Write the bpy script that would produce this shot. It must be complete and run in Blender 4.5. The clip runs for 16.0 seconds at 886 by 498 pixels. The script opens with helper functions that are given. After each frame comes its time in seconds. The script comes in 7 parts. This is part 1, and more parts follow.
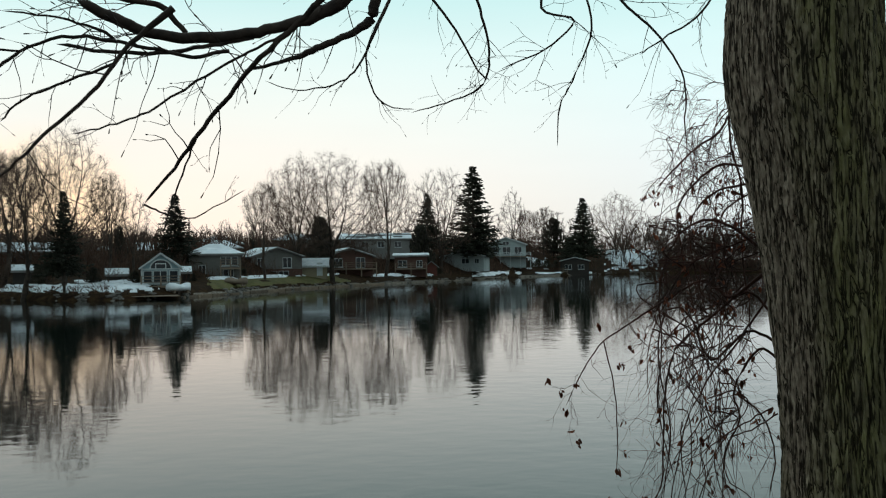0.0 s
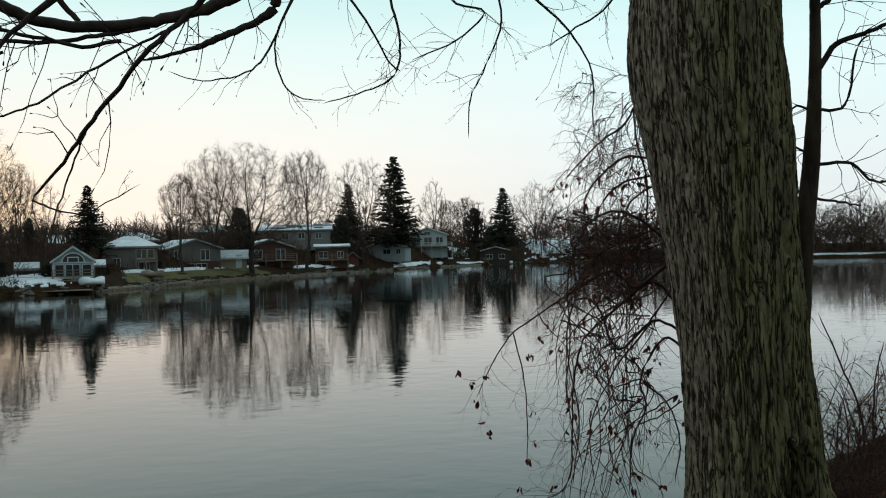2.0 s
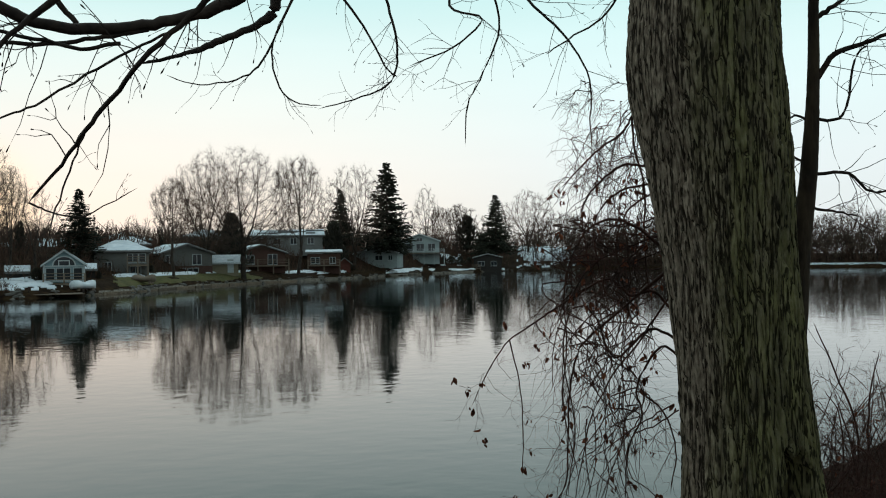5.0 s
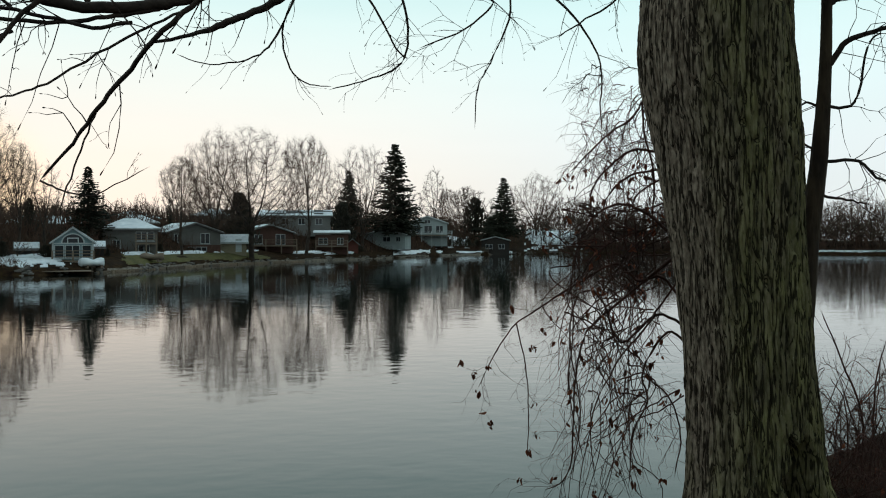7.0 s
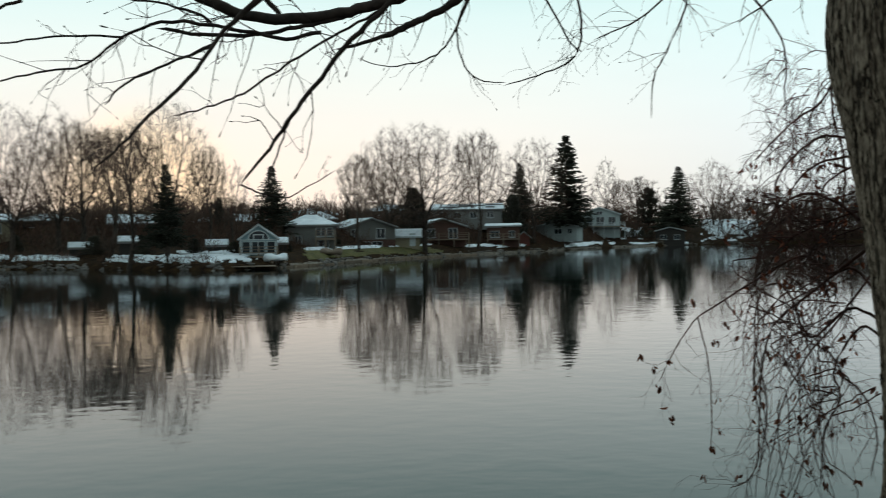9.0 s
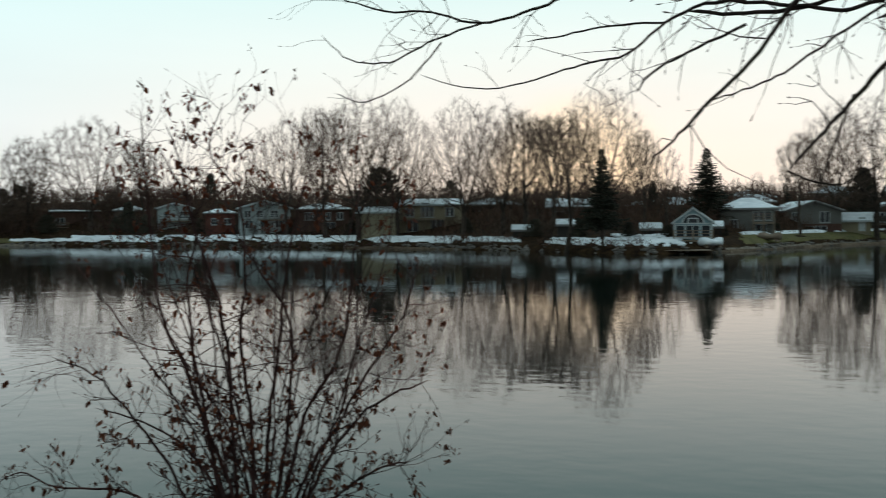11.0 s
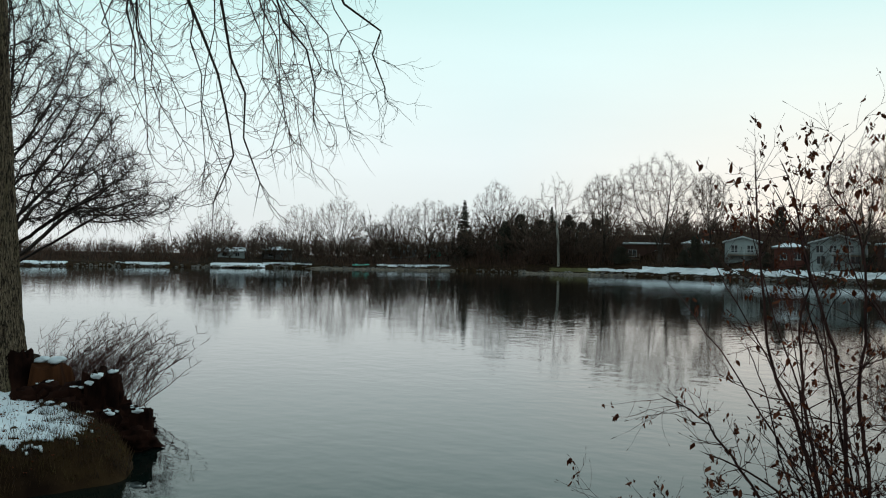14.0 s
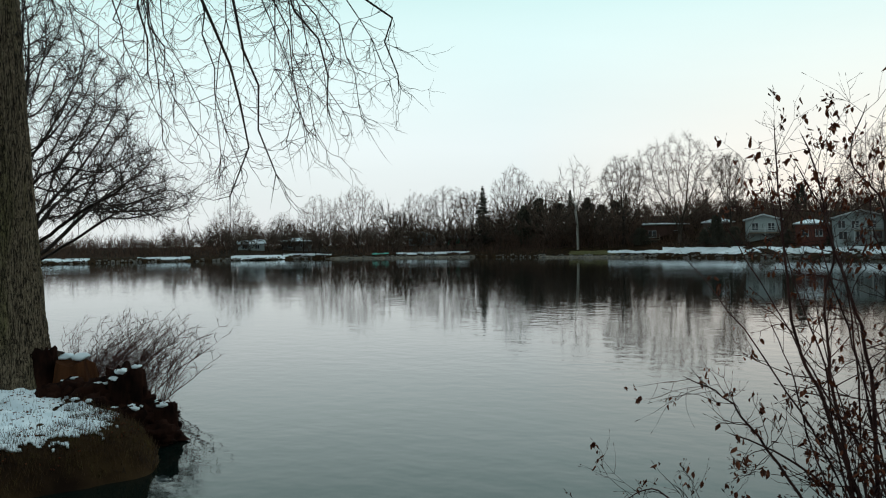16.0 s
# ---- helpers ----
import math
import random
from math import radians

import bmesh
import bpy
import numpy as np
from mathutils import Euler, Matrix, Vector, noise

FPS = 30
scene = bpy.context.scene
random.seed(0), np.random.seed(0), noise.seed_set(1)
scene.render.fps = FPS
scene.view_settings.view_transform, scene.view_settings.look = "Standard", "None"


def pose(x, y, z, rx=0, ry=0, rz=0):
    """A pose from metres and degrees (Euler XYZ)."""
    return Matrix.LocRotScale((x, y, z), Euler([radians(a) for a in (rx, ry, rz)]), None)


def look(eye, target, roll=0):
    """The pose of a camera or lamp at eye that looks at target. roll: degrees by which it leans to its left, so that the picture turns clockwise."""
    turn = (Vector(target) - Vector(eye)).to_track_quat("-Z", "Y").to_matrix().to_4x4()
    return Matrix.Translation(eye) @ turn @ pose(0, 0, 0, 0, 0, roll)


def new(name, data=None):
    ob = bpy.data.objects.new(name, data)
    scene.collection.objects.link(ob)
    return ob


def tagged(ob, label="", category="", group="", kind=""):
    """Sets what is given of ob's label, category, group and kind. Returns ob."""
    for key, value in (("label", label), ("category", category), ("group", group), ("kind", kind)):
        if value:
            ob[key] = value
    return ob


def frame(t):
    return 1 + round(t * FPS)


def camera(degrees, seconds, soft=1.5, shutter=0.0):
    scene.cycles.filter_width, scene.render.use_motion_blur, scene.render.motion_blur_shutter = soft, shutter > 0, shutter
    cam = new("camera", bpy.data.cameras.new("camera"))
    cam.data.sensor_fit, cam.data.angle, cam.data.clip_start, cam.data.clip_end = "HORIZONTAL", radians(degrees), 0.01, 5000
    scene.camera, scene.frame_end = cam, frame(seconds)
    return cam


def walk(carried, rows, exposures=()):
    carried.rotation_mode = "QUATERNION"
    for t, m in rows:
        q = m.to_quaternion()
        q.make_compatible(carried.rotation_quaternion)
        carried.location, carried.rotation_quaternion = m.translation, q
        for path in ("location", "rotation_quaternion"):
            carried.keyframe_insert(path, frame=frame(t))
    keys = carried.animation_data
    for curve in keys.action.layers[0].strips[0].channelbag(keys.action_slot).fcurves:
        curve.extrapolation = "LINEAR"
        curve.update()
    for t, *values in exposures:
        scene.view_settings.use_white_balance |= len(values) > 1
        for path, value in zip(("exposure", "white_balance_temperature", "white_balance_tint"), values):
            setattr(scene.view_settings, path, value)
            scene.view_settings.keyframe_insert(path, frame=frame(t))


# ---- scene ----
import collections

cam = camera(49, 16.0, soft=1.05, shutter=0.3)


def aimed(x, y, z, yaw, pitch, roll):
    """A camera pose: degrees to the left of +y, up, and leaning left."""
    return pose(x, y, z, 0, 0, yaw) @ pose(0, 0, 0, 90 + pitch) @ pose(0, 0, 0, 0, 0, roll)


PATH = [
    (0.0, aimed(0.000, 0.000, 2.700, 0.00, 1.11, -0.78)),
    (0.5, aimed(-0.020, 0.046, 2.696, -1.12, 0.23, -0.17)),
    (1.0, aimed(0.020, 0.026, 2.709, -2.10, 0.48, -0.46)),
    (1.5, aimed(0.058, 0.047, 2.710, -3.18, 0.68, -0.57)),
    (2.0, aimed(0.072, 0.028, 2.714, -4.60, 0.45, -1.33)),
    (2.5, aimed(0.068, 0.026, 2.716, -4.18, 0.42, -1.47)),
    (3.0, aimed(0.064, 0.029, 2.716, -4.42, 0.76, -1.54)),
    (3.5, aimed(0.056, 0.033, 2.717, -4.96, 1.13, -1.52)),
    (4.0, aimed(0.051, 0.048, 2.716, -5.15, 1.39, -1.37)),
    (6.5, aimed(0.044, 0.048, 2.714, -4.63, -0.21, -0.10)),
    (7.0, aimed(0.043, 0.037, 2.717, -4.61, -0.21, -0.09)),
    (7.5, aimed(0.038, 0.035, 2.720, -3.16, -0.22, -0.42)),
    (8.0, aimed(0.031, 0.031, 2.722, -2.27, -0.21, -0.35)),
    (10.5, aimed(-0.238, -0.073, 2.752, 24.58, -1.34, -1.41)),
    (11.0, aimed(-0.408, -0.001, 2.759, 30.42, -1.25, -0.51)),
    (11.5, aimed(-0.485, 0.034, 2.755, 39.12, -0.98, 0.28)),
    (12.0, aimed(-0.542, 0.063, 2.766, 49.91, -1.33, -1.15)),
    (12.5, aimed(-0.500, 0.063, 2.764, 55.95, -1.47, -0.98)),
    (13.0, aimed(-0.536, 0.078, 2.785, 58.87, -0.49, -1.55)),
    (13.5, aimed(-0.579, 0.011, 2.787, 61.46, 0.21, -1.27)),
    (14.0, aimed(-0.631, -0.011, 2.784, 62.88, 0.62, 0.86)),
    (14.5, aimed(-0.646, -0.027, 2.784, 63.28, 0.79, 0.75)),
    (15.0, aimed(-0.667, -0.009, 2.790, 65.52, 0.77, 0.12)),
    (15.5, aimed(-0.675, 0.012, 2.781, 64.90, -0.13, -1.24)),
    (16.0, aimed(-0.668, 0.022, 2.779, 64.01, -0.16, -0.80)),
]
walk(cam, PATH)

# ---- world, sun ----
EYE = Vector((0.0, 0.0, 2.7))
SUNSET = 22.0  # the glow's bearing, degrees left of +y


def make_world():
    w = bpy.data.worlds.new("dusk_sky")
    scene.world = w
    w.use_nodes = True
    nt = w.node_tree
    n, l = nt.nodes, nt.links
    n.clear()
    out = n.new("ShaderNodeOutputWorld")
    bg = n.new("ShaderNodeBackground")
    l.new(bg.outputs[0], out.inputs[0])
    sky = n.new("ShaderNodeTexSky")
    sky.sky_type, sky.sun_disc = "NISHITA", False
    sky.sun_elevation, sky.sun_rotation = radians(-1.0), radians(-SUNSET)
    sky.air_density, sky.dust_density, sky.ozone_density = 1.0, 2.0, 1.5
    # a thin sheet of high cloud over the clear sky, warmer low down and towards the sunset
    tc = n.new("ShaderNodeTexCoord")
    sep = n.new("ShaderNodeSeparateXYZ")
    l.new(tc.outputs["Generated"], sep.inputs[0])
    ramp = n.new("ShaderNodeValToRGB")
    e = ramp.color_ramp.elements
    e[0].position, e[0].color = 0.0, (0.77, 0.80, 0.80, 1)
    e[1].position, e[1].color = 1.0, (0.46, 0.58, 0.63, 1)
    for p, c in ((0.05, (0.79, 0.86, 0.866, 1)), (0.10, (0.82, 0.915, 0.930, 1)), (0.17, (0.785, 0.955, 0.958, 1)), (0.22, (0.725, 0.945, 0.94, 1)), (0.30, (0.54, 0.86, 0.845, 1)), (0.55, (0.52, 0.72, 0.76, 1))):
        el = e.new(p)
        el.color = c
    l.new(sep.outputs["Z"], ramp.inputs[0])
    dot = n.new("ShaderNodeVectorMath")
    dot.operation = "DOT_PRODUCT"
    dot.inputs[1].default_value = (-math.sin(radians(SUNSET)), math.cos(radians(SUNSET)), 0)
    l.new(tc.outputs["Generated"], dot.inputs[0])
    near = n.new("ShaderNodeMapRange")
    near.inputs["From Min"].default_value, near.inputs["From Max"].default_value = 0.79, 1.0
    l.new(dot.outputs["Value"], near.inputs["Value"])
    low = n.new("ShaderNodeMapRange")
    low.inputs["From Min"].default_value, low.inputs["From Max"].default_value = 0.27, 0.0
    l.new(sep.outputs["Z"], low.inputs["Value"])
    warm = n.new("ShaderNodeMath")
    warm.operation = "MULTIPLY"
    l.new(near.outputs[0], warm.inputs[0])
    l.new(low.outputs[0], warm.inputs[1])
    glow = n.new("ShaderNodeMix")
    glow.data_type = "RGBA"
    l.new(warm.outputs[0], glow.inputs["Factor"])
    l.new(ramp.outputs[0], glow.inputs[6])
    glow.inputs[7].default_value = (1.11, 0.94, 0.775, 1)
    # the brightest patch of afterglow, low over the place where the sun went down
    core = n.new("ShaderNodeVectorMath")
    core.operation = "DOT_PRODUCT"
    core.inputs[1].default_value = tuple(Vector((-math.sin(radians(SUNSET + 0.5)), math.cos(radians(SUNSET + 0.5)), 0.04)).normalized())
    l.new(tc.outputs["Generated"], core.inputs[0])
    ember = n.new("ShaderNodeMapRange")
    ember.interpolation_type = "SMOOTHERSTEP"
    ember.inputs["From Min"].default_value, ember.inputs["From Max"].default_value = 0.9935, 1.0
    ember.inputs["To Max"].default_value = 0.5
    l.new(core.outputs["Value"], ember.inputs["Value"])
    spot_glow = n.new("ShaderNodeMix")
    spot_glow.data_type = "RGBA"
    l.new(ember.outputs[0], spot_glow.inputs["Factor"])
    l.new(glow.outputs[2], spot_glow.inputs[6])
    spot_glow.inputs[7].default_value = (1.4, 0.98, 0.50, 1)
    streak = n.new("ShaderNodeTexNoise")
    streak.inputs["Scale"].default_value, streak.inputs["Detail"].default_value = 2.2, 4
    mp = n.new("ShaderNodeMapping")
    mp.inputs["Scale"].default_value = (1, 1, 6)
    l.new(tc.outputs["Generated"], mp.inputs[0])
    l.new(mp.outputs[0], streak.inputs["Vector"])
    veil = n.new("ShaderNodeMapRange")
    veil.inputs["To Min"].default_value, veil.inputs["To Max"].default_value = 0.94, 1.06
    l.new(streak.outputs["Fac"], veil.inputs["Value"])
    mul = n.new("ShaderNodeVectorMath")
    mul.operation = "SCALE"
    east = n.new("ShaderNodeMapRange")
    east.inputs["From Min"].default_value, east.inputs["From Max"].default_value = -0.6, 0.35
    east.inputs["To Min"].default_value, east.inputs["To Max"].default_value = 0.60, 1.0
    l.new(dot.outputs["Value"], east.inputs["Value"])
    fade = n.new("ShaderNodeMath")
    fade.operation = "MULTIPLY"
    l.new(veil.outputs[0], fade.inputs[0])
    l.new(east.outputs[0], fade.inputs[1])
    l.new(spot_glow.outputs[2], mul.inputs[0])
    l.new(fade.outputs[0], mul.inputs["Scale"])
    dim = n.new("ShaderNodeVectorMath")
    dim.operation = "SCALE"
    dim.inputs["Scale"].default_value = 0.05
    l.new(sky.outputs[0], dim.inputs[0])
    add = n.new("ShaderNodeVectorMath")
    add.operation = "ADD"
    l.new(mul.outputs[0], add.inputs[0])
    l.new(dim.outputs[0], add.inputs[1])
    l.new(add.outputs[0], bg.inputs["Color"])
    bg.inputs["Strength"].default_value = 1.0


make_world()
sun = new("sun", bpy.data.lights.new("sun", "SUN"))
sun.data.energy, sun.data.angle, sun.data.color = 0.12, radians(120), (1.0, 0.85, 0.75)
sun.matrix_world = look((-math.sin(radians(SUNSET)) * 50, math.cos(radians(SUNSET)) * 50, 45), (0, 0, 2.7))


# ---- materials ----
def material(name, colors, scale=4.0, rough=0.8, bump=0.0, stretch=(1, 1, 1), spec=0.3, bump_scale=None, per_object=0.0, detail=5, metal=0.0):
    """Noise between two or three colours in object space, with fine relief."""
    m = bpy.data.materials.new(name)
    m.use_nodes = True
    n, l = m.node_tree.nodes, m.node_tree.links
    b = n["Principled BSDF"]
    b.inputs["Roughness"].default_value = rough
    b.inputs["Metallic"].default_value = metal
    b.inputs["Specular IOR Level"].default_value = spec
    tc = n.new("ShaderNodeTexCoord")
    mp = n.new("ShaderNodeMapping")
    mp.inputs["Scale"].default_value = stretch
    l.new(tc.outputs["Object"], mp.inputs[0])
    nz = n.new("ShaderNodeTexNoise")
    nz.inputs["Scale"].default_value, nz.inputs["Detail"].default_value = scale, detail
    l.new(mp.outputs[0], nz.inputs["Vector"])
    ramp = n.new("ShaderNodeValToRGB")
    e = ramp.color_ramp.elements
    e[0].position, e[1].position = 0.32, 0.68
    e[0].color, e[1].color = (*colors[0], 1), (*colors[-1], 1)
    if len(colors) == 3:
        e.new(0.5).color = (*colors[1], 1)
    l.new(nz.outputs["Fac"], ramp.inputs[0])
    col = ramp.outputs[0]
    big = n.new("ShaderNodeTexNoise")
    big.inputs["Scale"].default_value = scale * 0.13
    l.new(tc.outputs["Object"], big.inputs["Vector"])
    mr = n.new("ShaderNodeMapRange")
    mr.inputs["From Min"].default_value, mr.inputs["From Max"].default_value = 0.3, 0.7
    mr.inputs["To Min"].default_value, mr.inputs["To Max"].default_value = 0.78, 1.2
    l.new(big.outputs["Fac"], mr.inputs["Value"])
    sc = n.new("ShaderNodeVectorMath")
    sc.operation = "SCALE"
    l.new(col, sc.inputs[0])
    l.new(mr.outputs[0], sc.inputs["Scale"])
    col = sc.outputs[0]
    if per_object:
        oi = n.new("ShaderNodeObjectInfo")
        mo = n.new("ShaderNodeMapRange")
        mo.inputs["To Min"].default_value, mo.inputs["To Max"].default_value = 1 - per_object, 1 + per_object
        l.new(oi.outputs["Random"], mo.inputs["Value"])
        s2 = n.new("ShaderNodeVectorMath")
        s2.operation = "SCALE"
        l.new(col, s2.inputs[0])
        l.new(mo.outputs[0], s2.inputs["Scale"])
        col = s2.outputs[0]
    l.new(col, b.inputs["Base Color"])
    if bump:
        bn = n.new("ShaderNodeTexNoise")
        bn.inputs["Scale"].default_value, bn.inputs["Detail"].default_value = bump_scale or scale * 2, 6
        l.new(mp.outputs[0], bn.inputs["Vector"])
        bp = n.new("ShaderNodeBump")
        bp.inputs["Strength"].default_value, bp.inputs["Distance"].default_value = bump, 0.03
        l.new(bn.outputs["Fac"], bp.inputs["Height"])
        l.new(bp.outputs[0], b.inputs["Normal"])
    return m


def water_material():
    m = bpy.data.materials.new("still_lake_water")
    m.use_nodes = True
    n, l = m.node_tree.nodes, m.node_tree.links
    b = n["Principled BSDF"]
    b.inputs["Base Color"].default_value = (0.0036, 0.0080, 0.0066, 1)
    b.inputs["Roughness"].default_value = 0.03
    b.inputs["IOR"].default_value = 1.215
    tc = n.new("ShaderNodeTexCoord")
    total = None
    # long low swell, short ripples, and calm streaks between them
    for scale, stretch, amount in ((0.35, (0.75, 1.0, 1), 0.010), (1.9, (0.8, 1.0, 1), 0.0078), (6.0, (0.9, 1, 1), 0.0002)):
        mp = n.new("ShaderNodeMapping")
        mp.inputs["Scale"].default_value = stretch
        mp.inputs["Rotation"].default_value = (0, 0, radians(-25))
        l.new(tc.outputs["Object"], mp.inputs[0])
        nz = n.new("ShaderNodeTexNoise")
        nz.inputs["Scale"].default_value, nz.inputs["Detail"].default_value = scale, 2
        l.new(mp.outputs[0], nz.inputs["Vector"])
        k = n.new("ShaderNodeMath")
        k.operation = "MULTIPLY"
        k.inputs[1].default_value = amount
        l.new(nz.outputs["Fac"], k.inputs[0])
        if total is None:
            total = k.outputs[0]
        else:
            a = n.new("ShaderNodeMath")
            l.new(total, a.inputs[0])
            l.new(k.outputs[0], a.inputs[1])
            total = a.outputs[0]
    calm = n.new("ShaderNodeTexNoise")
    calm.inputs["Scale"].default_value = 0.035
    l.new(tc.outputs["Object"], calm.inputs["Vector"])
    cr = n.new("ShaderNodeMapRange")
    cr.inputs["From Min"].default_value, cr.inputs["From Max"].default_value = 0.35, 0.65
    cr.inputs["To Min"].default_value, cr.inputs["To Max"].default_value = 0.35, 1.0
    l.new(calm.outputs["Fac"], cr.inputs["Value"])
    bp = n.new("ShaderNodeBump")
    bp.inputs["Distance"].default_value = 1.0
    l.new(cr.outputs[0], bp.inputs["Strength"])
    l.new(total, bp.inputs["Height"])
    l.new(bp.outputs[0], b.inputs["Normal"])
    return m


WATER = water_material()
BARK = material("furrowed_grey_bark", [(0.07, 0.06, 0.048), (0.14, 0.125, 0.10), (0.20, 0.18, 0.145)], 9, 0.9, 0.6, (1, 1, 0.25))
FAR_BARK = material("far_grey_bark", [(0.033, 0.023, 0.018), (0.082, 0.060, 0.047)], 3, 0.95, per_object=0.25)
TWIG = material("bare_twigs", [(0.058, 0.037, 0.028), (0.125, 0.08, 0.058)], 2, 0.95, per_object=0.2)
PALE_BARK = material("pale_birch_bark", [(0.28, 0.26, 0.23), (0.45, 0.42, 0.38)], 3, 0.9)
NEEDLE = material("dark_conifer_needles", [(0.020, 0.021, 0.014), (0.050, 0.050, 0.032)], 2, 0.9, per_object=0.25)
CEDAR = material("dull_evergreen_foliage", [(0.026, 0.023, 0.016), (0.062, 0.052, 0.034)], 2, 0.9, per_object=0.3)
THICKET = material("reddish_brush", [(0.055, 0.029, 0.02), (0.125, 0.067, 0.045)], 0.6, 0.95)
SNOW = material("old_snow", [(0.68, 0.74, 0.78), (0.84, 0.87, 0.89)], 2, 0.7, 0.4)
EARTH = material("leaf_litter_and_dead_grass", [(0.010, 0.005, 0.003), (0.027, 0.0145, 0.007), (0.046, 0.027, 0.011)], 1.3, 0.95, 0.7, bump_scale=9, spec=0.05)


# ---- building helpers ----
def polar(az, d, z=0.0):
    """A place by its bearing left of +y, its distance and its height."""
    a = radians(az)
    return Vector((-math.sin(a) * d, math.cos(a) * d, z))


def spot(az, el, d):
    """A place seen from the eye at a bearing and an angle above the level, d metres off on the plan."""
    return polar(az, d, EYE.z + d * math.tan(radians(el)))


def mesh_object(name, verts, faces, mat, parent=None, label="", smooth=False):
    me = bpy.data.meshes.new(name)
    me.from_pydata([tuple(v) for v in verts], [], faces)
    if smooth:
        me.shade_smooth()
    for mm in (mat if isinstance(mat, (list, tuple)) else [mat]):
        me.materials.append(mm)
    ob = new(name, me)
    if parent is not None:
        ob.parent = parent
    if label:
        tagged(ob, label)
    return ob


def part(name, bm, mat, parent, label="", smooth=False):
    me = bpy.data.meshes.new(name)
    bm.to_mesh(me)
    bm.free()
    if smooth:
        me.shade_smooth()
    me.materials.append(mat)
    ob = new(name, me)
    ob.parent = parent
    if label:
        tagged(ob, label)
    return ob


def thing(name, m, label, category, group=""):
    ob = new(name)
    ob.matrix_world = m
    return tagged(ob, label, category, group)


def box(bm, x0, y0, z0, x1, y1, z1, bevel=0.0):
    vs = [bm.verts.new(p) for p in ((x0, y0, z0), (x1, y0, z0), (x1, y1, z0), (x0, y1, z0), (x0, y0, z1), (x1, y0, z1), (x1, y1, z1), (x0, y1, z1))]
    fs = [bm.faces.new([vs[i] for i in q]) for q in ((3, 2, 1, 0), (4, 5, 6, 7), (0, 1, 5, 4), (1, 2, 6, 5), (2, 3, 7, 6), (3, 0, 4, 7))]
    if bevel:
        es = {e for f in fs for e in f.edges}
        bmesh.ops.bevel(bm, geom=list(es), offset=bevel, segments=1, affect="EDGES")


class Tubes:
    """Gathers tapered limbs as closed tubes and cones in plain lists."""

    def __init__(self):
        self.v, self.f = [], []

    def limb(self, pts, radii, sides=3):
        pts = [Vector(p) for p in pts]
        base = len(self.v)
        k = len(pts)
        for i, p in enumerate(pts):
            ahead = pts[min(i + 1, k - 1)] - pts[max(i - 1, 0)]
            ahead = ahead.normalized() if ahead.length > 1e-9 else Vector((0, 0, 1))
            side = ahead.cross(Vector((0, 0, 1)) if abs(ahead.z) < 0.9 else Vector((1, 0, 0))).normalized()
            up = side.cross(ahead)
            if i == k - 1:
                self.v.append(p)
                break
            for s in range(sides):
                a = 2 * math.pi * s / sides
                self.v.append(p + (side * math.cos(a) + up * math.sin(a)) * radii[i])
        for i in range(k - 2):
            for s in range(sides):
                a, b = base + i * sides + s, base + i * sides + (s + 1) % sides
                self.f.append((a, b, b + sides, a + sides))
        tip = base + (k - 1) * sides
        for s in range(sides):
            self.f.append((base + (k - 2) * sides + s, base + (k - 2) * sides + (s + 1) % sides, tip))

    def mesh(self, name, mat):
        me = bpy.data.meshes.new(name)
        me.from_pydata([tuple(p) for p in self.v], [], self.f)
        me.shade_smooth()
        me.materials.append(mat)
        return me


def turned(rng, d, degrees):
    """d tilted by about that angle to a random side."""
    side = d.cross(Vector((rng.uniform(-1, 1), rng.uniform(-1, 1), rng.uniform(-1, 1)))).normalized()
    return (Matrix.Rotation(radians(degrees), 3, side) @ d).normalized()


def grow(rng, wood, twigs, p, d, length, r, level, lift, wander, split, ratio, twig_r):
    """A limb, its side limbs and its twigs."""
    steps = 4 if level > 1 else (2 if level else 1)
    pts, rad = [p.copy()], [r]
    q, way = p.copy(), d.copy()
    for i in range(steps):
        way = turned(rng, way, rng.uniform(0.3, 1) * wander)
        way = (way + Vector((0, 0, lift))).normalized()
        q = q + way * (length / steps)
        pts.append(q.copy())
        rad.append(max(r * (1 - 0.75 * (i + 1) / steps), twig_r))
    (wood if r > max(0.035, twig_r * 1.4) else twigs).limb(pts, rad, 5 if r > 0.1 else 3)
    if level == 0:
        return
    n = split + (1 if rng.random() < 0.5 else 0)
    for i in range(n):
        t = rng.uniform(0.3, 1.0) if i else 1.0
        j = min(int(t * steps), steps - 1)
        f = t * steps - j
        at = pts[j].lerp(pts[j + 1], f)
        dd = turned(rng, (pts[j + 1] - pts[j]).normalized(), rng.uniform(18, 48))
        grow(rng, wood, twigs, at, dd, length * ratio * rng.uniform(0.75, 1.15), max(rad[j] * 0.68, twig_r), level - 1, lift, wander, split, ratio, twig_r)


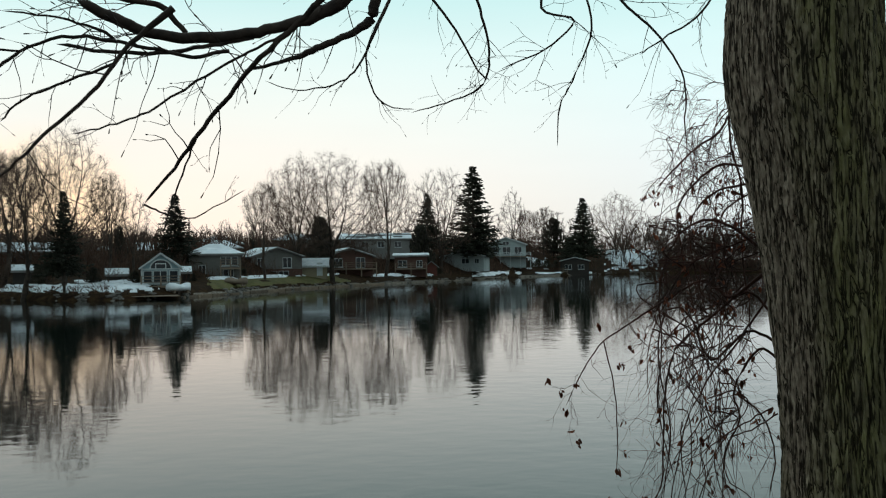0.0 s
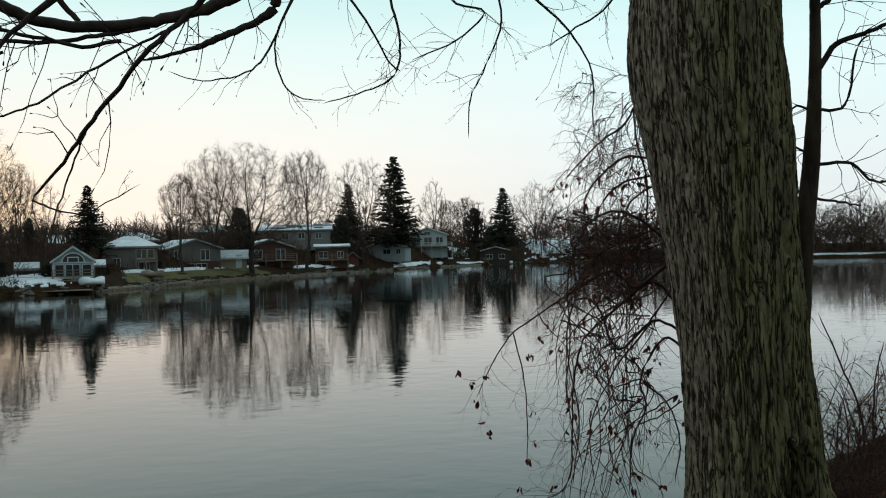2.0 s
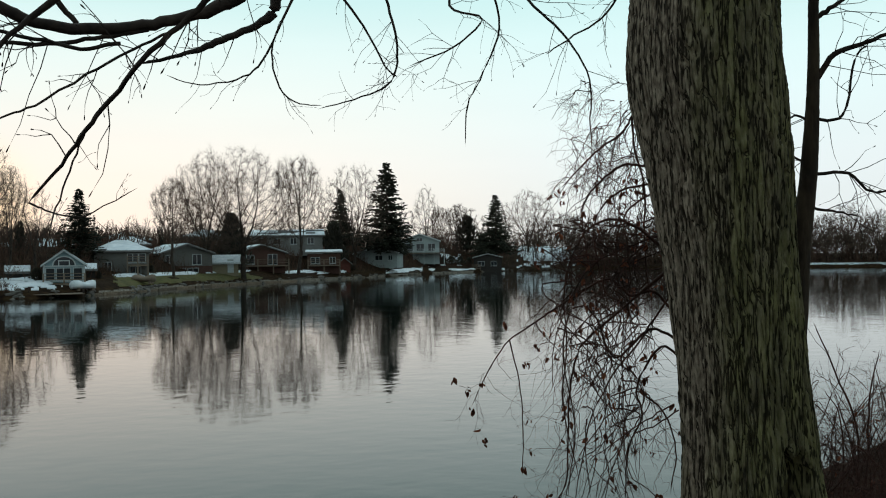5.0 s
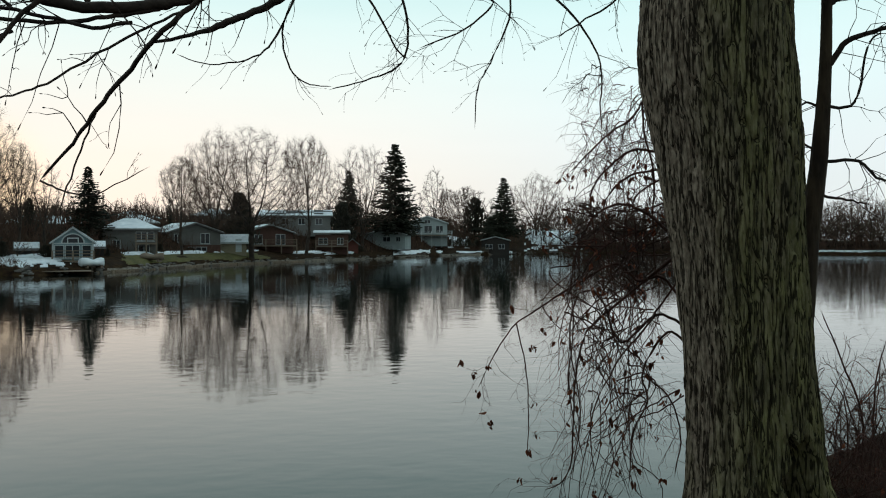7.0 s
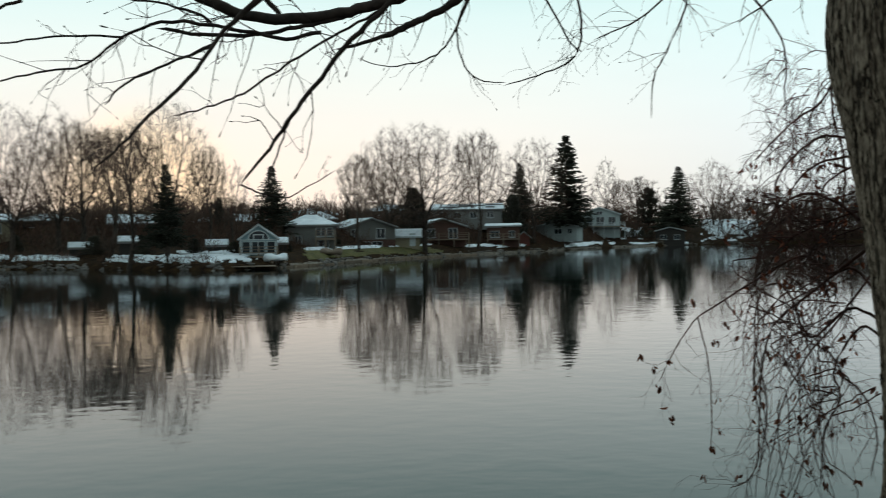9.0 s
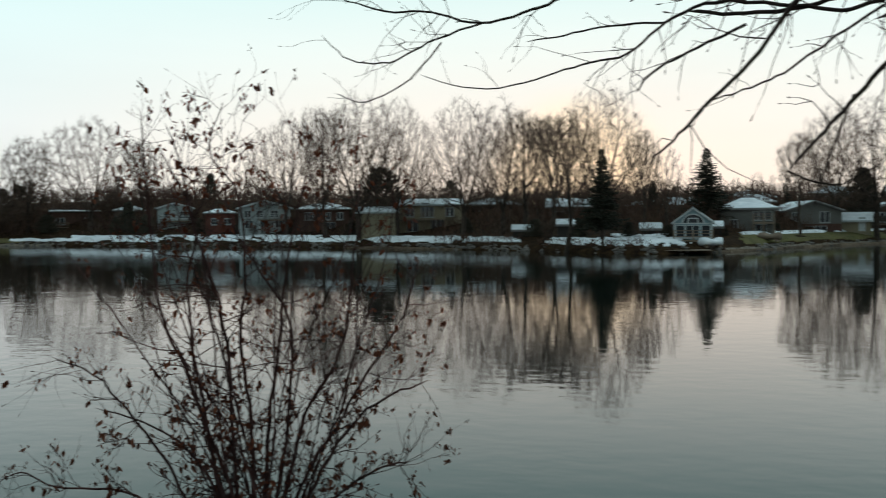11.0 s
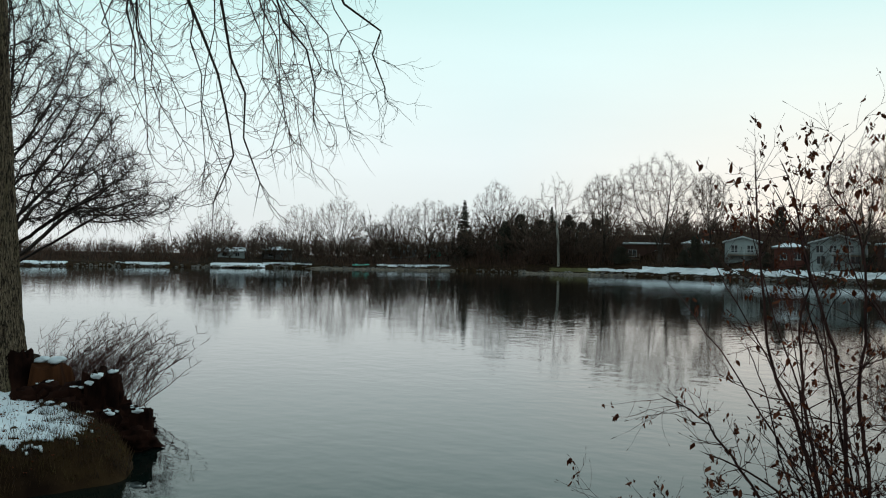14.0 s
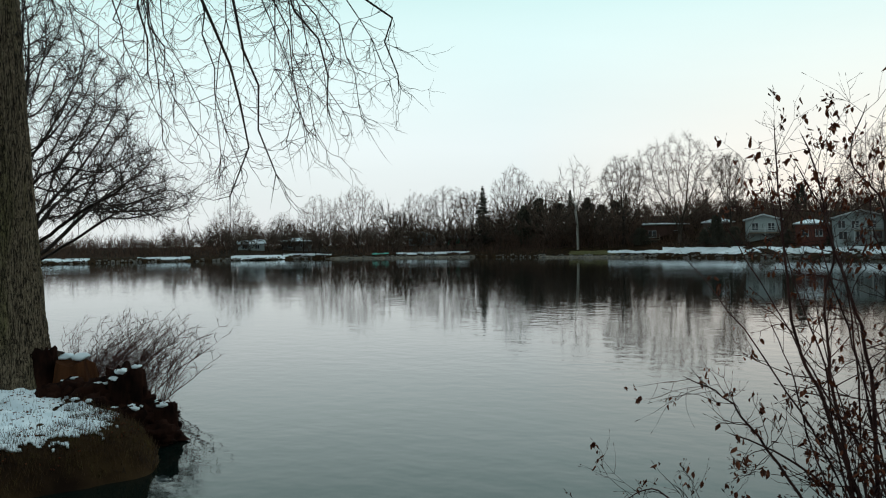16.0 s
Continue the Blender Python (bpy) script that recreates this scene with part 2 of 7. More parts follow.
def bare_tree(name, seed, height, fork, spread, limbs, level=4, lift=0.10, split=3, ratio=0.62, twig_r=0.014, bark=None, lean=0.0, wander=12, crown=0.45, girth=0.019, full=0.85, sprays=0):
    """A leafless tree at the origin: trunk and limbs in one part, the fine crown in another. Returns its meshes."""
    rng = random.Random(seed)
    wood, twigs = Tubes(), Tubes()
    r = height * girth
    top = Vector((lean * height * 0.1, 0, height * fork))
    pts = [Vector((0, 0, -0.4)), Vector((0, 0, 0.3)), top * 0.5 + Vector((rng.uniform(-.1, .1), rng.uniform(-.1, .1), 0)), top, top + Vector((lean * .3, 0, height * (1 - fork) * 0.35))]
    wood.limb(pts, [r * 1.5, r * 1.1, r * 0.92, r * 0.8, r * 0.3], 7)
    for i in range(limbs):
        a = 2 * math.pi * (i + rng.uniform(-0.3, 0.3)) / limbs
        out = radians(rng.uniform(0.45, 1.0) * spread)
        d = Vector((math.cos(a) * math.sin(out), math.sin(a) * math.sin(out), math.cos(out)))
        p = top.lerp(pts[4], rng.uniform(-0.5, 0.7)) if i else top
        p = pts[2].lerp(top, rng.uniform(0.55, 1.0)) if i % 3 == 2 else p
        grow(rng, wood, twigs, p, d, height * (1 - fork) * 0.48 * rng.uniform(0.8, 1.1), r * 0.6, level, lift, wander, split, ratio, twig_r)
    c, rad = Vector((lean * height * .05, 0, height * 0.54)), Vector((crown * height, crown * height, height * 0.46))
    both = wood.v + twigs.v
    far = {}
    for q in both:
        d = q - c
        e = Vector((d.x / rad.x, d.y / rad.y, d.z / rad.z))
        m = e.length or 1e-6
        u, w = (math.atan2(e.y, e.x) / (2 * math.pi) % 1) * 9, (math.asin(max(-1, min(1, e.z / m))) / math.pi + 0.5) * 7
        for a in (int(u), int(u) + (1 if u % 1 > 0.5 else -1)):
            for b in (int(w), int(w) + (1 if w % 1 > 0.5 else -1)):
                far[a % 9, b] = max(far.get((a % 9, b), 0), m)
    for q in both:
        if q.z < height * fork * 0.9:
            continue
        d = q - c
        e = Vector((d.x / rad.x, d.y / rad.y, d.z / rad.z))
        m = e.length or 1e-6
        u, w = (math.atan2(e.y, e.x) / (2 * math.pi) % 1) * 9, (math.asin(max(-1, min(1, e.z / m))) / math.pi + 0.5) * 7
        top_m, t = 0.0, 0.0
        for a in (int(u), int(u) + (1 if u % 1 > 0.5 else -1)):
            for b in (int(w), int(w) + (1 if w % 1 > 0.5 else -1)):
                fa, fb = 1 - abs(u - a - 0.5), 1 - abs(w - b - 0.5)
                top_m, t = top_m + fa * fb * far.get((a % 9, b), m), t + fa * fb
        top_m /= max(t, 1e-6)
        f = min(1.0, m / max(top_m, 1e-6))
        grow_to = 1 / max(top_m, 0.3)
        grow_to = min(grow_to, 1.9)
        if e.z < -0.2:
            grow_to = min(grow_to, 1.0)
        q.xyz = c + d * (1 + (grow_to - 1) * full * f * f * (3 - 2 * f))
    for q in rng.choices([q.copy() for q in twigs.v], k=sprays):
        d = (q - c).normalized() * 0.7 + Vector((rng.uniform(-1, 1), rng.uniform(-1, 1), rng.uniform(-.5, 1))) * 0.75
        twigs.limb([q, q + d * height * rng.uniform(.03, .085)], [twig_r * rng.uniform(.5, .9), 0], 3)
    k = height / sorted(q.z for q in twigs.v)[int(len(twigs.v) * 0.985)]
    for tubes in (wood, twigs):
        for q in tubes.v:
            q.z *= k
    return wood.mesh(name + "_trunk", bark or FAR_BARK), twigs.mesh(name + "_crown", TWIG)


def crown_points(rng, shape, height, crown, count):
    """Places that a crown fills: a lobed dome, an upright vase, or a low spreading mound."""
    pts = []
    o = rng.uniform(0, 99)
    while len(pts) < count:
        x, y, t = rng.uniform(-1, 1), rng.uniform(-1, 1), rng.random()
        r = math.hypot(x, y)
        if shape == "dome":
            low, wide = 0.2, math.sin(math.pi * min(1, 0.17 + 0.83 * t) ** 0.95) ** 0.62
        elif shape == "vase":
            low, wide = 0.22, (t ** 0.75) * max(0.0, 1 - t ** 3.5) ** 0.55 * 1.2
        elif shape == "slim":
            low, wide = 0.18, math.sin(math.pi * min(1, 0.08 + 0.92 * t) ** 0.8) ** 0.8
        else:
            low, wide = 0.27, (1 - t) ** 0.72 * min(1, 0.8 + t * 3)
        a = math.atan2(y, x)
        wide *= 1 + 0.30 * noise.noise((math.cos(a) * 1.6 + o, math.sin(a) * 1.6, t * 3.2))
        if r > wide or (r < 0.45 * wide and rng.random() < 0.45 and t < 0.8):
            continue
        top = 1 + 0.10 * noise.noise((x * 2.4, y * 2.4, o))
        pts.append((x * crown * height, y * crown * height, height * (low + (1 - low) * t * top)))
    return np.array(pts)


def crown_tree(name, seed, height, fork, shape, crown, count=1100, limbs=5, girth=0.02, twig_r=0.014, step=0.032, sprays=2200, spread=26, bark=None, lift=0.12, thick=0.05, fine=None):
    """A leafless tree whose limbs reach out to fill their crown evenly. Returns its trunk and crown meshes."""
    rng = random.Random(seed)
    gen = np.random.default_rng(seed)
    goal = crown_points(rng, shape, height, crown, count)
    step *= height
    P, par = [np.array((0, 0, -0.4))], [-1]

    def extend(frm, d, n, bend):
        k, d = frm, np.array(d, float)
        for _ in range(n):
            d = d + np.array((rng.gauss(0, .05), rng.gauss(0, .05), bend))
            d /= np.linalg.norm(d)
            P.append(P[k] + d * step)
            par.append(k)
            k = len(P) - 1
        return k

    k = extend(0, (rng.gauss(0, .04), rng.gauss(0, .04), 1), max(2, int(height * fork / step)), 0.05)
    for i in range(limbs):
        a = 2 * math.pi * (i + rng.uniform(-.3, .3)) / limbs
        out = radians(rng.uniform(.5, 1.1) * spread)
        frm = max(1, k - (rng.randint(0, 2) if i else 0))
        extend(frm, (math.cos(a) * math.sin(out), math.sin(a) * math.sin(out), math.cos(out)), rng.randint(3, 6), lift * .3)
    pos = np.array(P)
    d2 = ((goal[:, None, :] - pos[None]) ** 2).sum(2)
    near, dist = d2.argmin(1), d2.min(1)
    kids = collections.Counter(par)
    for _ in range(90):
        live = dist > (step * 1.5) ** 2
        goal, near, dist = goal[live], near[live], dist[live]
        if len(goal) < 5:
            break
        pull = np.zeros((len(P), 3))
        v = goal - pos[near]
        v /= np.linalg.norm(v, axis=1)[:, None]
        np.add.at(pull, near, v)
        born = []
        for j in np.unique(near):
            if kids[j] > 3:
                continue
            d = pull[j] / (np.linalg.norm(pull[j]) + 1e-6)
            back = pos[j] - pos[par[j]] if par[j] >= 0 else np.array((0, 0, 1.0))
            d = d + back / (np.linalg.norm(back) + 1e-6) * 0.6 + gen.normal(0, .09, 3) + np.array((0, 0, lift))
            d /= np.linalg.norm(d)
            born.append((pos[j] + d * step, int(j)))
            kids[j] += 1
        if not born:
            break
        start = len(P)
        for q, j in born:
            P.append(q)
            par.append(j)
        fresh = np.array([q for q, _ in born])
        pos = np.array(P)
        d2 = ((goal[:, None, :] - fresh[None]) ** 2).sum(2)
        m = d2.min(1)
        better = m < dist
        near[better] = start + d2.argmin(1)[better]
        dist[better] = m[better]
    n = len(P)
    ends = [0] * n
    child = collections.defaultdict(list)
    for i in range(n - 1, 0, -1):
        ends[i] = ends[i] or 1
        ends[par[i]] += ends[i]
        child[par[i]].append(i)
    ends[0] = max(1, ends[0])
    p = math.log(height * girth / twig_r) / math.log(max(3, ends[0]))
    rad = [twig_r * e ** p for e in ends]
    wood, twigs = Tubes(), Tubes()
    stack = [(0, -1)]
    while stack:
        i, frm = stack.pop()
        line = [frm] if frm >= 0 else []
        while True:
            line.append(i)
            if not child[i]:
                break
            kin = sorted(child[i], key=lambda c: -ends[c])
            for c in kin[1:]:
                stack.append((c, i))
            i = kin[0]
        rr = [rad[j] for j in line]
        if frm >= 0:
            rr[0] = min(rr[0], rr[1] * 1.15)
        if line[0] == 0:
            rr[0], rr[1] = rr[0] * 1.35, rr[1] * 1.1
        end = Vector(P[line[-1]]) + (Vector(P[line[-1]]) - Vector(P[line[-2]])) * 0.7
        (wood if rr[min(1, len(rr) - 1)] > thick else twigs).limb([P[j] for j in line] + [end], rr + [0], 6 if rr[0] > .12 else 3)
    slender = [j for j in range(n) if rad[j] < twig_r * 3.2 and par[j] >= 0]
    for j in rng.choices(slender, k=sprays):
        q, d = Vector(P[j]), Vector(P[j] - P[par[j]]).normalized()
        d = (turned(rng, d, rng.uniform(20, 75)) + Vector((0, 0, lift * .8))).normalized()
        ln = height * rng.uniform(.025, .08)
        q = q.lerp(Vector(P[par[j]]), rng.random())
        twigs.limb([q, q + d * ln], [twig_r * rng.uniform(.7, 1.1), 0], 3)
    k = height / sorted(q.z for q in twigs.v)[int(len(twigs.v) * 0.99)]
    for tubes in (wood, twigs):
        for q in tubes.v:
            q.z *= k
    return wood.mesh(name + "_trunk", bark or FAR_BARK), twigs.mesh(name + "_crown", fine or TWIG)


def conifer(name, seed, height, width, droop=14, bare=0.06, density=1.0):
    """A ragged conical evergreen: boughs at all heights, each carrying hanging sprays of needles."""
    rng = random.Random(seed)
    wood, leaf = Tubes(), Tubes()
    wood.limb([(0, 0, -0.4), (0, 0, height * 0.5), (0, 0, height * 0.99)], [height * 0.014, height * 0.009, 0.02], 6)
    for i in range(int(430 * density)):
        t = bare + (0.985 - bare) * (rng.random() ** 1.1)
        a = rng.uniform(0, 2 * math.pi)
        reach = width * 0.5 * (1 - t) ** 0.92 * (1 + .30 * noise.noise((math.cos(a) * 1.3, math.sin(a) * 1.3, t * 7 + seed))) + 0.10
        ln = reach * (rng.uniform(0.55, 1.08) if rng.random() < .75 else rng.uniform(.2, .6))
        d = Vector((math.cos(a), math.sin(a), -math.tan(radians(droop + rng.uniform(-24, 22))) * (1 - 1.5 * t)))
        o = Vector((0, 0, t * height))
        e = o + d * ln + Vector((0, 0, .10 * ln))
        mid = o.lerp(e, 0.55) - Vector((0, 0, 0.05 * ln))
        leaf.limb([o, mid, e], [0.04, 0.05 + 0.02 * ln, 0.015], 3)
        for k in range(4 + int(ln * 2.4)):
            f = rng.uniform(0.15, 1) ** .8
            c = o.lerp(mid, f / .55) if f < .55 else mid.lerp(e, (f - .55) / .45)
            s = rng.uniform(0.25, 0.75) * (0.55 + 0.16 * ln)
            b = a + rng.choice((-1, 1)) * rng.uniform(0.2, 1.3)
            tip = c + Vector((math.cos(b) * s, math.sin(b) * s, rng.uniform(-.8, .45) * s))
            leaf.limb([c, c.lerp(tip, .45), tip], [0.05, 0.13 * s + .05, 0], 3)
    return wood.mesh(name + "_trunk", FAR_BARK), leaf.mesh(name + "_boughs", NEEDLE)


def bushy(name, seed, height, width, mat=None, clumps=1000, shape=1.0):
    """A dense rounded evergreen of many small upright sprays."""
    rng = random.Random(seed)
    wood, leaf = Tubes(), Tubes()
    wood.limb([(0, 0, -0.3), (0, 0, height * .45), (.1, 0, height * .8)], [height * .02, height * .014, .02], 6)
    for i in range(clumps):
        t = rng.random() ** 1.15
        prof = (1 - t) ** shape * min(1, 0.6 + t * 3)
        a = rng.uniform(0, 2 * math.pi)
        rr = width * .5 * prof * rng.uniform(0.35, 1.08) * (1 + .9 * noise.noise((math.cos(a) * 1.5 + 5, math.sin(a) * 1.5, t * 5 + seed)))
        c = Vector((math.cos(a) * rr, math.sin(a) * rr, height * (0.05 + 0.9 * t)))
        s = height * rng.uniform(0.05, 0.11)
        d = Vector((math.cos(a) * 0.6, math.sin(a) * 0.6, 0.9)).normalized()
        leaf.limb([c, c + d * s * .5, c + d * s], [s * .12, s * .22, 0], 3)
    return wood.mesh(name + "_trunk", FAR_BARK), leaf.mesh(name + "_foliage", mat or CEDAR)


def plant(meshes, names, at, turn, size, name, label, category, group, wide=1.0, lean=0.0):
    """A tree as a thing: an empty at its foot with the trunk and the crown under it."""
    ob = thing(name, Matrix.LocRotScale(at, Euler((0, radians(lean), radians(turn))), (size * wide, size * wide, size)), label, category, group)
    for me, nm in zip(meshes, names):
        new(nm, me).parent = ob
    return ob


# ---- lake, ground ----
SHORE = [(-60, 240), (-30, 275), (-24, 290), (-16, 335), (-10, 300), (-7, 275), (-4, 245), (-1.4, 205), (0.5, 187), (3.3, 168), (6.5, 148), (9.7, 130), (12.5, 112), (15.5, 101), (18, 97), (21, 100), (24, 108), (28, 118), (33.5, 132), (40, 152), (46.5, 172), (52, 195), (57.5, 212), (62, 240), (68, 240), (72, 250), (76, 237), (81, 240), (86, 230), (100, 240), (130, 250)]


def shore(az):
    a = (az + 180) % 360 - 180
    return float(np.interp(a, [s[0] for s in SHORE], [s[1] for s in SHORE]))


def bank_height(u, az=0.0):
    """The far bank's height, u metres behind its waterline; the land lies higher in some places."""
    z = float(np.interp(u, [-6, -0.3, 0, 1.0, 4, 8, 16, 25, 35, 60, 120, 400, 3000], [-1.2, -0.15, 0.03, 0.5, 1.05, 1.5, 2.05, 3.8, 5.3, 6.4, 7.5, 9, 14]))
    k = float(np.interp(az, [-14, -12.8, -9.8, -8.8, -6, -4, -1, 1.5, 24, 33, 38, 45, 54, 60, 64], [.5, 1.35, 1.45, .9, 1.2, 1.6, 1.3, 1, 1, 1.15, 1.35, 1.75, 1.7, 1.2, .42]))
    return z if u < 4 or (u > 60 and k >= 1) else 1.05 + (z - 1.05) * k


def inland(x, y):
    """How far a place lies behind the near waterline, and how high its bank is."""
    ys = 4.6 + (1.05 * x if x > 0 else 0.45 * x)
    s1 = (ys - y) * 0.82
    dx, dy = -12.55 - x, 2.3 - y
    c = 1.9
    s2 = c - math.hypot(c - dx, c - dy) if dx < c and dy < c else min(dx, dy)
    s2 = min(s2, x + (26 if y > 1.6 else 37))
    return (s1, 1.2) if s1 > s2 else (s2, 0.55)


def near_height(x, y):
    s, top = inland(x, y)
    nz = noise.noise((x * 0.7, y * 0.7, 0)) * 0.35
    s += nz
    if s < -1.0:
        return -1.2
    if s < 0:
        return 1.1 * s
    z = top * (1 - math.exp(-s * (1.9 if top > 1 else 4.5)))
    return z + 0.10 * noise.noise((x * 2.3, y * 2.3, 3)) * min(1, s) + 0.05 * noise.noise((x * 6, y * 6, 5)) + max(0, s - 3) * 0.03


def ground_z(az, d):
    return bank_height(d - shore(az), az)


def build_ground():
    azs = [a * 0.75 for a in range(480)]
    rings = [0.0] + [0.35 * i for i in range(1, 72)] + [26.0 + i for i in range(16)]
    offs = [-6, -3, -1, -0.3, 0, 0.5, 1.2, 2.5, 4, 6, 9, 13, 18, 25, 35, 50, 75, 120, 250, 700, 3000]
    verts, faces = [], []
    for a in azs:
        for r in rings:
            p = polar(a, r)
            verts.append((p.x, p.y, near_height(p.x, p.y)))
        behind = 115 < a < 285
        for o in offs:
            d = shore(a) + o
            p = polar(a, d)
            z = bank_height(o, (a + 180) % 360 - 180) + (0.25 * noise.noise((p.x * .15, p.y * .15, 0)) * min(1, max(0, o / 5)))
            if behind:
                z = 1.6 + 0.01 * d
            verts.append((p.x, p.y, z))
    k, m = len(rings) + len(offs), len(azs)
    for i in range(m):
        for j in range(k - 1):
            a, b = i * k + j, ((i + 1) % m) * k + j
            faces.append((a, b, b + 1, a + 1))
    g = mesh_object("ground", verts, faces, EARTH, smooth=True)
    tagged(g, "wet brown banks of leaf litter and dead grass", "ground", kind="structure")


build_ground()
bm = bmesh.new()
bmesh.ops.create_circle(bm, cap_ends=True, segments=64, radius=700)
w = bpy.data.meshes.new("water")
bm.to_mesh(w)
bm.free()
w.materials.append(WATER)
lake = tagged(new("water", w), "calm grey-green lake mirroring trees and dusk sky", "lake", kind="structure")

# ---- trees on the far bank ----
DECID = ["trunk", "crown"]
EVER = ["trunk", "foliage"]
G_BARE, G_CON, G_BUSH = "bare trees across the lake", "conifers across the lake", "evergreen bushes across the lake"
DOME = [crown_tree("dome", 11 + i, 17, 0.2, "dome", 0.46, 2300, limbs=8, girth=0.022, twig_r=0.0105, sprays=10500, step=0.025, lift=0.16) for i in range(4)]
VASE = [crown_tree("vase", 31 + i, 17, 0.22, "vase", 0.33, 1600, limbs=6, girth=0.018, twig_r=0.0105, sprays=7500, spread=18, lift=0.25, step=0.026) for i in range(4)]
FAR_DOME = [crown_tree("far_dome", 21 + i, 17, 0.14, "dome", 0.5, 1500, limbs=7, girth=0.02, twig_r=0.0125, step=0.029, sprays=9000, lift=0.16) for i in range(4)]
FAR_VASE = [crown_tree("far_vase", 36 + i, 17, 0.18, "vase", 0.36, 1100, limbs=6, girth=0.017, twig_r=0.0125, step=0.029, sprays=7000, spread=20, lift=0.24) for i in range(4)]
SLIM = [crown_tree("slim", 51 + i, 15, 0.3, "slim", 0.24, 560, limbs=3, girth=0.016, twig_r=0.013, sprays=2600, spread=14, lift=0.25) for i in range(2)]
WOODS = [crown_tree("woods", 61 + i, 13, 0.2, ("dome", "slim")[i % 2], (0.36, 0.26)[i % 2], 220, limbs=4, girth=0.018, twig_r=0.032, step=0.055, sprays=1500, spread=20, lift=0.2) for i in range(6)]
BACK = [conifer("back_spruce", 75, 16, 8.5, density=0.45), conifer("back_spruce", 76, 16, 7.0, droop=8, density=0.4)]
CLUMP = [bare_tree("thicket", 41 + i, 8, 0.05, 74, 9, level=2, lift=0.05, split=4, ratio=0.66, twig_r=0.046, crown=0.64, girth=0.012, wander=12, sprays=1000) for i in range(4)]
SPRUCE = [conifer("spruce", 71, 16, 9.0), conifer("spruce", 72, 16, 8.0, droop=10, density=0.9), conifer("spruce", 73, 16, 8.4, droop=7, bare=0.18, density=1.15)]
CEDARS = [bushy("cedar", 81, 8, 5.2, shape=0.45), bushy("cedar", 82, 8, 4.4, shape=0.6), bushy("cedar", 83, 8, 6.4, shape=0.38)]


def tree(kind, i, az, d, top_el, wide=1.0, label="", lean=0.0):
    """Sets a tree at a bearing and distance so that its top stands at top_el degrees."""
    z = ground_z(az, d)
    top = EYE.z + d * math.tan(radians(top_el))
    sets = {"dome": (DOME, DECID, 17, "bare_tree", G_BARE), "vase": (VASE, DECID, 17, "bare_tree", G_BARE), "slim": (SLIM, DECID, 15, "bare_tree", G_BARE),
            "spruce": (SPRUCE, EVER, 16, "conifer", G_CON), "cedar": (CEDARS, ["trunk", "foliage"], 8, "evergreen", G_BUSH), "back": (BACK, EVER, 16, "conifer", G_CON), "clump": (CLUMP, DECID, 8, "thicket", "rounded thickets on the far shore"), "woods": (WOODS, DECID, 13, "bare_tree", "woods behind the houses")}
    pool, names, h, name, group = sets[kind]
    if d > 198 and kind in ("dome", "vase"):
        pool = FAR_DOME if kind == "dome" else FAR_VASE
    text = label or {"dome": "broad leafless tree with a domed crown on the far bank", "vase": "tall leafless tree with upright limbs on the far bank", "slim": "slender leafless tree on the far bank",
                     "spruce": "dark conical spruce on the far bank", "cedar": "dark dense evergreen beside the houses", "back": "dark conifer in the woods behind the houses", "clump": "rounded brown thicket of bare twigs on the far shore", "woods": "grey leafless tree in the woods behind the houses"}[kind]
    s = (top - z) / (h * (0.98 if kind in ("spruce", "cedar") else 1.0))
    return plant(pool[i % len(pool)], names, polar(az, d, z - 0.05), (az * 37 + i * 71) % 360, s, name, text, "tree", group, wide, lean)


tree("dome", 0, 21.3, 107, 7.8, 0.75)
tree("vase", 1, 23.4, 106, 6.4)
tree("vase", 2, 19.0, 112, 5.3, 0.8)
tree("slim", 0, 17.6, 112, 4.4)
tree("vase", 0, 10.4, 133, 4.9, 0.9)
tree("dome", 1, 6.5, 150, 6.5, 1.05)
tree("dome", 2, 8.6, 150, 6.35, 0.85)
tree("vase", 1, 3.4, 172, 6.2, 0.85)
tree("dome", 1, 0.1, 205, 5.6, 0.75)
tree("slim", 0, -4.1, 270, 4.4)
tree("vase", 2, -5.9, 300, 3.4)
tree("vase", 0, -5.0, 310, 3.3)
tree("dome", 0, -10.1, 330, 4.1)
tree("dome", 0, 39.7, 160, 6.2, 0.85)
tree("dome", 2, 35.5, 142, 7.45, 0.95)
tree("dome", 1, 33.2, 141, 7.25, 0.75)
tree("vase", 1, 37.4, 150, 6.9)
tree("dome", 1, 29.4, 128, 7.2, 0.8)
tree("dome", 0, 27.0, 126, 7.0, 0.8)
tree("vase", 0, 25.8, 122, 6.7)
tree("vase", 1, 24.3, 118, 6.4)
tree("dome", 2, 50.4, 204, 6.0, 1.0)
tree("vase", 0, 47.6, 200, 5.0)
tree("vase", 2, 53.6, 214, 5.0)
tree("dome", 0, 59.9, 262, 4.5, 0.8)
tree("dome", 3, 58.1, 256, 3.7, 0.7)
tree("vase", 1, 62.4, 266, 3.2)
tree("dome", 1, 63.8, 262, 3.4, 0.95)
tree("dome", 2, 65.5, 258, 3.05, 0.85)
tree("vase", 3, 66.9, 268, 2.2)
tree("dome", 2, 69.1, 258, 3.4, 0.95)
tree("dome", 3, 71.3, 262, 2.95, 0.9)
tree("dome", 1, 73.4, 262, 2.0, .9)
tree("dome", 0, 76.1, 250, 2.6, 1.0)
tree("spruce", 2, 21.3, 103, 4.5, 1.05)
tree("cedar", 0, 7.2, 158, 3.0, 0.8)
tree("cedar", 1, 18.4, 128, 2.6, 0.8)
tree("cedar", 0, 1.3, 196, 2.5, 0.8)
tree("spruce", 0, 15.4, 125, 4.4, 1.5)
tree("spruce", 2, 0.9, 212, 4.4, 1.35)
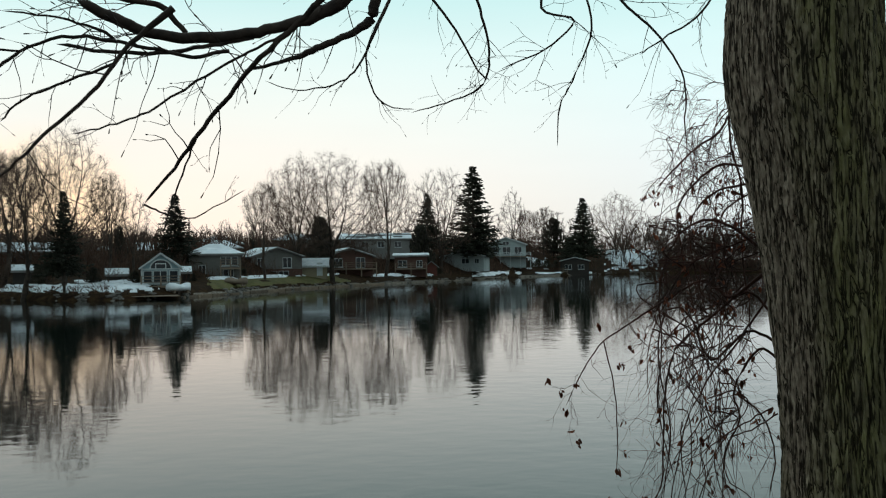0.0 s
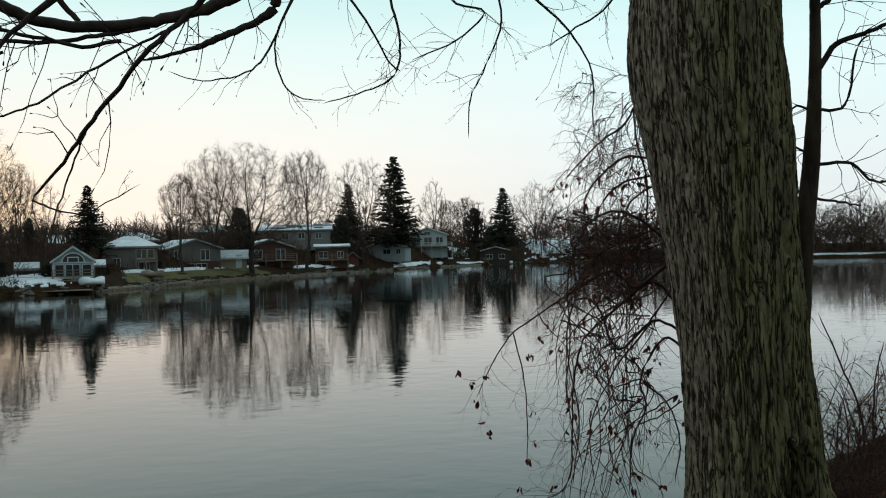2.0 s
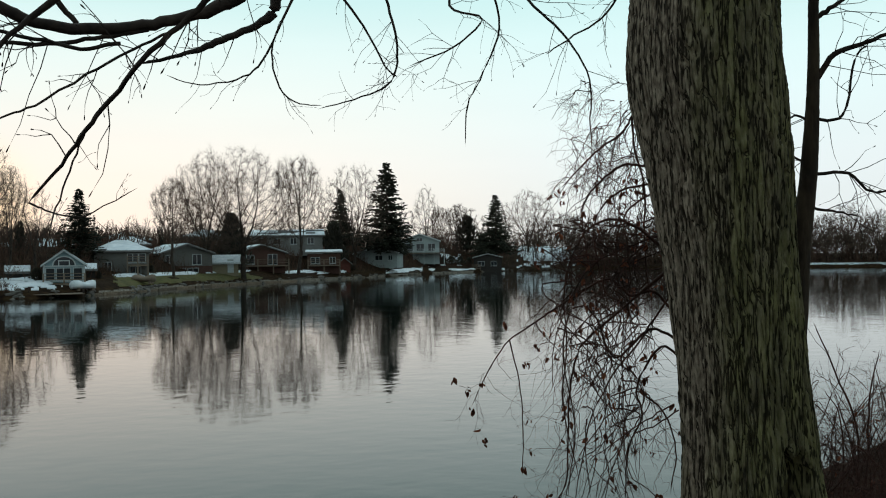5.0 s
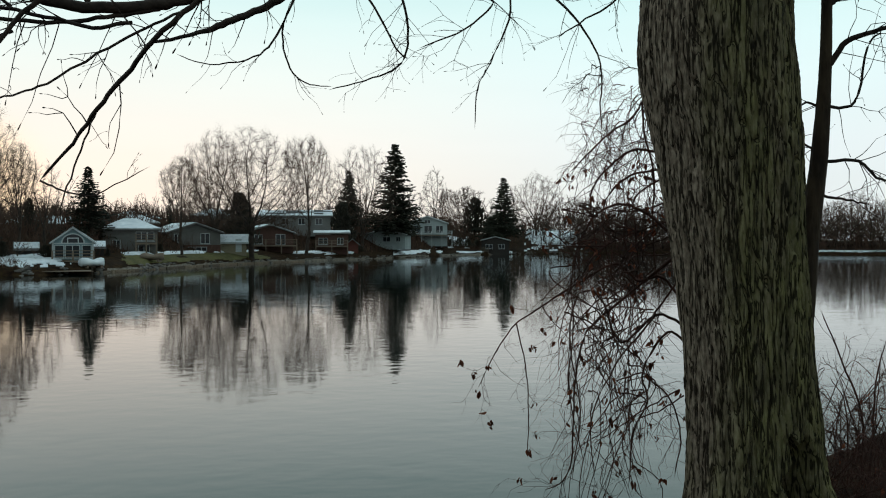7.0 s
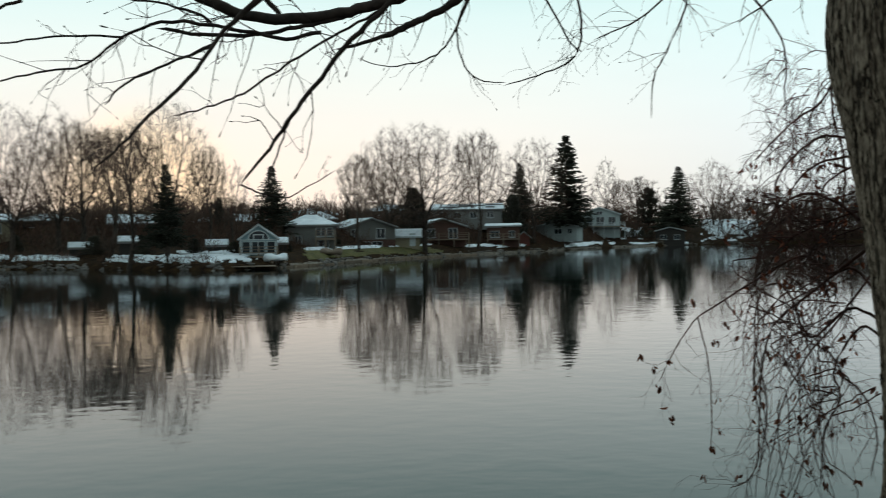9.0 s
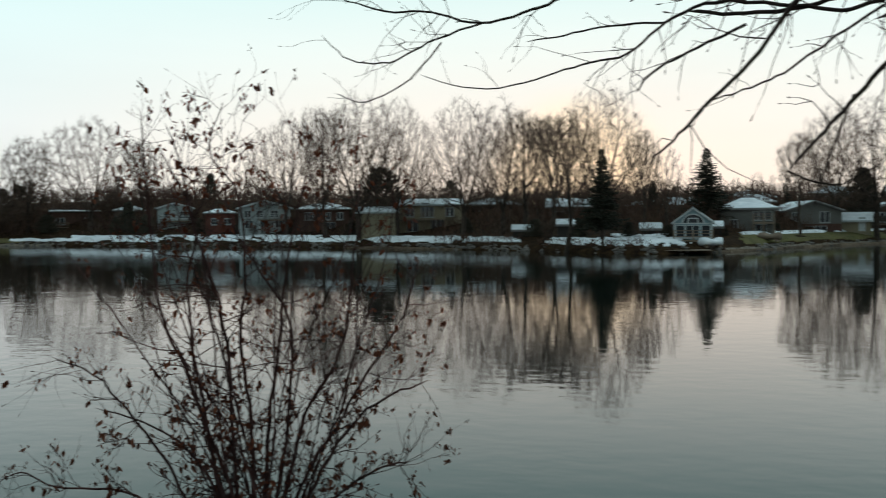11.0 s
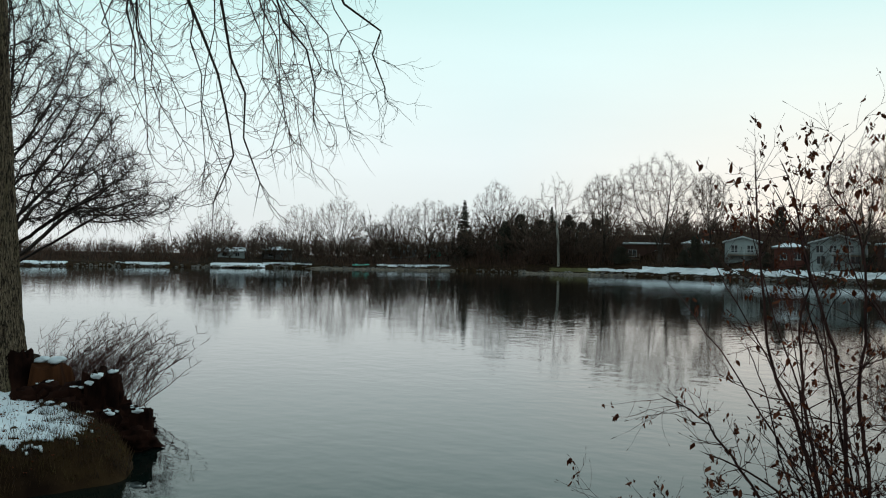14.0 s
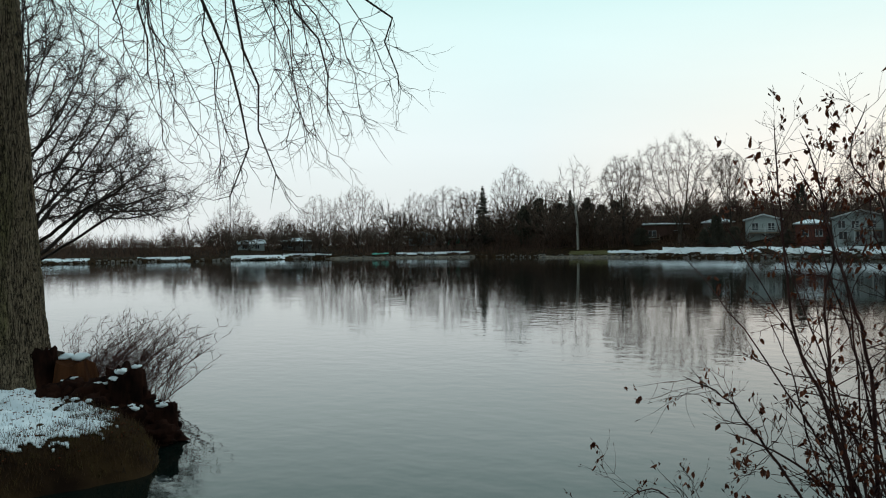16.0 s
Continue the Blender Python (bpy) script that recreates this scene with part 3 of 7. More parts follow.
tree("spruce", 2, -1.8, 216, 5.95, 1.35)
tree("spruce", 2, -8.2, 296, 3.95, 1.5)
tree("cedar", 1, -7.4, 300, 1.7, 1.2)
tree("spruce", 1, 61.7, 262, 3.5)
tree("cedar", 2, 34.1, 148, 3.5)
tree("cedar", 1, 59.3, 240, 2.3, 1.0)
tree("cedar", 0, 58.4, 244, 2.7, 0.9)
tree("cedar", 2, 57.3, 236, 2.4, 1.0)
tree("spruce", 2, 56.6, 246, 3.2, 0.9)
tree("cedar", 1, 55.6, 232, 2.7, 1.1)
tree("cedar", 2, 54.8, 234, 2.3, 1.1)
tree("cedar", 0, 54.0, 230, 2.5, 1.0)
tree("spruce", 2, 53.4, 236, 3.0, 0.8)
for k, (az, u) in enumerate(((-9.9, 20), (-10.4, 14), (-10.9, 24), (-11.5, 16), (-12.1, 22))):
    tree("woods", k, az, shore(az) + u, 1.9 + .25 * (k % 3), .7)
tree("clump", 2, 66.7, 254, 2.5, .9)
tree("clump", 1, 62.6, 256, 2.2, 1.0)
SLIM.append(crown_tree("birch", 58, 15, 0.5, "dome", 0.3, 520, limbs=4, girth=0.013, twig_r=0.015, sprays=1200, spread=50, bark=PALE_BARK))
tree("slim", 2, 56.2, 216, 4.75, 1.2, "pale slender birch with a small crown at the water's edge")


# ---- woods behind the houses ----
def build_woods():
    rng = random.Random(77)
    for k in range(74):
        az = -32 + 122 * (k + rng.uniform(-.4, .4)) / 74
        u = rng.uniform(38, 85) if -9 < az < 58 else rng.uniform(10, 60)
        top = float(np.interp(az, [-32, -16, -9, 0, 8, 20, 40, 50, 58, 63, 68, 78, 86], [2.5, 2.4, 3.0, 3.4, 3.3, 3.6, 3.8, 3.4, 3.2, 2.6, 1.8, 1.4, 0.9]))
        tree("woods", k, az, shore(az) + u, top * rng.uniform(.75, 1.12), rng.uniform(.85, 1.2))
    for k in range(18):
        az = -7 + 75 * (k + rng.uniform(-.45, .45)) / 18
        u = rng.uniform(35, 80) if az < 58 else rng.uniform(18, 50)
        top = float(np.interp(az, [-14, 0, 20, 40, 55, 70], [2.2, 2.9, 2.9, 3.2, 2.9, 2.0]))
        tree("back" if k % 3 else "cedar", k, az, shore(az) + u, top * rng.uniform(.75, 1.1), rng.uniform(.8, 1.1))


build_woods()


def build_thickets():
    rng = random.Random(44)
    k = 0
    for az0, az1, n, u0, u1, e0, e1 in ((66, 80, 24, 5, 34, .8, 1.6), (80, 92, 20, 5, 34, .5, 1.0), (61, 67, 9, 8, 30, 1.2, 2.0), (53.2, 61, 19, 10, 40, 1.9, 2.9), (-20, -12.8, 22, 3, 40, 1.3, 2.5), (-13.6, -8.8, 12, 54, 80, 1.6, 2.5), (-12.9, -9.2, 5, 8, 30, .5, 1.1), (-33, -21, 38, 4, 34, 1.1, 2.3), (38, 54, 20, 30, 60, 1.4, 2.4), (24, 38, 10, 32, 60, 1.3, 2.2), (4, 16, 8, 50, 80, 2.0, 2.7), (-9, 3, 7, 30, 60, 1.6, 2.4)):
        for i in range(n):
            az = az0 + (az1 - az0) * (i + rng.uniform(.1, .9)) / n
            tree("clump", k, az, shore(az) + rng.uniform(u0, u1), rng.uniform(e0, e1), rng.uniform(.85, 1.35))
            k += 1
    for az, el, kind, i in ((-23.0, 2.3, "vase", 0), (-24.8, 2.7, "dome", 1), (-26.6, 2.4, "vase", 1), (-27.9, 2.9, "dome", 2), (-29.4, 2.5, "vase", 2), (-31.0, 2.8, "dome", 0), (-32.4, 2.4, "vase", 0), (-12.6, 2.8, "vase", 1), (-15.2, 2.7, "dome", 0), (-17.4, 2.6, "vase", 2), (-19.6, 2.5, "dome", 1)):
        tree(kind, i, az, shore(az) + 14 + 3 * i, el, 1.0)


build_thickets()


def build_brush(name, seed, spans, count, label, mat, thick=0.05):
    """Far undergrowth: crowded bare stems with side shoots, too many to count."""
    rng = random.Random(seed)
    t = Tubes()
    weights = [abs(s[1] - s[0]) for s in spans]
    for _ in range(count):
        az0, az1, u0, u1, h0, h1 = rng.choices(spans, weights)[0]
        az, u = rng.uniform(az0, az1), rng.uniform(u0, u1)
        d = shore(az) + u
        h = rng.uniform(h0, h1) * (0.75 + 0.6 * noise.noise((az * 0.9, u * 0.05, seed)))
        p = polar(az, d, bank_height(u, az) - 0.1)
        lean = Vector((rng.uniform(-.45, .45), rng.uniform(-.45, .45), 1))
        r = thick * rng.uniform(0.6, 1.3) * (1 + u / 90)
        mid, top = p + lean * h * .5, p + lean * h + Vector((rng.uniform(-.4, .4), rng.uniform(-.4, .4), 0))
        t.limb([p, mid, top], [r, r * .8, 0])
        for k in range(6):
            o = p.lerp(top, rng.uniform(0.25, 0.95))
            e = o + Vector((rng.uniform(-1, 1), rng.uniform(-1, 1), rng.uniform(.4, 1.3))) * h * rng.uniform(.14, .34)
            t.limb([o, e], [r * .55, 0])
    tagged(new(name, t.mesh(name, mat)), label, "thicket", kind="stuff")


build_brush("undergrowth", 5, [(-33, -20, 4, 30, 3, 8), (-20, -13, 2, 40, 3, 9), (-20, -13, 2, 30, 3, 8), (-33, -20, 4, 30, 2, 6), (-11, 4, 40, 90, 4, 8), (4, 26, 35, 90, 2, 4.5), (26, 50, 30, 80, 2, 5), (44, 53, 16, 45, 2.5, 5.5), (53, 61, 9, 34, 4, 8.5), (53, 61, 9, 24, 3, 6), (60, 71, 30, 60, 4, 9), (76.5, 92, 10, 60, 2.5, 5), (71, 77, 30, 60, 4, 9), (77, 92, 6, 40, 2, 4), (60, 78, 30, 60, 4, 8), (66, 70.5, 5, 20, 1, 4), (-9, 53, 22, 60, 2, 4.5)], 14500,
            "brown tangle of bare undergrowth behind the houses", THICKET)
build_brush("shore_brush", 6, [(-14, -9.5, 2, 10, 3, 6), (18.5, 25, 1.5, 5, 0.3, 0.8), (26, 31, 2, 8, .4, 1.4), (58, 66, 1.5, 12, 1, 3.5), (77, 92, 1.5, 14, .6, 2.4), (66, 71, 1.5, 10, .5, 1.8), (-33, -20, 1, 12, .6, 2.2), (-20, -12, 1, 12, 2, 6)], 3000,
            "low bare brush along the far waterline", THICKET, 0.035)

build_brush("garden_shrubs", 9, [(-8, 2, 6, 24, .6, 2.0), (2, 26, 9, 30, .5, 1.9), (26, 52, 9, 26, .5, 2.0), (-6, 53, 16, 30, 1.0, 3.2), (-9, 2, 8, 34, 1.2, 3.4), (-9, 0, 4, 20, .8, 2.2)], 6000, "low leafless garden shrubs round the houses", THICKET, 0.03)

# ---- far bank: lawns, snow, stones ----
def drape(name, az0, az1, u0, u1, mat, label, category, seed, thick=0.08, ragged=0.5, step=0.08, nu=16):
    """A thin layer that lies on the far bank, with a ragged edge and holes."""
    na = max(6, int(abs(az1 - az0) / step))
    bm = bmesh.new()
    grid = {}
    for i in range(na + 1):
        for j in range(nu + 1):
            az, u = az0 + (az1 - az0) * i / na, u0 + (u1 - u0) * j / nu
            edge = min(i / na, 1 - i / na) * 6
            edge = min(edge, j / nu * 3, (1 - j / nu) * 3)
            n = noise.noise((az * 1.3 + seed * 9, u * 0.35, seed)) * ragged * 1.6 + noise.noise((az * 5 + seed, u * 1.3, seed)) * ragged * 1.1
            k = edge + n
            if k < 0.12:
                continue
            z = bank_height(u, az) + 0.02 + thick * min(1, k)
            grid[i, j] = bm.verts.new(polar(az, shore(az) + u, z))
    for i in range(na):
        for j in range(nu):
            c = [(i, j), (i + 1, j), (i + 1, j + 1), (i, j + 1)]
            if all(q in grid for q in c):
                bm.faces.new([grid[q] for q in c])
    bmesh.ops.delete(bm, geom=[v for v in bm.verts if not v.link_faces], context="VERTS")
    if bm.faces:
        r = bmesh.ops.extrude_face_region(bm, geom=list(bm.faces))
        bmesh.ops.translate(bm, verts=[g for g in r["geom"] if isinstance(g, bmesh.types.BMVert)], vec=(0, 0, -thick - 0.15))
        bmesh.ops.recalc_face_normals(bm, faces=list(bm.faces))
    me = bpy.data.meshes.new(name)
    bm.to_mesh(me)
    bm.free()
    me.materials.append(mat)
    return tagged(new(name, me), label, category, "snow patches on the far bank" if "snow" in name else "")


LAWN = material("winter_lawn", [(0.065, 0.062, 0.017), (0.10, 0.092, 0.025), (0.13, 0.10, 0.04)], 1.5, 0.95, 0.6, bump_scale=14)
drape("lawn", 5.2, 13.9, 1.3, 12, LAWN, "mossy green winter lawn sloping to the lake", "lawn", 3, 0.03, 0.2)
drape("lawn", 53.6, 56.8, 1.4, 6, LAWN, "dull green lawn below the flat-roofed house", "lawn", 4, 0.03, 0.3)
GRAVEL = material("pale_shore_gravel", [(0.06, 0.045, 0.032), (0.16, 0.13, 0.10), (0.3, 0.27, 0.23)], 6, 0.95, 0.6, bump_scale=20)
for k, (a, b) in enumerate(((-8.5, -1.0), (-1.2, 6.0), (5.5, 14.5), (52, 59), (61, 71))):
    drape("gravel_strip", a, b, -0.4, 0.9, GRAVEL, "narrow strip of pale gravel and dead grass at the waterline", "gravel", 70 + k, 0.05, 0.55, nu=8)
SNOW_TEXT = "patch of old white snow on the far bank"
for k, (a, b, u, v, rag) in enumerate(((16.2, 24.6, 2.2, 8.5, 0.5), (17.5, 20.8, 8, 13, 0.8), (9.0, 13.7, 9.0, 14.5, 0.15), (5.9, 8.8, 10, 14.5, 0.2), (2.3, 4.7, 6, 12, 0.9), (0.6, 2.4, 4, 9, 0.9), (-4.6, -1.7, 1.5, 9, 0.9),
                                       (-6.2, -4.9, 12, 30, 0.5), (-7.0, -5.4, 1.5, 5, 0.6), (-8.7, -7.2, 0.6, 4, 0.6), (29.3, 37.6, 2.4, 9.5, 0.45), (26.0, 29.4, 3.5, 8, 1.0), (37.4, 41.5, 2.2, 9.5, 0.5), (41.2, 46.8, 2.6, 9, 0.7),
                                       (46.5, 51.8, 2, 9, 0.65), (51.6, 54.5, 2.5, 6, 1.0), (62.5, 66.9, 2.5, 12, 1.1), (70.6, 73.4, 2, 12, 1.0), (73.2, 76.6, 0.3, 7, 0.4), (78.6, 81.5, 1, 5, 1.1), (84, 87, 1, 6, 1.2), (-31, -25, 1.5, 7, 1.0))):
    drape("snow_patch", a, b, u, v, SNOW, SNOW_TEXT, "snow", k + 10, 0.22 if rag < .25 else 0.10, rag * 1.15)
drape("snow_slope", -12.9, -9.4, 3, 58, SNOW, "open snow-covered slope running down to the lake", "snow", 41, 0.2, 0.95, nu=22)



def seawall(az0, az1, label):
    """A low edging of weathered boards along the waterline, one part a board."""
    rng = random.Random(int(az0 * 10))
    wall = thing("seawall", Matrix.Translation(polar((az0 + az1) / 2, shore((az0 + az1) / 2), 0)), label, "seawall", "seawalls on the far shore")
    az, mat = az0, material("weathered_edging_boards", [(0.09, 0.06, 0.04), (0.24, 0.18, 0.13)], 3, .9, .5, (1, 1, 4), per_object=.35)
    while az < az1:
        step = rng.uniform(.8, 1.1)
        a, b = polar(az, shore(az) - .25), polar(az + step * .97, shore(az + step * .97) - .25)
        bm = bmesh.new()
        box(bm, 0, -.06, -.3, (b - a).length, .06, .22 + rng.uniform(-.05, .06), .015)
        d = b - a
        ob = part("board", bm, mat, wall)
        ob.matrix_parent_inverse = Matrix()
        ob.matrix_local = Matrix.Translation(a - wall.location) @ Matrix.Rotation(math.atan2(d.y, d.x), 4, "Z")
        az += step


STONE = material("grey_shore_stone", [(0.08, 0.072, 0.065), (0.2, 0.18, 0.16)], 1.2, 0.9, 0.4)


def lump(rng, bm, c, s, rough=0.25, flat=0.7, sub=1):
    """A rough stone, stump or clod."""
    r = bmesh.ops.create_icosphere(bm, subdivisions=sub, radius=1)
    o = Vector((rng.uniform(0, 99), rng.uniform(0, 99), 0))
    turn = Euler((0, 0, rng.uniform(0, 6))).to_matrix()
    for v in r["verts"]:
        k = 1 + rough * noise.noise(v.co * 1.3 + o) * 2
        v.co = turn @ Vector((v.co.x * s * k * 1.25, v.co.y * s * k, v.co.z * s * k * flat)) + Vector(c)


def build_shore_stones():
    rng = random.Random(8)
    verts, faces = [], []
    bm = bmesh.new()
    bmesh.ops.create_icosphere(bm, subdivisions=1, radius=1)
    ico_v = [v.co.copy() for v in bm.verts]
    ico_f = [[v.index for v in f.verts] for f in bm.faces]
    bm.free()
    for i in range(2200):
        az = rng.uniform(-13, 88)
        u = rng.gauss(0.45, 0.6)
        if noise.noise((az * 1.1, 3, 0)) < (0.05 if 13 < az < 26 else -0.12):
            continue
        s = rng.uniform(0.07, 0.2) ** 1 * (2.2 if rng.random() < .12 else 1.2) * (1.3 if az > 40 else 1)
        c = polar(az, shore(az) + u, bank_height(u) + 0.02)
        o = Vector((rng.uniform(0, 99), 0, 0))
        b = len(verts)
        for v in ico_v:
            k = 1 + 0.5 * noise.noise(v * 1.4 + o)
            verts.append(c + Vector((v.x * s * 1.5 * k, v.y * s * k, v.z * s * 0.7 * k)))
        faces += [[b + q for q in f] for f in ico_f]
    g = mesh_object("shore_stones", verts, faces, STONE)
    tagged(g, "rough grey stones along the far waterline", "stones", kind="stuff")


build_shore_stones()


# ---- houses ----
def plain(name, c, rough=0.8, var=0.12, scale=1.5, bump=0.15):
    return material(name, [tuple(x * (1 - var) for x in c), tuple(min(1, x * (1 + var)) for x in c)], scale, rough, bump, (1, 1, 6))


SIDING = {"blue": plain("blue_grey_siding", (0.22, 0.31, 0.33)), "grey": plain("grey_siding", (0.15, 0.142, 0.13)), "tan": plain("tan_siding", (0.27, 0.225, 0.15)), "brown": plain("brown_brick", (0.10, 0.05, 0.038)),
          "white": plain("white_siding", (0.36, 0.40, 0.40)), "dark": plain("dark_stained_boards", (0.04, 0.032, 0.028)), "red": plain("dull_red_boards", (0.15, 0.05, 0.037)), "stone": plain("pale_grey_stone", (0.22, 0.21, 0.2)), "green": plain("green_tin", (0.05, 0.28, 0.2))}
TRIM = plain("white_painted_trim", (0.52, 0.55, 0.55))
EAVE = plain("weathered_fascia", (0.22, 0.21, 0.2))
SHINGLE = plain("dark_roof_shingle", (0.09, 0.085, 0.085))
GLASS = material("dark_window_glass", [(0.02, 0.025, 0.03), (0.035, 0.04, 0.045)], 1, 0.08, spec=0.6)
DECKING = plain("weathered_decking", (0.2, 0.15, 0.11))


def window(par, x, z, w, h, y=0.0, panes=2):
    """A window set in a wall that faces -y: frame, sill, and a pane behind each light."""
    bm = bmesh.new()
    t = 0.065
    loops = []
    for g, yy in ((t, y - 0.07), (0, y - 0.07), (0, y + 0.03), (t, y + 0.03)):
        loops.append([bm.verts.new(p) for p in ((x - w / 2 - g, yy, z - g), (x + w / 2 + g, yy, z - g), (x + w / 2 + g, yy, z + h + g), (x - w / 2 - g, yy, z + h + g))])
    for a, b in zip(loops, loops[1:] + loops[:1]):
        for k in range(4):
            bm.faces.new((a[k], a[(k + 1) % 4], b[(k + 1) % 4], b[k]))
    bmesh.ops.recalc_face_normals(bm, faces=list(bm.faces))
    f = part("window", bm, TRIM, par, "window in a white frame")
    for k in range(1, panes):
        xx = x - w / 2 + w * k / panes
        bm = bmesh.new()
        box(bm, xx - 0.04, y - 0.06, z + .002, xx + 0.04, y + 0.03, z + h - .002)
        part("mullion", bm, TRIM, f)
    for k in range(panes):
        bm = bmesh.new()
        box(bm, x - w / 2 + w * k / panes + 0.02, y - 0.03, z + 0.01, x - w / 2 + w * (k + 1) / panes - 0.02, y + 0.02, z + h - 0.01)
        part("pane", bm, GLASS, f)
    bm = bmesh.new()
    box(bm, x - w / 2 - 0.15, y - 0.16, z - 0.16, x + w / 2 + 0.15, y + 0.02, z - 0.1)
    part("sill", bm, TRIM, f)


def roof_slab(bm, a, b, c, d, t):
    """A slab of thickness t under the sheet a, b, c, d."""
    a, b, c, d = Vector(a), Vector(b), Vector(c), Vector(d)
    dn = Vector((0, 0, -t))
    top = [bm.verts.new(p) for p in (a, b, c, d)]
    bot = [bm.verts.new(p + dn) for p in (a, b, c, d)]
    bm.faces.new(top)
    bm.faces.new(bot[::-1])
    for i in range(4):
        j = (i + 1) % 4
        bm.faces.new([top[j], top[i], bot[i], bot[j]])


def house(az, d, w, deep, wall_h, rise, style, color, label, windows=(), turn=0.0, base=None, snow=0.75, deck=None, chimney=None, door=None, name="house", lower=None, seed=0, over=0.45):
    """A house whose front faces the lake (-y in its own axes)."""
    z = base if base is not None else ground_z(az, d)
    g = min(z, ground_z(az, d)) - 0.3
    ob = thing(name, pose(*polar(az, d, z), 0, 0, az + turn), label, "house" if name == "house" else name.replace("_", " "), "houses across the lake" if name == "house" else "")
    bm = bmesh.new()
    hw = w / 2
    box(bm, -hw, 0, g - z, hw, deep, wall_h)
    if style == "front":  # the gable faces the lake
        for y in (0, deep - 0.2):
            vs = [bm.verts.new(p) for p in ((-hw, y, wall_h), (hw, y, wall_h), (0, y, wall_h + rise), (-hw, y + .2, wall_h), (hw, y + .2, wall_h), (0, y + .2, wall_h + rise))]
            for q in ((0, 1, 2), (5, 4, 3), (1, 4, 5, 2), (3, 0, 2, 5)):
                bm.faces.new([vs[i] for i in q])
    elif style == "side":
        for x in (-hw, hw - 0.2):
            vs = [bm.verts.new(p) for p in ((x, 0, wall_h), (x, deep, wall_h), (x, deep / 2, wall_h + rise), (x + .2, 0, wall_h), (x + .2, deep, wall_h), (x + .2, deep / 2, wall_h + rise))]
            for q in ((0, 1, 2), (5, 4, 3), (1, 4, 5, 2), (3, 0, 2, 5)):
                bm.faces.new([vs[i] for i in q])
    bmesh.ops.recalc_face_normals(bm, faces=list(bm.faces))
    wall = part("wall", bm, SIDING[color], ob)
    if lower:
        bm = bmesh.new()
        box(bm, -hw - 0.03, -0.03, g - z, hw + 0.03, 0.1, wall_h * 0.47)
        part("lower_wall", bm, SIDING[lower], ob)

    def slopes(bm, o, lift, t):
        """The roof's sheets, o past the walls and lifted; shared by the roof and by the snow that lies on it."""
        k = rise / (hw if style == "front" else deep / 2) if style in ("front", "side") else 0
        if style == "front":
            e = wall_h - o * k + lift
            roof_slab(bm, (-hw - o, -o, e), (0, -o, wall_h + rise + lift), (0, deep + o, wall_h + rise + lift), (-hw - o, deep + o, e), t)
            roof_slab(bm, (0, -o, wall_h + rise + lift), (hw + o, -o, e), (hw + o, deep + o, e), (0, deep + o, wall_h + rise + lift), t)
        elif style == "side":
            e = wall_h - o * k + lift
            roof_slab(bm, (-hw - o, -o, e), (hw + o, -o, e), (hw + o, deep / 2, wall_h + rise + lift), (-hw - o, deep / 2, wall_h + rise + lift), t)
            roof_slab(bm, (-hw - o, deep / 2, wall_h + rise + lift), (hw + o, deep / 2, wall_h + rise + lift), (hw + o, deep + o, e), (-hw - o, deep + o, e), t)
        elif style == "hip":
            i = min(hw * 0.75, deep / 2)
            e, p = wall_h + lift, wall_h + rise + lift
            q = [(-hw - o, -o, e), (hw + o, -o, e), (hw + o, deep + o, e), (-hw - o, deep + o, e)]
            m1, m2 = (-hw + i, deep / 2, p), (hw - i, deep / 2, p)
            roof_slab(bm, q[0], q[1], m2, m1, t)
            roof_slab(bm, q[2], q[3], m1, m2, t)
            for a, b, c in ((q[1], q[2], m2), (q[3], q[0], m1)):
                vs = [bm.verts.new(s) for s in (a, b, c)]
                bm.faces.new(vs)
        else:
            roof_slab(bm, (-hw - o, -o, wall_h + .2 + lift), (hw + o, -o, wall_h + .2 + lift), (hw + o, deep + o, wall_h + rise + .2 + lift), (-hw - o, deep + o, wall_h + rise + .2 + lift), t)

    bm = bmesh.new()
    slopes(bm, over, 0.12, 0.2)
    bmesh.ops.recalc_face_normals(bm, faces=list(bm.faces))
    roof = part("roof", bm, SHINGLE, ob)
    edge = TRIM if color in ("blue", "white", "tan") else EAVE

    def board(p, q):
        """A fascia board from p to q on the front."""
        bm = bmesh.new()
        roof_slab(bm, p, q, (q[0], q[1] + .04, q[2]), (p[0], p[1] + .04, p[2]), .2)
        bmesh.ops.recalc_face_normals(bm, faces=list(bm.faces))
        part("fascia", bm, edge, roof)

    yf = -over - .045
    if style == "front":
        e = wall_h - over * rise / hw + .13
        board((-hw - over, yf, e), (0, yf, wall_h + rise + .13))
        board((0, yf, wall_h + rise + .13), (hw + over, yf, e))
    else:
        e = wall_h + (.13 if style == "hip" else .33 if style == "shed" else .13 - over * rise / (deep / 2))
        board((-hw - over, yf, e), (hw + over, yf, e))
    if snow:
        bm = bmesh.new()
        slopes(bm, over - 0.06, 0.2, 0.075)
        bmesh.ops.subdivide_edges(bm, edges=list(bm.edges), cuts=7, use_grid_fill=True)
        kill = [f for f in bm.faces if noise.noise(f.calc_center_median() * 0.55 + Vector((seed * 7.3 + az, 0, 0))) > snow - 0.35]
        bmesh.ops.delete(bm, geom=kill, context="FACES")
        if bm.faces:
            part("snow", bm, SNOW, roof, "half-melted snow on the roof")
        else:
            bm.free()
    for wdw in windows:
        window(wall, *wdw)
    if door:
        bm = bmesh.new()
        box(bm, door - 0.45, -0.06, 0.05, door + 0.45, 0.02, 2.05, 0.02)
        part("door", bm, TRIM, wall)
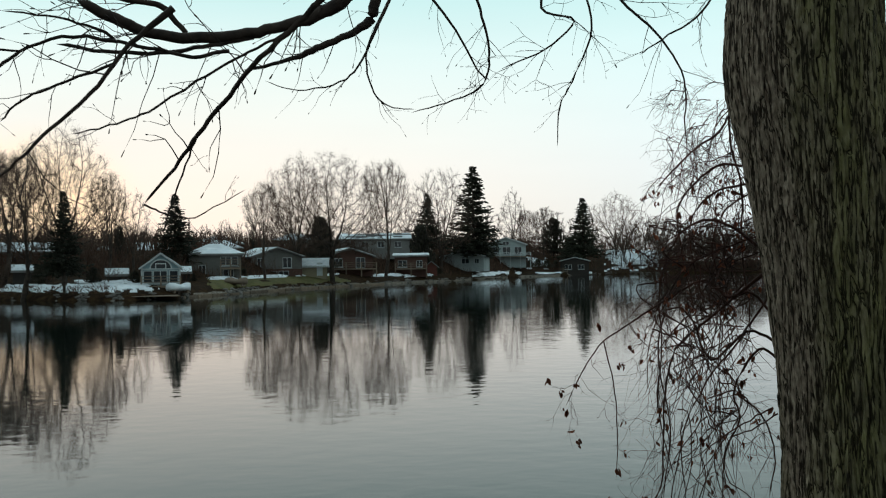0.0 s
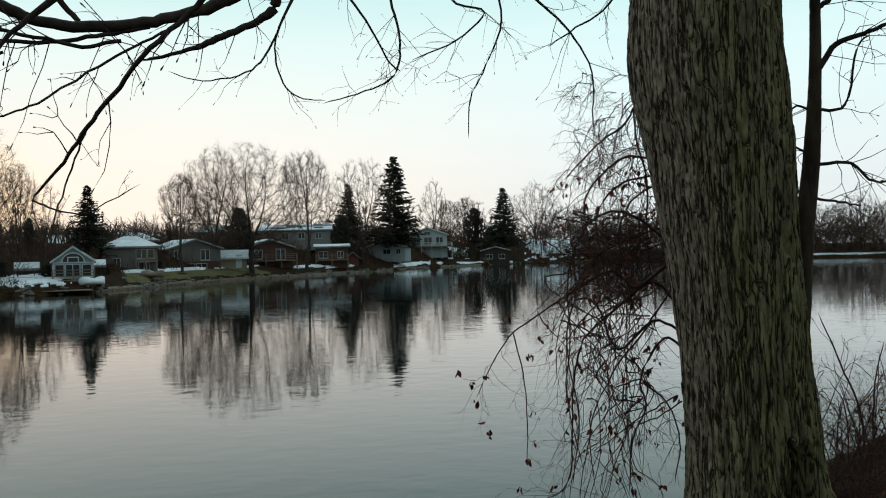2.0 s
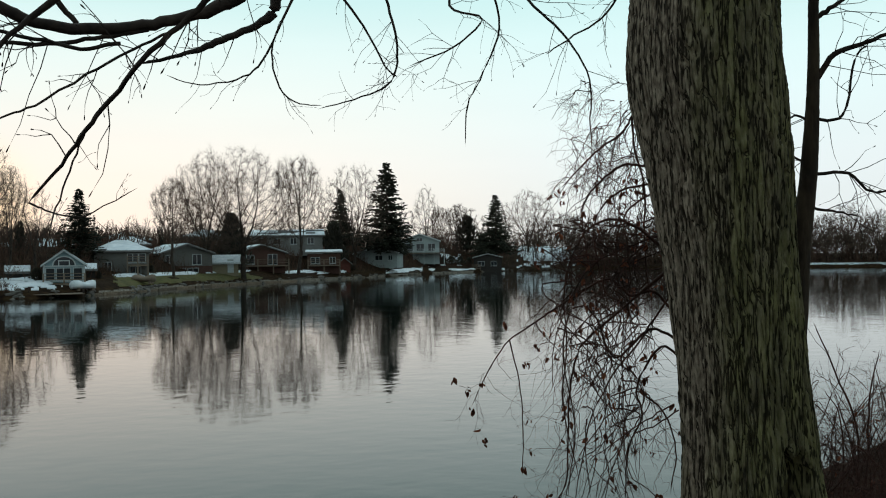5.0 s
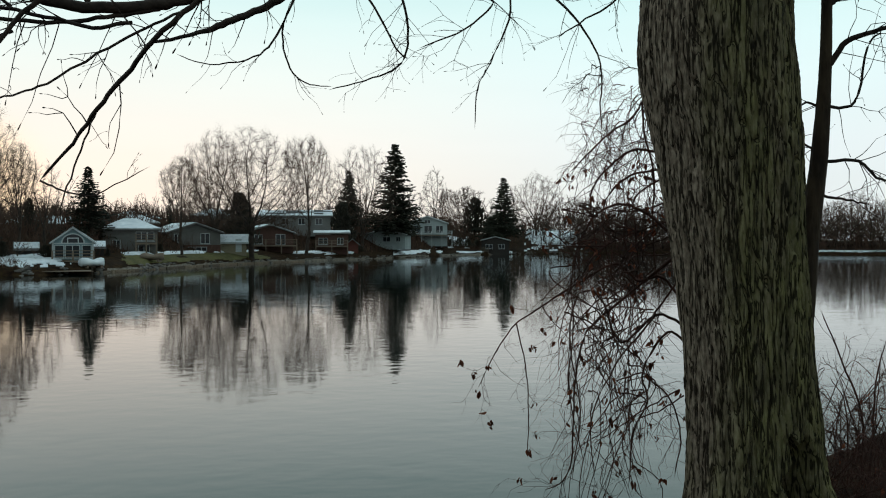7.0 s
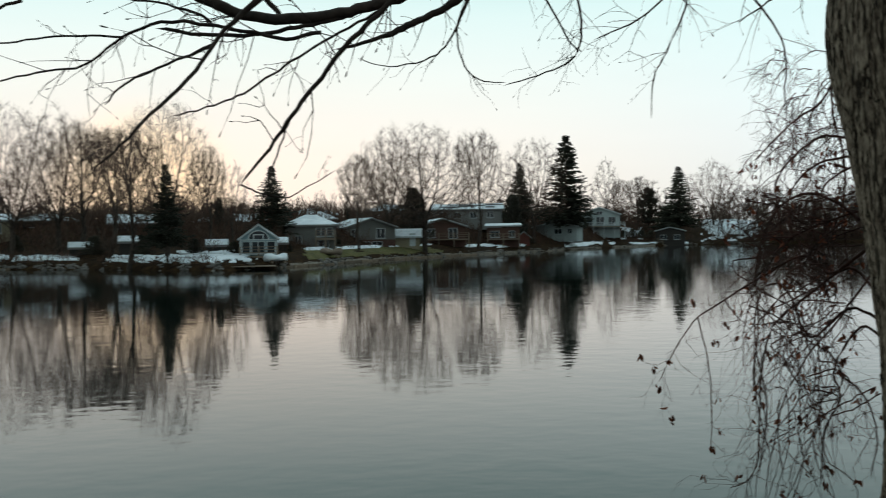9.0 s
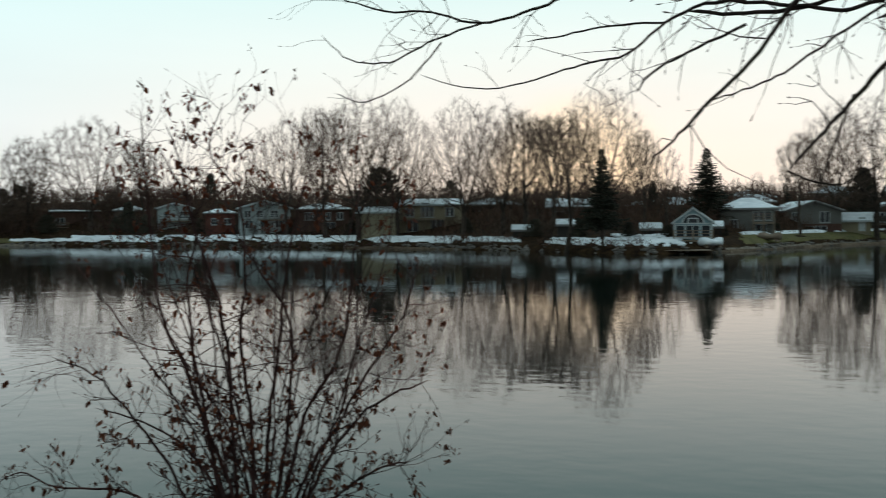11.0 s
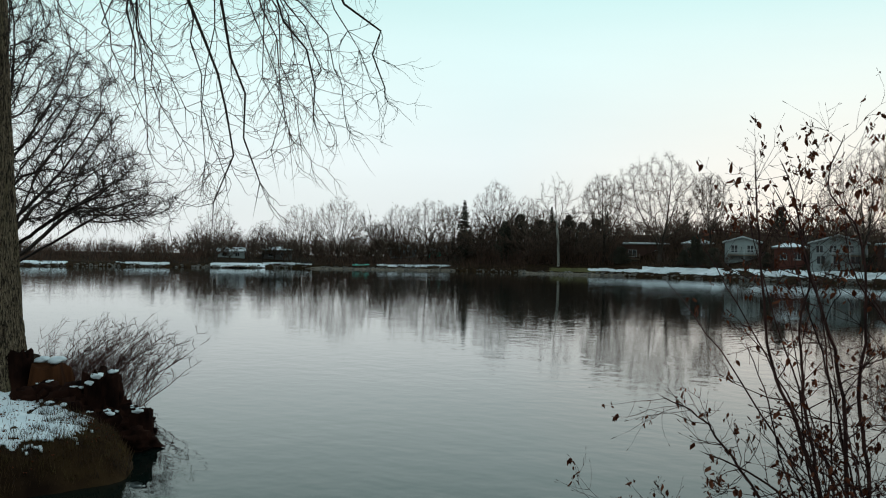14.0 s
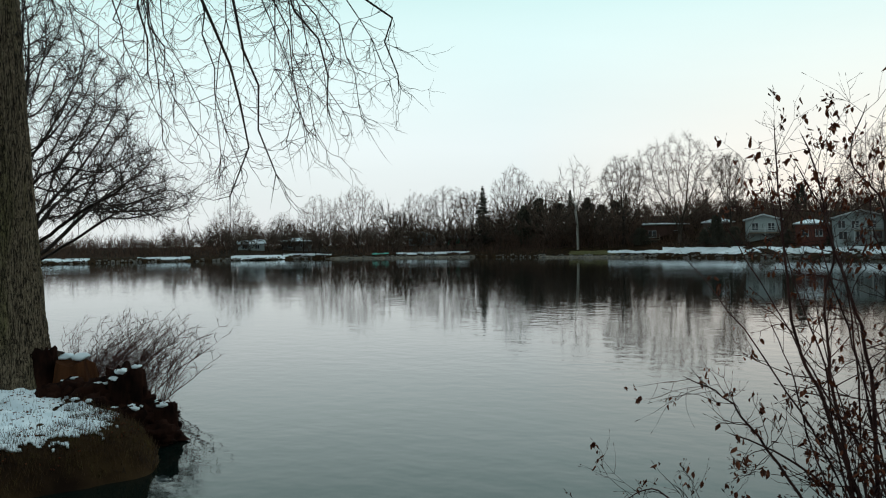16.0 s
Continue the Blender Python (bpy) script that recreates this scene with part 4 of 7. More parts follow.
    if chimney:
        bm = bmesh.new()
        box(bm, chimney - 0.35, deep * .5 - .35, wall_h, chimney + 0.35, deep * .5 + .35, wall_h + rise + 0.7, 0.03)
        box(bm, chimney - 0.42, deep * .5 - .42, wall_h + rise + .7, chimney + 0.42, deep * .5 + .42, wall_h + rise + 0.82)
        part("chimney", bm, SIDING["brown"], roof)
    if deck:
        x0, x1, zz, out = deck
        bm = bmesh.new()
        box(bm, x0, -out, zz - 0.2, x1, -0.05, zz)
        dk = part("deck", bm, DECKING, ob)
        n = max(2, int((x1 - x0) / 2.2))
        for i in range(n + 1):
            x = x0 + 0.06 + (x1 - x0 - 0.12) * i / n
            bm = bmesh.new()
            box(bm, x - 0.08, -out + 0.02, ground_z(az, d - out) - z - .2, x + 0.08, -out + 0.18, zz + 1.0)
            part("post", bm, TRIM if color == "white" else DECKING, dk)
        for zr in (0.35, 0.65, 0.95):
            bm = bmesh.new()
            box(bm, x0, -out + 0.03, zz + zr, x1, -out + 0.1, zz + zr + 0.07)
            part("rail", bm, TRIM if color == "white" else DECKING, dk)
    return ob


cottage = house(16.2, 105.5, 3.9, 6, 2.1, 1.4, "front", "blue", "small blue-grey gabled cottage with white trim and a wide arched window", [(-1.3, 0.5, 0.8, 1.2, 0, 1), (-0.05, 0.5, 1.3, 1.2, 0, 2), (1.3, 0.5, 0.8, 1.2, 0, 1)], base=1.05, snow=0.35, deck=(-2.0, 2.0, 0.2, 1.2), seed=1, over=0.25)


def arched_window(par, z, r):
    """A fan-shaped gable window: glass, a curved white frame and a bar across it."""
    bm = bmesh.new()
    arc = [(math.cos(a) * r, math.sin(a) * r * 0.85) for a in [math.pi * k / 14 for k in range(15)]]
    for y in (-.02, .03):
        bm.faces.new([bm.verts.new((x, y, z + h)) for x, h in (arc if y > 0 else arc[::-1])])
    part("pane", bm, GLASS, par, "dark half-round pane")
    bm = bmesh.new()
    rings = [[bm.verts.new((x * g, y, z + h * g)) for x, h in arc] for g, y in ((1.0, -.08), (1.13, -.08), (1.13, .02), (1.0, .02))]
    for p, q in zip(rings, rings[1:] + rings[:1]):
        for k in range(14):
            bm.faces.new((p[k], p[k + 1], q[k + 1], q[k]))
    bmesh.ops.recalc_face_normals(bm, faces=list(bm.faces))
    part("frame", bm, TRIM, par)
    for x0, x1, z0, z1 in ((-r * 1.13, r * 1.13, -.1, 0), (-.55, .55, .42, .52), (-.55, -.45, .0, .42), (.45, .55, .0, .42)):
        bm = bmesh.new()
        box(bm, x0, -.085, z + z0, x1, -.03, z + z1)
        part("bar", bm, TRIM, par)


arched_window(cottage, 2.0, 1.0)
for x in (-1.9, 1.9):
    bm = bmesh.new()
    box(bm, x - .09, -.04, -.1, x + .09, .03, 2.05)
    part("corner_board", bm, TRIM, cottage)
bm = bmesh.new()
box(bm, -1.95, -.06, 1.88, 1.95, .02, 1.98)
part("band_board", bm, TRIM, cottage)
house(13.2, 125, 6.4, 8, 3.2, 1.3, "hip", "grey", "grey split-level house with a hipped snowy roof", [(1.3, 1.9, 1.2, 1.0), (2.4, 1.9, .7, 1.0, 0, 1), (1.6, .4, 1.2, .9), (-1.6, .9, .8, 1.0)], base=1.5, deck=(0.6, 3.1, 1.6, 1.5), seed=2)
house(9.7, 147, 8.0, 8.5, 3.5, 1.3, "front", "grey", "grey gabled house with one snowy roof slope and brick below", [(-2.6, 2.0, .9, 1.2), (1.6, 1.9, 1.3, 1.4, 0, 2), (-.6, .3, .9, 1.0, 0, 1), (1.0, .3, 1.6, 1.0, 0, 2)], turn=22, base=1.2, lower="brown", seed=3, chimney=2.4)
house(7.55, 150, 3.9, 4.5, 1.6, 1.0, "side", "tan", "small tan garage under a thick snowy roof", base=1.7, snow=1.2, name="garage", door=.8, seed=31)
house(5.5, 166, 8.2, 8, 3.2, 1.3, "front", "brown", "brown brick gabled house with white-framed porch windows", [(-2.2, 1.4, 1.9, 1.4, 0, 3), (1.9, 1.2, 1.5, 1.7, 0, 2)], turn=14, base=1.7, deck=(-3.8, 4.2, 1.1, 2.2), seed=4)
house(4.0, 196, 14.0, 8, 3.4, 1.1, "side", "stone", "long pale two-storey house on the rise with a snowy roof", [(-5, 1.7, 1.2, 1.1), (-2, 1.7, 1.2, 1.1), (1.2, 1.7, 1.2, 1.1), (4.6, 1.7, 1.2, 1.1)], base=5.3, snow=0.6, seed=5)
house(8.6, 205, 9.0, 8, 2.6, 1.4, "hip", "dark", "dark low house on the rise under a white roof", [(-2, .8, 1.2, 1.1), (2, .8, 1.2, 1.1)], base=6.2, snow=0.8, seed=51)
house(13.0, 170, 8.0, 8, 2.6, 1.3, "hip", "dark", "dark house on the rise under a snowy hipped roof", [(0, .8, 1.2, 1.1)], base=4.6, snow=0.85, seed=52)
house(1.9, 184, 6.2, 6, 2.6, 0.5, "shed", "brown", "low brown house with a flat snowy roof", [(-1.6, .8, 1.6, 1.1, 0, 2), (1.6, .8, 1.0, 1.1)], base=2.2, deck=(-3, 3, 0.5, 2), seed=6)
house(0.7, 193, 2.2, 2.5, 1.5, 0.9, "front", "red", "small rounded red-brown garden shed", base=1.6, snow=0, name="garden_shed", door=0.0, seed=7)
house(-1.15, 216, 9.5, 7, 2.4, 1.2, "front", "white", "low white garage with a single window", [(0.6, .9, 1.6, 1.0, 0, 2), (3.2, .9, .9, 1.0)], turn=-12, base=2.7, snow=0.55, seed=8)
house(-3.7, 257, 10.5, 9, 3.6, 1.8, "front", "white", "white two-storey lake house with a pillared upper deck", [(-2.8, 1.0, 2.0, 1.9, 0, 2), (0.2, 1.0, 2.0, 1.9, 0, 2), (3.2, 1.0, 1.8, 1.9, 0, 2), (0, 3.6, 1.5, .8, 0, 2)], base=5.0, deck=(-4.2, 6.5, 0.5, 2.5), seed=9, snow=0.65)
house(-7.7, 279, 8.0, 6, 3.2, 1.0, "front", "dark", "dark grey boathouse with white corner posts at the water", [(-1.8, .9, 1.8, 1.2, 0, 2), (1.8, .9, 1.6, 1.2)], base=0.9, name="boathouse", deck=(-4.5, -2.0, 0.3, 1.0), seed=10)
house(31.3, 144, 9.4, 8, 4.2, 0.8, "side", "tan", "tan two-storey house with a full-width balcony", [(-3.0, 2.5, 1.2, 1.2), (-.4, 2.4, 1.8, 1.4, 0, 3), (2.9, 2.5, 1.2, 1.2), (-2.6, .3, 1.6, 1.6, 0, 2), (1.2, .3, 2.0, 1.6, 0, 3)], base=2.0, deck=(-4.2, 2.2, 2.1, 1.6), seed=11, snow=0.7)
house(34.4, 142, 5.6, 6, 3.1, 0.7, "side", "tan", "tan garage under a thick white roof", base=2.0, snow=1.2, name="garage", seed=12)
house(37.5, 161, 8.2, 8, 3.5, 1.1, "hip", "brown", "dark brown brick house with a hipped snowy roof", [(-2.4, 1.9, 1.3, 1.1), (.4, 1.9, 1.3, 1.1), (2.6, 1.9, .9, 1.1), (1.0, .3, 1.6, 1.1)], base=2.4, snow=0.6, chimney=1.2, seed=13)
house(40.9, 166, 8.4, 8, 3.6, 1.2, "front", "white", "white two-storey gabled house with dark windows", [(-2.8, 2.1, 1.0, 1.1), (-.8, 2.1, 1.0, 1.1), (1.6, 2.1, 1.2, 1.1), (-2.6, .3, 1.2, 1.2), (-.2, .3, 1.0, 1.2), (2.4, .4, 1.3, 1.1)], base=2.7, deck=(-1.0, 4.2, 1.7, 1.5), seed=14)
house(43.4, 174, 5.0, 6, 2.7, 0.7, "hip", "red", "reddish-brown cottage with a white roof", [(-1.0, .8, 1.0, 1.0), (1.2, .8, 1.0, 1.0)], base=2.9, snow=0.9, seed=15)
house(45.9, 187, 6.2, 7, 3.1, 0.9, "front", "white", "pale gabled house with two dark windows", [(-1.4, 1.2, 1.1, 1.3), (1.4, 1.2, 1.1, 1.3)], base=3.7, snow=0.6, deck=(-2.5, 3.1, .8, 1.4), seed=16)
house(51.2, 213, 9.0, 8, 3.3, 0.4, "shed", "brown", "low red-brown house under a flat white roof", [(-2.8, .9, 1.6, 1.3, 0, 2), (2.6, .9, 1.6, 1.3, 0, 2)], base=3.2, snow=1.2, deck=(-4.5, -1.2, 0.4, 2), seed=17)
house(48.3, 205, 6.0, 6, 2.7, 0.9, "hip", "grey", "grey cottage with a snow-dusted roof among bushes", [(-1.2, .9, 1.0, 1.0), (1.2, .9, 1.0, 1.0)], base=4.0, snow=0.8, seed=18)
house(60.0, 256, 6.5, 8, 3.6, 2.0, "front", "dark", "dark weathered barn with a steep roof", base=2.6, snow=0.3, name="barn", seed=19)
house(65.3, 278, 8.0, 7, 2.8, 1.3, "front", "blue", "pale blue-grey house at the water's edge", [(-2, .9, 1.4, 1.2), (1.6, .9, 1.4, 1.2)], base=2.8, snow=0.7, deck=(-4, 4, .3, 1.5), seed=20)
house(63.2, 276, 6.0, 6, 2.6, 1.2, "side", "green", "low house with a faded green roof", [(-1.4, .9, 1.2, 1.0), (1.4, .9, 1.2, 1.0)], base=2.6, snow=0.4, seed=21)
house(75.2, 268, 7.0, 6, 2.2, 0.9, "side", "white", "far white cottage among bare trees", [(-1.8, .8, 1.1, 1.0), (1.6, .8, 1.1, 1.0)], base=2.0, snow=0.7, seed=22)
house(72.6, 272, 8.0, 6, 2.4, 0.9, "hip", "grey", "far grey cottage among bare trees", [(-1.8, .8, 1.1, 1.0), (1.6, .8, 1.1, 1.0)], base=2.2, snow=0.9, seed=23)
house(22.9, 136, 7.0, 7, 2.8, 1.1, "side", "grey", "grey house behind the shore trees with a snowy roof", [(-1.8, .9, 1.3, 1.2), (1.4, .9, 1.3, 1.2)], base=2.7, snow=0.9, seed=24)
house(19.3, 141, 5.5, 6, 2.9, 1.0, "front", "white", "white house behind the shore trees with dark windows", [(-1.2, 1.1, 1.2, 1.3), (1.2, 1.1, 1.2, 1.3)], base=2.2, snow=0.5, seed=25)
house(17.0, 142, 6.0, 6, 3.0, 1.0, "side", "brown", "brown house behind the cottage with a snowy roof", [(0, 1.1, 1.4, 1.2)], base=2.7, snow=1.0, seed=26)
house(27.6, 152, 8.0, 7, 3.2, 1.0, "hip", "dark", "dark house behind the shore trees with a snowy roof", [(-2, 1.1, 1.2, 1.2), (1.6, 1.1, 1.2, 1.2)], base=3.0, snow=0.9, seed=27)
for az, d, w, zb, sn in ((18.55, 110, 2.1, 1.35, 1.3), (23.4, 115, 1.9, 1.9, 1.3), (14.9, 114, 1.2, 1.5, 1.3), (25.9, 121, 2.4, 1.3, 1.2)):
    house(az, d, w, 2.0, 1.1, 0.5, "side", "dark", "small dark garden shelter capped with snow", base=zb, snow=sn, name="garden_shelter", over=0.25, seed=int(az))


for k, (az, u, el, wide) in enumerate(((-4.6, 14, .42, 1.7), (-5.1, 15, .40, 1.8), (-5.6, 15, .44, 1.7), (-6.1, 14, .38, 1.8), (-6.6, 13, .36, 1.7), (-2.6, 11, .1, 1.6), (0.2, 8, .0, 1.5), (2.0, 9, .1, 1.4), (7.0, 13, .2, 1.3), (11.6, 12, .15, 1.3),
                                         (14.4, 9, -.1, 1.2), (17.6, 10, .1, 1.4), (19.8, 9, .3, 1.3), (22.6, 9, .4, 1.4), (25.2, 8, .5, 1.4), (29.2, 12, .6, 1.2), (35.9, 10, .5, 1.4), (39.4, 12, .5, 1.4), (42.3, 10, .5, 1.5), (44.6, 12, .7, 1.3), (47.4, 10, .9, 1.2), (48.4, 9, 1.6, .8), (49.1, 12, .8, 1.4), (52.6, 12, .9, 1.4))):
    tree("cedar", k, az, shore(az) + u, el, wide, "low dark evergreen bush in a lakeside garden")


for k, (az, u, el, wide) in enumerate(((44.2, 9, .55, 1.3), (45.4, 8, .5, 1.2), (46.9, 10, .7, 1.2), (50.2, 9, .6, 1.2), (41.6, 8, .35, 1.2), (39.0, 9, .4, 1.2), (36.2, 9, .5, 1.2), (27.2, 8, .6, 1.2), (24.4, 7, .7, 1.1), (19.0, 9, .5, 1.0), (14.0, 14, .3, 1.0), (4.7, 12, .1, 1.0), (1.2, 10, .1, 1.1), (-1.9, 10, .1, 1.1))):
    tree("clump", k, az, shore(az) + u, el, wide, "bare rounded bush in a lakeside garden")
house(12.9, 150, 6.0, 6, 2.4, 1.2, "hip", "brown", "brown upper house under a snow-dusted hipped roof", [(-1.2, .8, 1.1, 1.1), (1.2, .8, 1.1, 1.1)], base=3.6, snow=0.75, seed=33)
house(18.0, 150, 5.0, 6, 2.4, 1.1, "side", "dark", "dark house behind the cottage under a white roof", [(0, .8, 1.1, 1.1)], base=3.4, snow=1.1, seed=34)
house(8.3, 190, 6.5, 6, 2.4, 1.2, "front", "stone", "pale house on the rise behind bare trees", [(-1.2, .8, 1.1, 1.1), (1.4, .8, 1.1, 1.1)], base=5.0, snow=0.9, seed=35)


def covered_boat(az, d, z, length, mat, label, turn=0.0):
    """A hauled-out boat under a taut cover."""
    ob = thing("boat", pose(*polar(az, d, z), 0, 0, az + turn), label, "boat")
    rings = []
    bm = bmesh.new()
    for i in range(9):
        t = i / 8
        x = (t - 0.5) * length
        w = 0.95 * math.sin(math.pi * min(1, 0.18 + t * 0.8)) ** 0.6
        rings.append([bm.verts.new((x, w * math.cos(a), 0.45 + (0.35 if math.sin(a) < 0 else 0.42 + .12 * math.sin(t * 9)) * math.sin(a))) for a in [k * math.pi / 5 for k in range(10)]])
    for a, b in zip(rings, rings[1:]):
        for k in range(10):
            bm.faces.new((a[k], a[(k + 1) % 10], b[(k + 1) % 10], b[k]))
    bm.faces.new(rings[0][::-1])
    bm.faces.new(rings[-1])
    part("cover", bm, mat, ob, smooth=True)
    for x in (-length * .3, length * .3):
        bm = bmesh.new()
        box(bm, x - .1, -.6, -.1, x + .1, .6, .2)
        part("trestle", bm, DECKING, ob)


TARP = plain("faded_green_tarpaulin", (0.10, 0.42, 0.34), 0.5)
covered_boat(67.75, 245, 0.45, 4.2, TARP, "boat under a bright green tarpaulin on the shore", 8)
covered_boat(15.2, 103, 0.6, 2.4, SNOW, "small boat buried under snow beside the cottage", 25)
covered_boat(12.0, 118, 0.95, 2.6, DECKING, "upturned brown boat on the far lawn", -20)


def dock(az, u0, u1, w, label):
    """A plank landing on posts, reaching out from the far shore."""
    ob = thing("dock", pose(*polar(az, shore(az), 0), 0, 0, az), label, "dock", "docks")
    n = int((u1 - u0) / 0.3)
    bm = bmesh.new()
    box(bm, -w / 2, u0, 0.28, w / 2, u1, 0.36)
    part("planking", bm, DECKING, ob)
    for x in (-w / 2 + .1, w / 2 - .1):
        for y in (u0 + .2, (u0 + u1) / 2):
            bm = bmesh.new()
            box(bm, x - .07, y - .07, -0.9, x + .07, y + .07, 0.75)
            part("post", bm, FAR_BARK, ob)


seawall(3.5, 14.5, "low weathered board edging along the lawn's waterline")
seawall(29.5, 36.0, "low board edging below the snowy bank")
dock(16.6, -1.2, 2.5, 5.0, "low wooden landing in front of the cottage")
dock(74.9, -2.0, 2.0, 9.0, "snow-covered landing on the far shore")
dock(-8.1, -1.0, 2.0, 5.0, "pale landing below the boathouse")

# ---- near bank ----
NEAR_BARK = bpy.data.materials.new("ridged_bark_with_algae")


def ridged_bark(m, tone=1.0, damp=(0, 0, 0)):
    m.use_nodes = True
    n, l = m.node_tree.nodes, m.node_tree.links
    b = n["Principled BSDF"]
    b.inputs["Roughness"].default_value, b.inputs["Specular IOR Level"].default_value = 0.95, 0.15
    tc = n.new("ShaderNodeTexCoord")

    def noisy(scale, stretch, detail=5):
        mp = n.new("ShaderNodeMapping")
        mp.inputs["Scale"].default_value = stretch
        l.new(tc.outputs["Object"], mp.inputs[0])
        z = n.new("ShaderNodeTexNoise")
        z.inputs["Scale"].default_value, z.inputs["Detail"].default_value = scale, detail
        l.new(mp.outputs[0], z.inputs["Vector"])
        return z.outputs["Fac"]

    def ramp(fac, stops):
        r = n.new("ShaderNodeValToRGB")
        e = r.color_ramp.elements
        e[0].position, e[0].color = stops[0][0], (*stops[0][1], 1)
        e[1].position, e[1].color = stops[-1][0], (*stops[-1][1], 1)
        for p, c in stops[1:-1]:
            e.new(p).color = (*c, 1)
        l.new(fac, r.inputs[0])
        return r.outputs[0]

    grain = ramp(noisy(60, (1, 1, 0.35)), [(0.3, (0.10, 0.070, 0.051)), (0.5, (0.22, 0.163, 0.12)), (0.72, (0.38, 0.295, 0.22))])
    algae = ramp(noisy(14, (1, 1, 0.3)), [(0.35, (0.055, 0.055, 0.018)), (0.7, (0.19, 0.18, 0.06))])
    # algae keeps to the damp side of the trunk, in long streaks
    side = n.new("ShaderNodeVectorMath")
    side.operation = "DOT_PRODUCT"
    side.inputs[1].default_value = (damp[0], damp[1], 0)
    l.new(tc.outputs["Object"], side.inputs[0])
    wet = n.new("ShaderNodeMath")
    wet.operation = "ADD"
    wet.inputs[1].default_value = damp[2]
    l.new(side.outputs["Value"], wet.inputs[0])
    streaky = n.new("ShaderNodeMath")
    l.new(wet.outputs[0], streaky.inputs[0])
    l.new(noisy(3.0, (1, 1, 0.16), 6), streaky.inputs[1])
    mask = ramp(streaky.outputs[0], [(0.50, (0, 0, 0)), (0.78, (0.7, 0.7, 0.7))])
    mix = n.new("ShaderNodeMix")
    mix.data_type = "RGBA"
    l.new(mask, mix.inputs["Factor"])
    l.new(grain, mix.inputs[6])
    l.new(algae, mix.inputs[7])
    spots = ramp(noisy(75, (1, 1, 1), 2), [(0.70, (0, 0, 0)), (0.76, (0.6, 0.6, 0.6))])
    mix2 = n.new("ShaderNodeMix")
    mix2.data_type = "RGBA"
    l.new(spots, mix2.inputs["Factor"])
    l.new(mix.outputs[2], mix2.inputs[6])
    mix2.inputs[7].default_value = (0.26, 0.27, 0.22, 1)
    # fine dark crack lines put into the colour, for shaded furrows and darker inner bark
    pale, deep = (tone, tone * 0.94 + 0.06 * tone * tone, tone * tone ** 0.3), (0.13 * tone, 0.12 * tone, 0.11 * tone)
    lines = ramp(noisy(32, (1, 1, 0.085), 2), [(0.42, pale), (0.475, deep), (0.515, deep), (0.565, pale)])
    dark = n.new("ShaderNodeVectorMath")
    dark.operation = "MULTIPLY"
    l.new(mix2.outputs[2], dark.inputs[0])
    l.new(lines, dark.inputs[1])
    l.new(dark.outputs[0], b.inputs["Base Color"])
    bp = n.new("ShaderNodeBump")
    bp.inputs["Strength"].default_value, bp.inputs["Distance"].default_value = 1.0, 0.02
    l.new(noisy(42, (1, 1, 0.18), 8), bp.inputs["Height"])
    l.new(bp.outputs[0], b.inputs["Normal"])


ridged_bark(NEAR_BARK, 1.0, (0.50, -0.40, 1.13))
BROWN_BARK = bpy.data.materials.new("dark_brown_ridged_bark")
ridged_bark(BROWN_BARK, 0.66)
BRANCH = material("dark_branch_bark", [(0.018, 0.011, 0.009), (0.05, 0.033, 0.025)], 18, 0.9, 0.3)
STEM_BARK = material("smooth_brown_bark", [(0.02, 0.012, 0.008), (0.058, 0.038, 0.022)], 14, 0.9, 0.4, (1, 1, .4))
SHRUB_BARK = material("reddish_shrub_bark", [(0.025, 0.009, 0.008), (0.075, 0.028, 0.022)], 14, 0.85)
VINE = material("dry_vine_stems", [(0.028, 0.011, 0.008), (0.085, 0.034, 0.024)], 12, 0.9)
LEAF = material("withered_red_brown_leaf", [(0.055, 0.019, 0.011), (0.26, 0.075, 0.032)], 40, 0.85, per_object=0.5)


def let_light_through(m, color, amount):
    """Thin dry leaves pass some light."""
    n, l = m.node_tree.nodes, m.node_tree.links
    tr = n.new("ShaderNodeBsdfTranslucent")
    tr.inputs["Color"].default_value = (*color, 1)
    mix = n.new("ShaderNodeMixShader")
    mix.inputs[0].default_value = amount
    l.new(n["Principled BSDF"].outputs[0], mix.inputs[1])
    l.new(tr.outputs[0], mix.inputs[2])
    l.new(mix.outputs[0], n["Material Output"].inputs["Surface"])


let_light_through(LEAF, (0.24, 0.07, 0.035), 0.35)


def curve(pts, k=4):
    """A smooth line through places and thicknesses (x, y, z, r)."""
    p = [np.array(q, float) for q in pts]
    p = [2 * p[0] - p[1]] + p + [2 * p[-1] - p[-2]]
    out = []
    for i in range(1, len(p) - 2):
        for s in range(k):
            t = s / k
            out.append(0.5 * (2 * p[i] + (p[i + 1] - p[i - 1]) * t + (2 * p[i - 1] - 5 * p[i] + 4 * p[i + 1] - p[i + 2]) * t * t + (3 * p[i] - p[i - 1] - 3 * p[i + 1] + p[i + 2]) * t ** 3))
    out.append(p[-2])
    return out


def seen_line(pts):
    """From bearing, angle, distance and thickness to places."""
    return [(*spot(a, e, d), r) for a, e, d, r in pts]


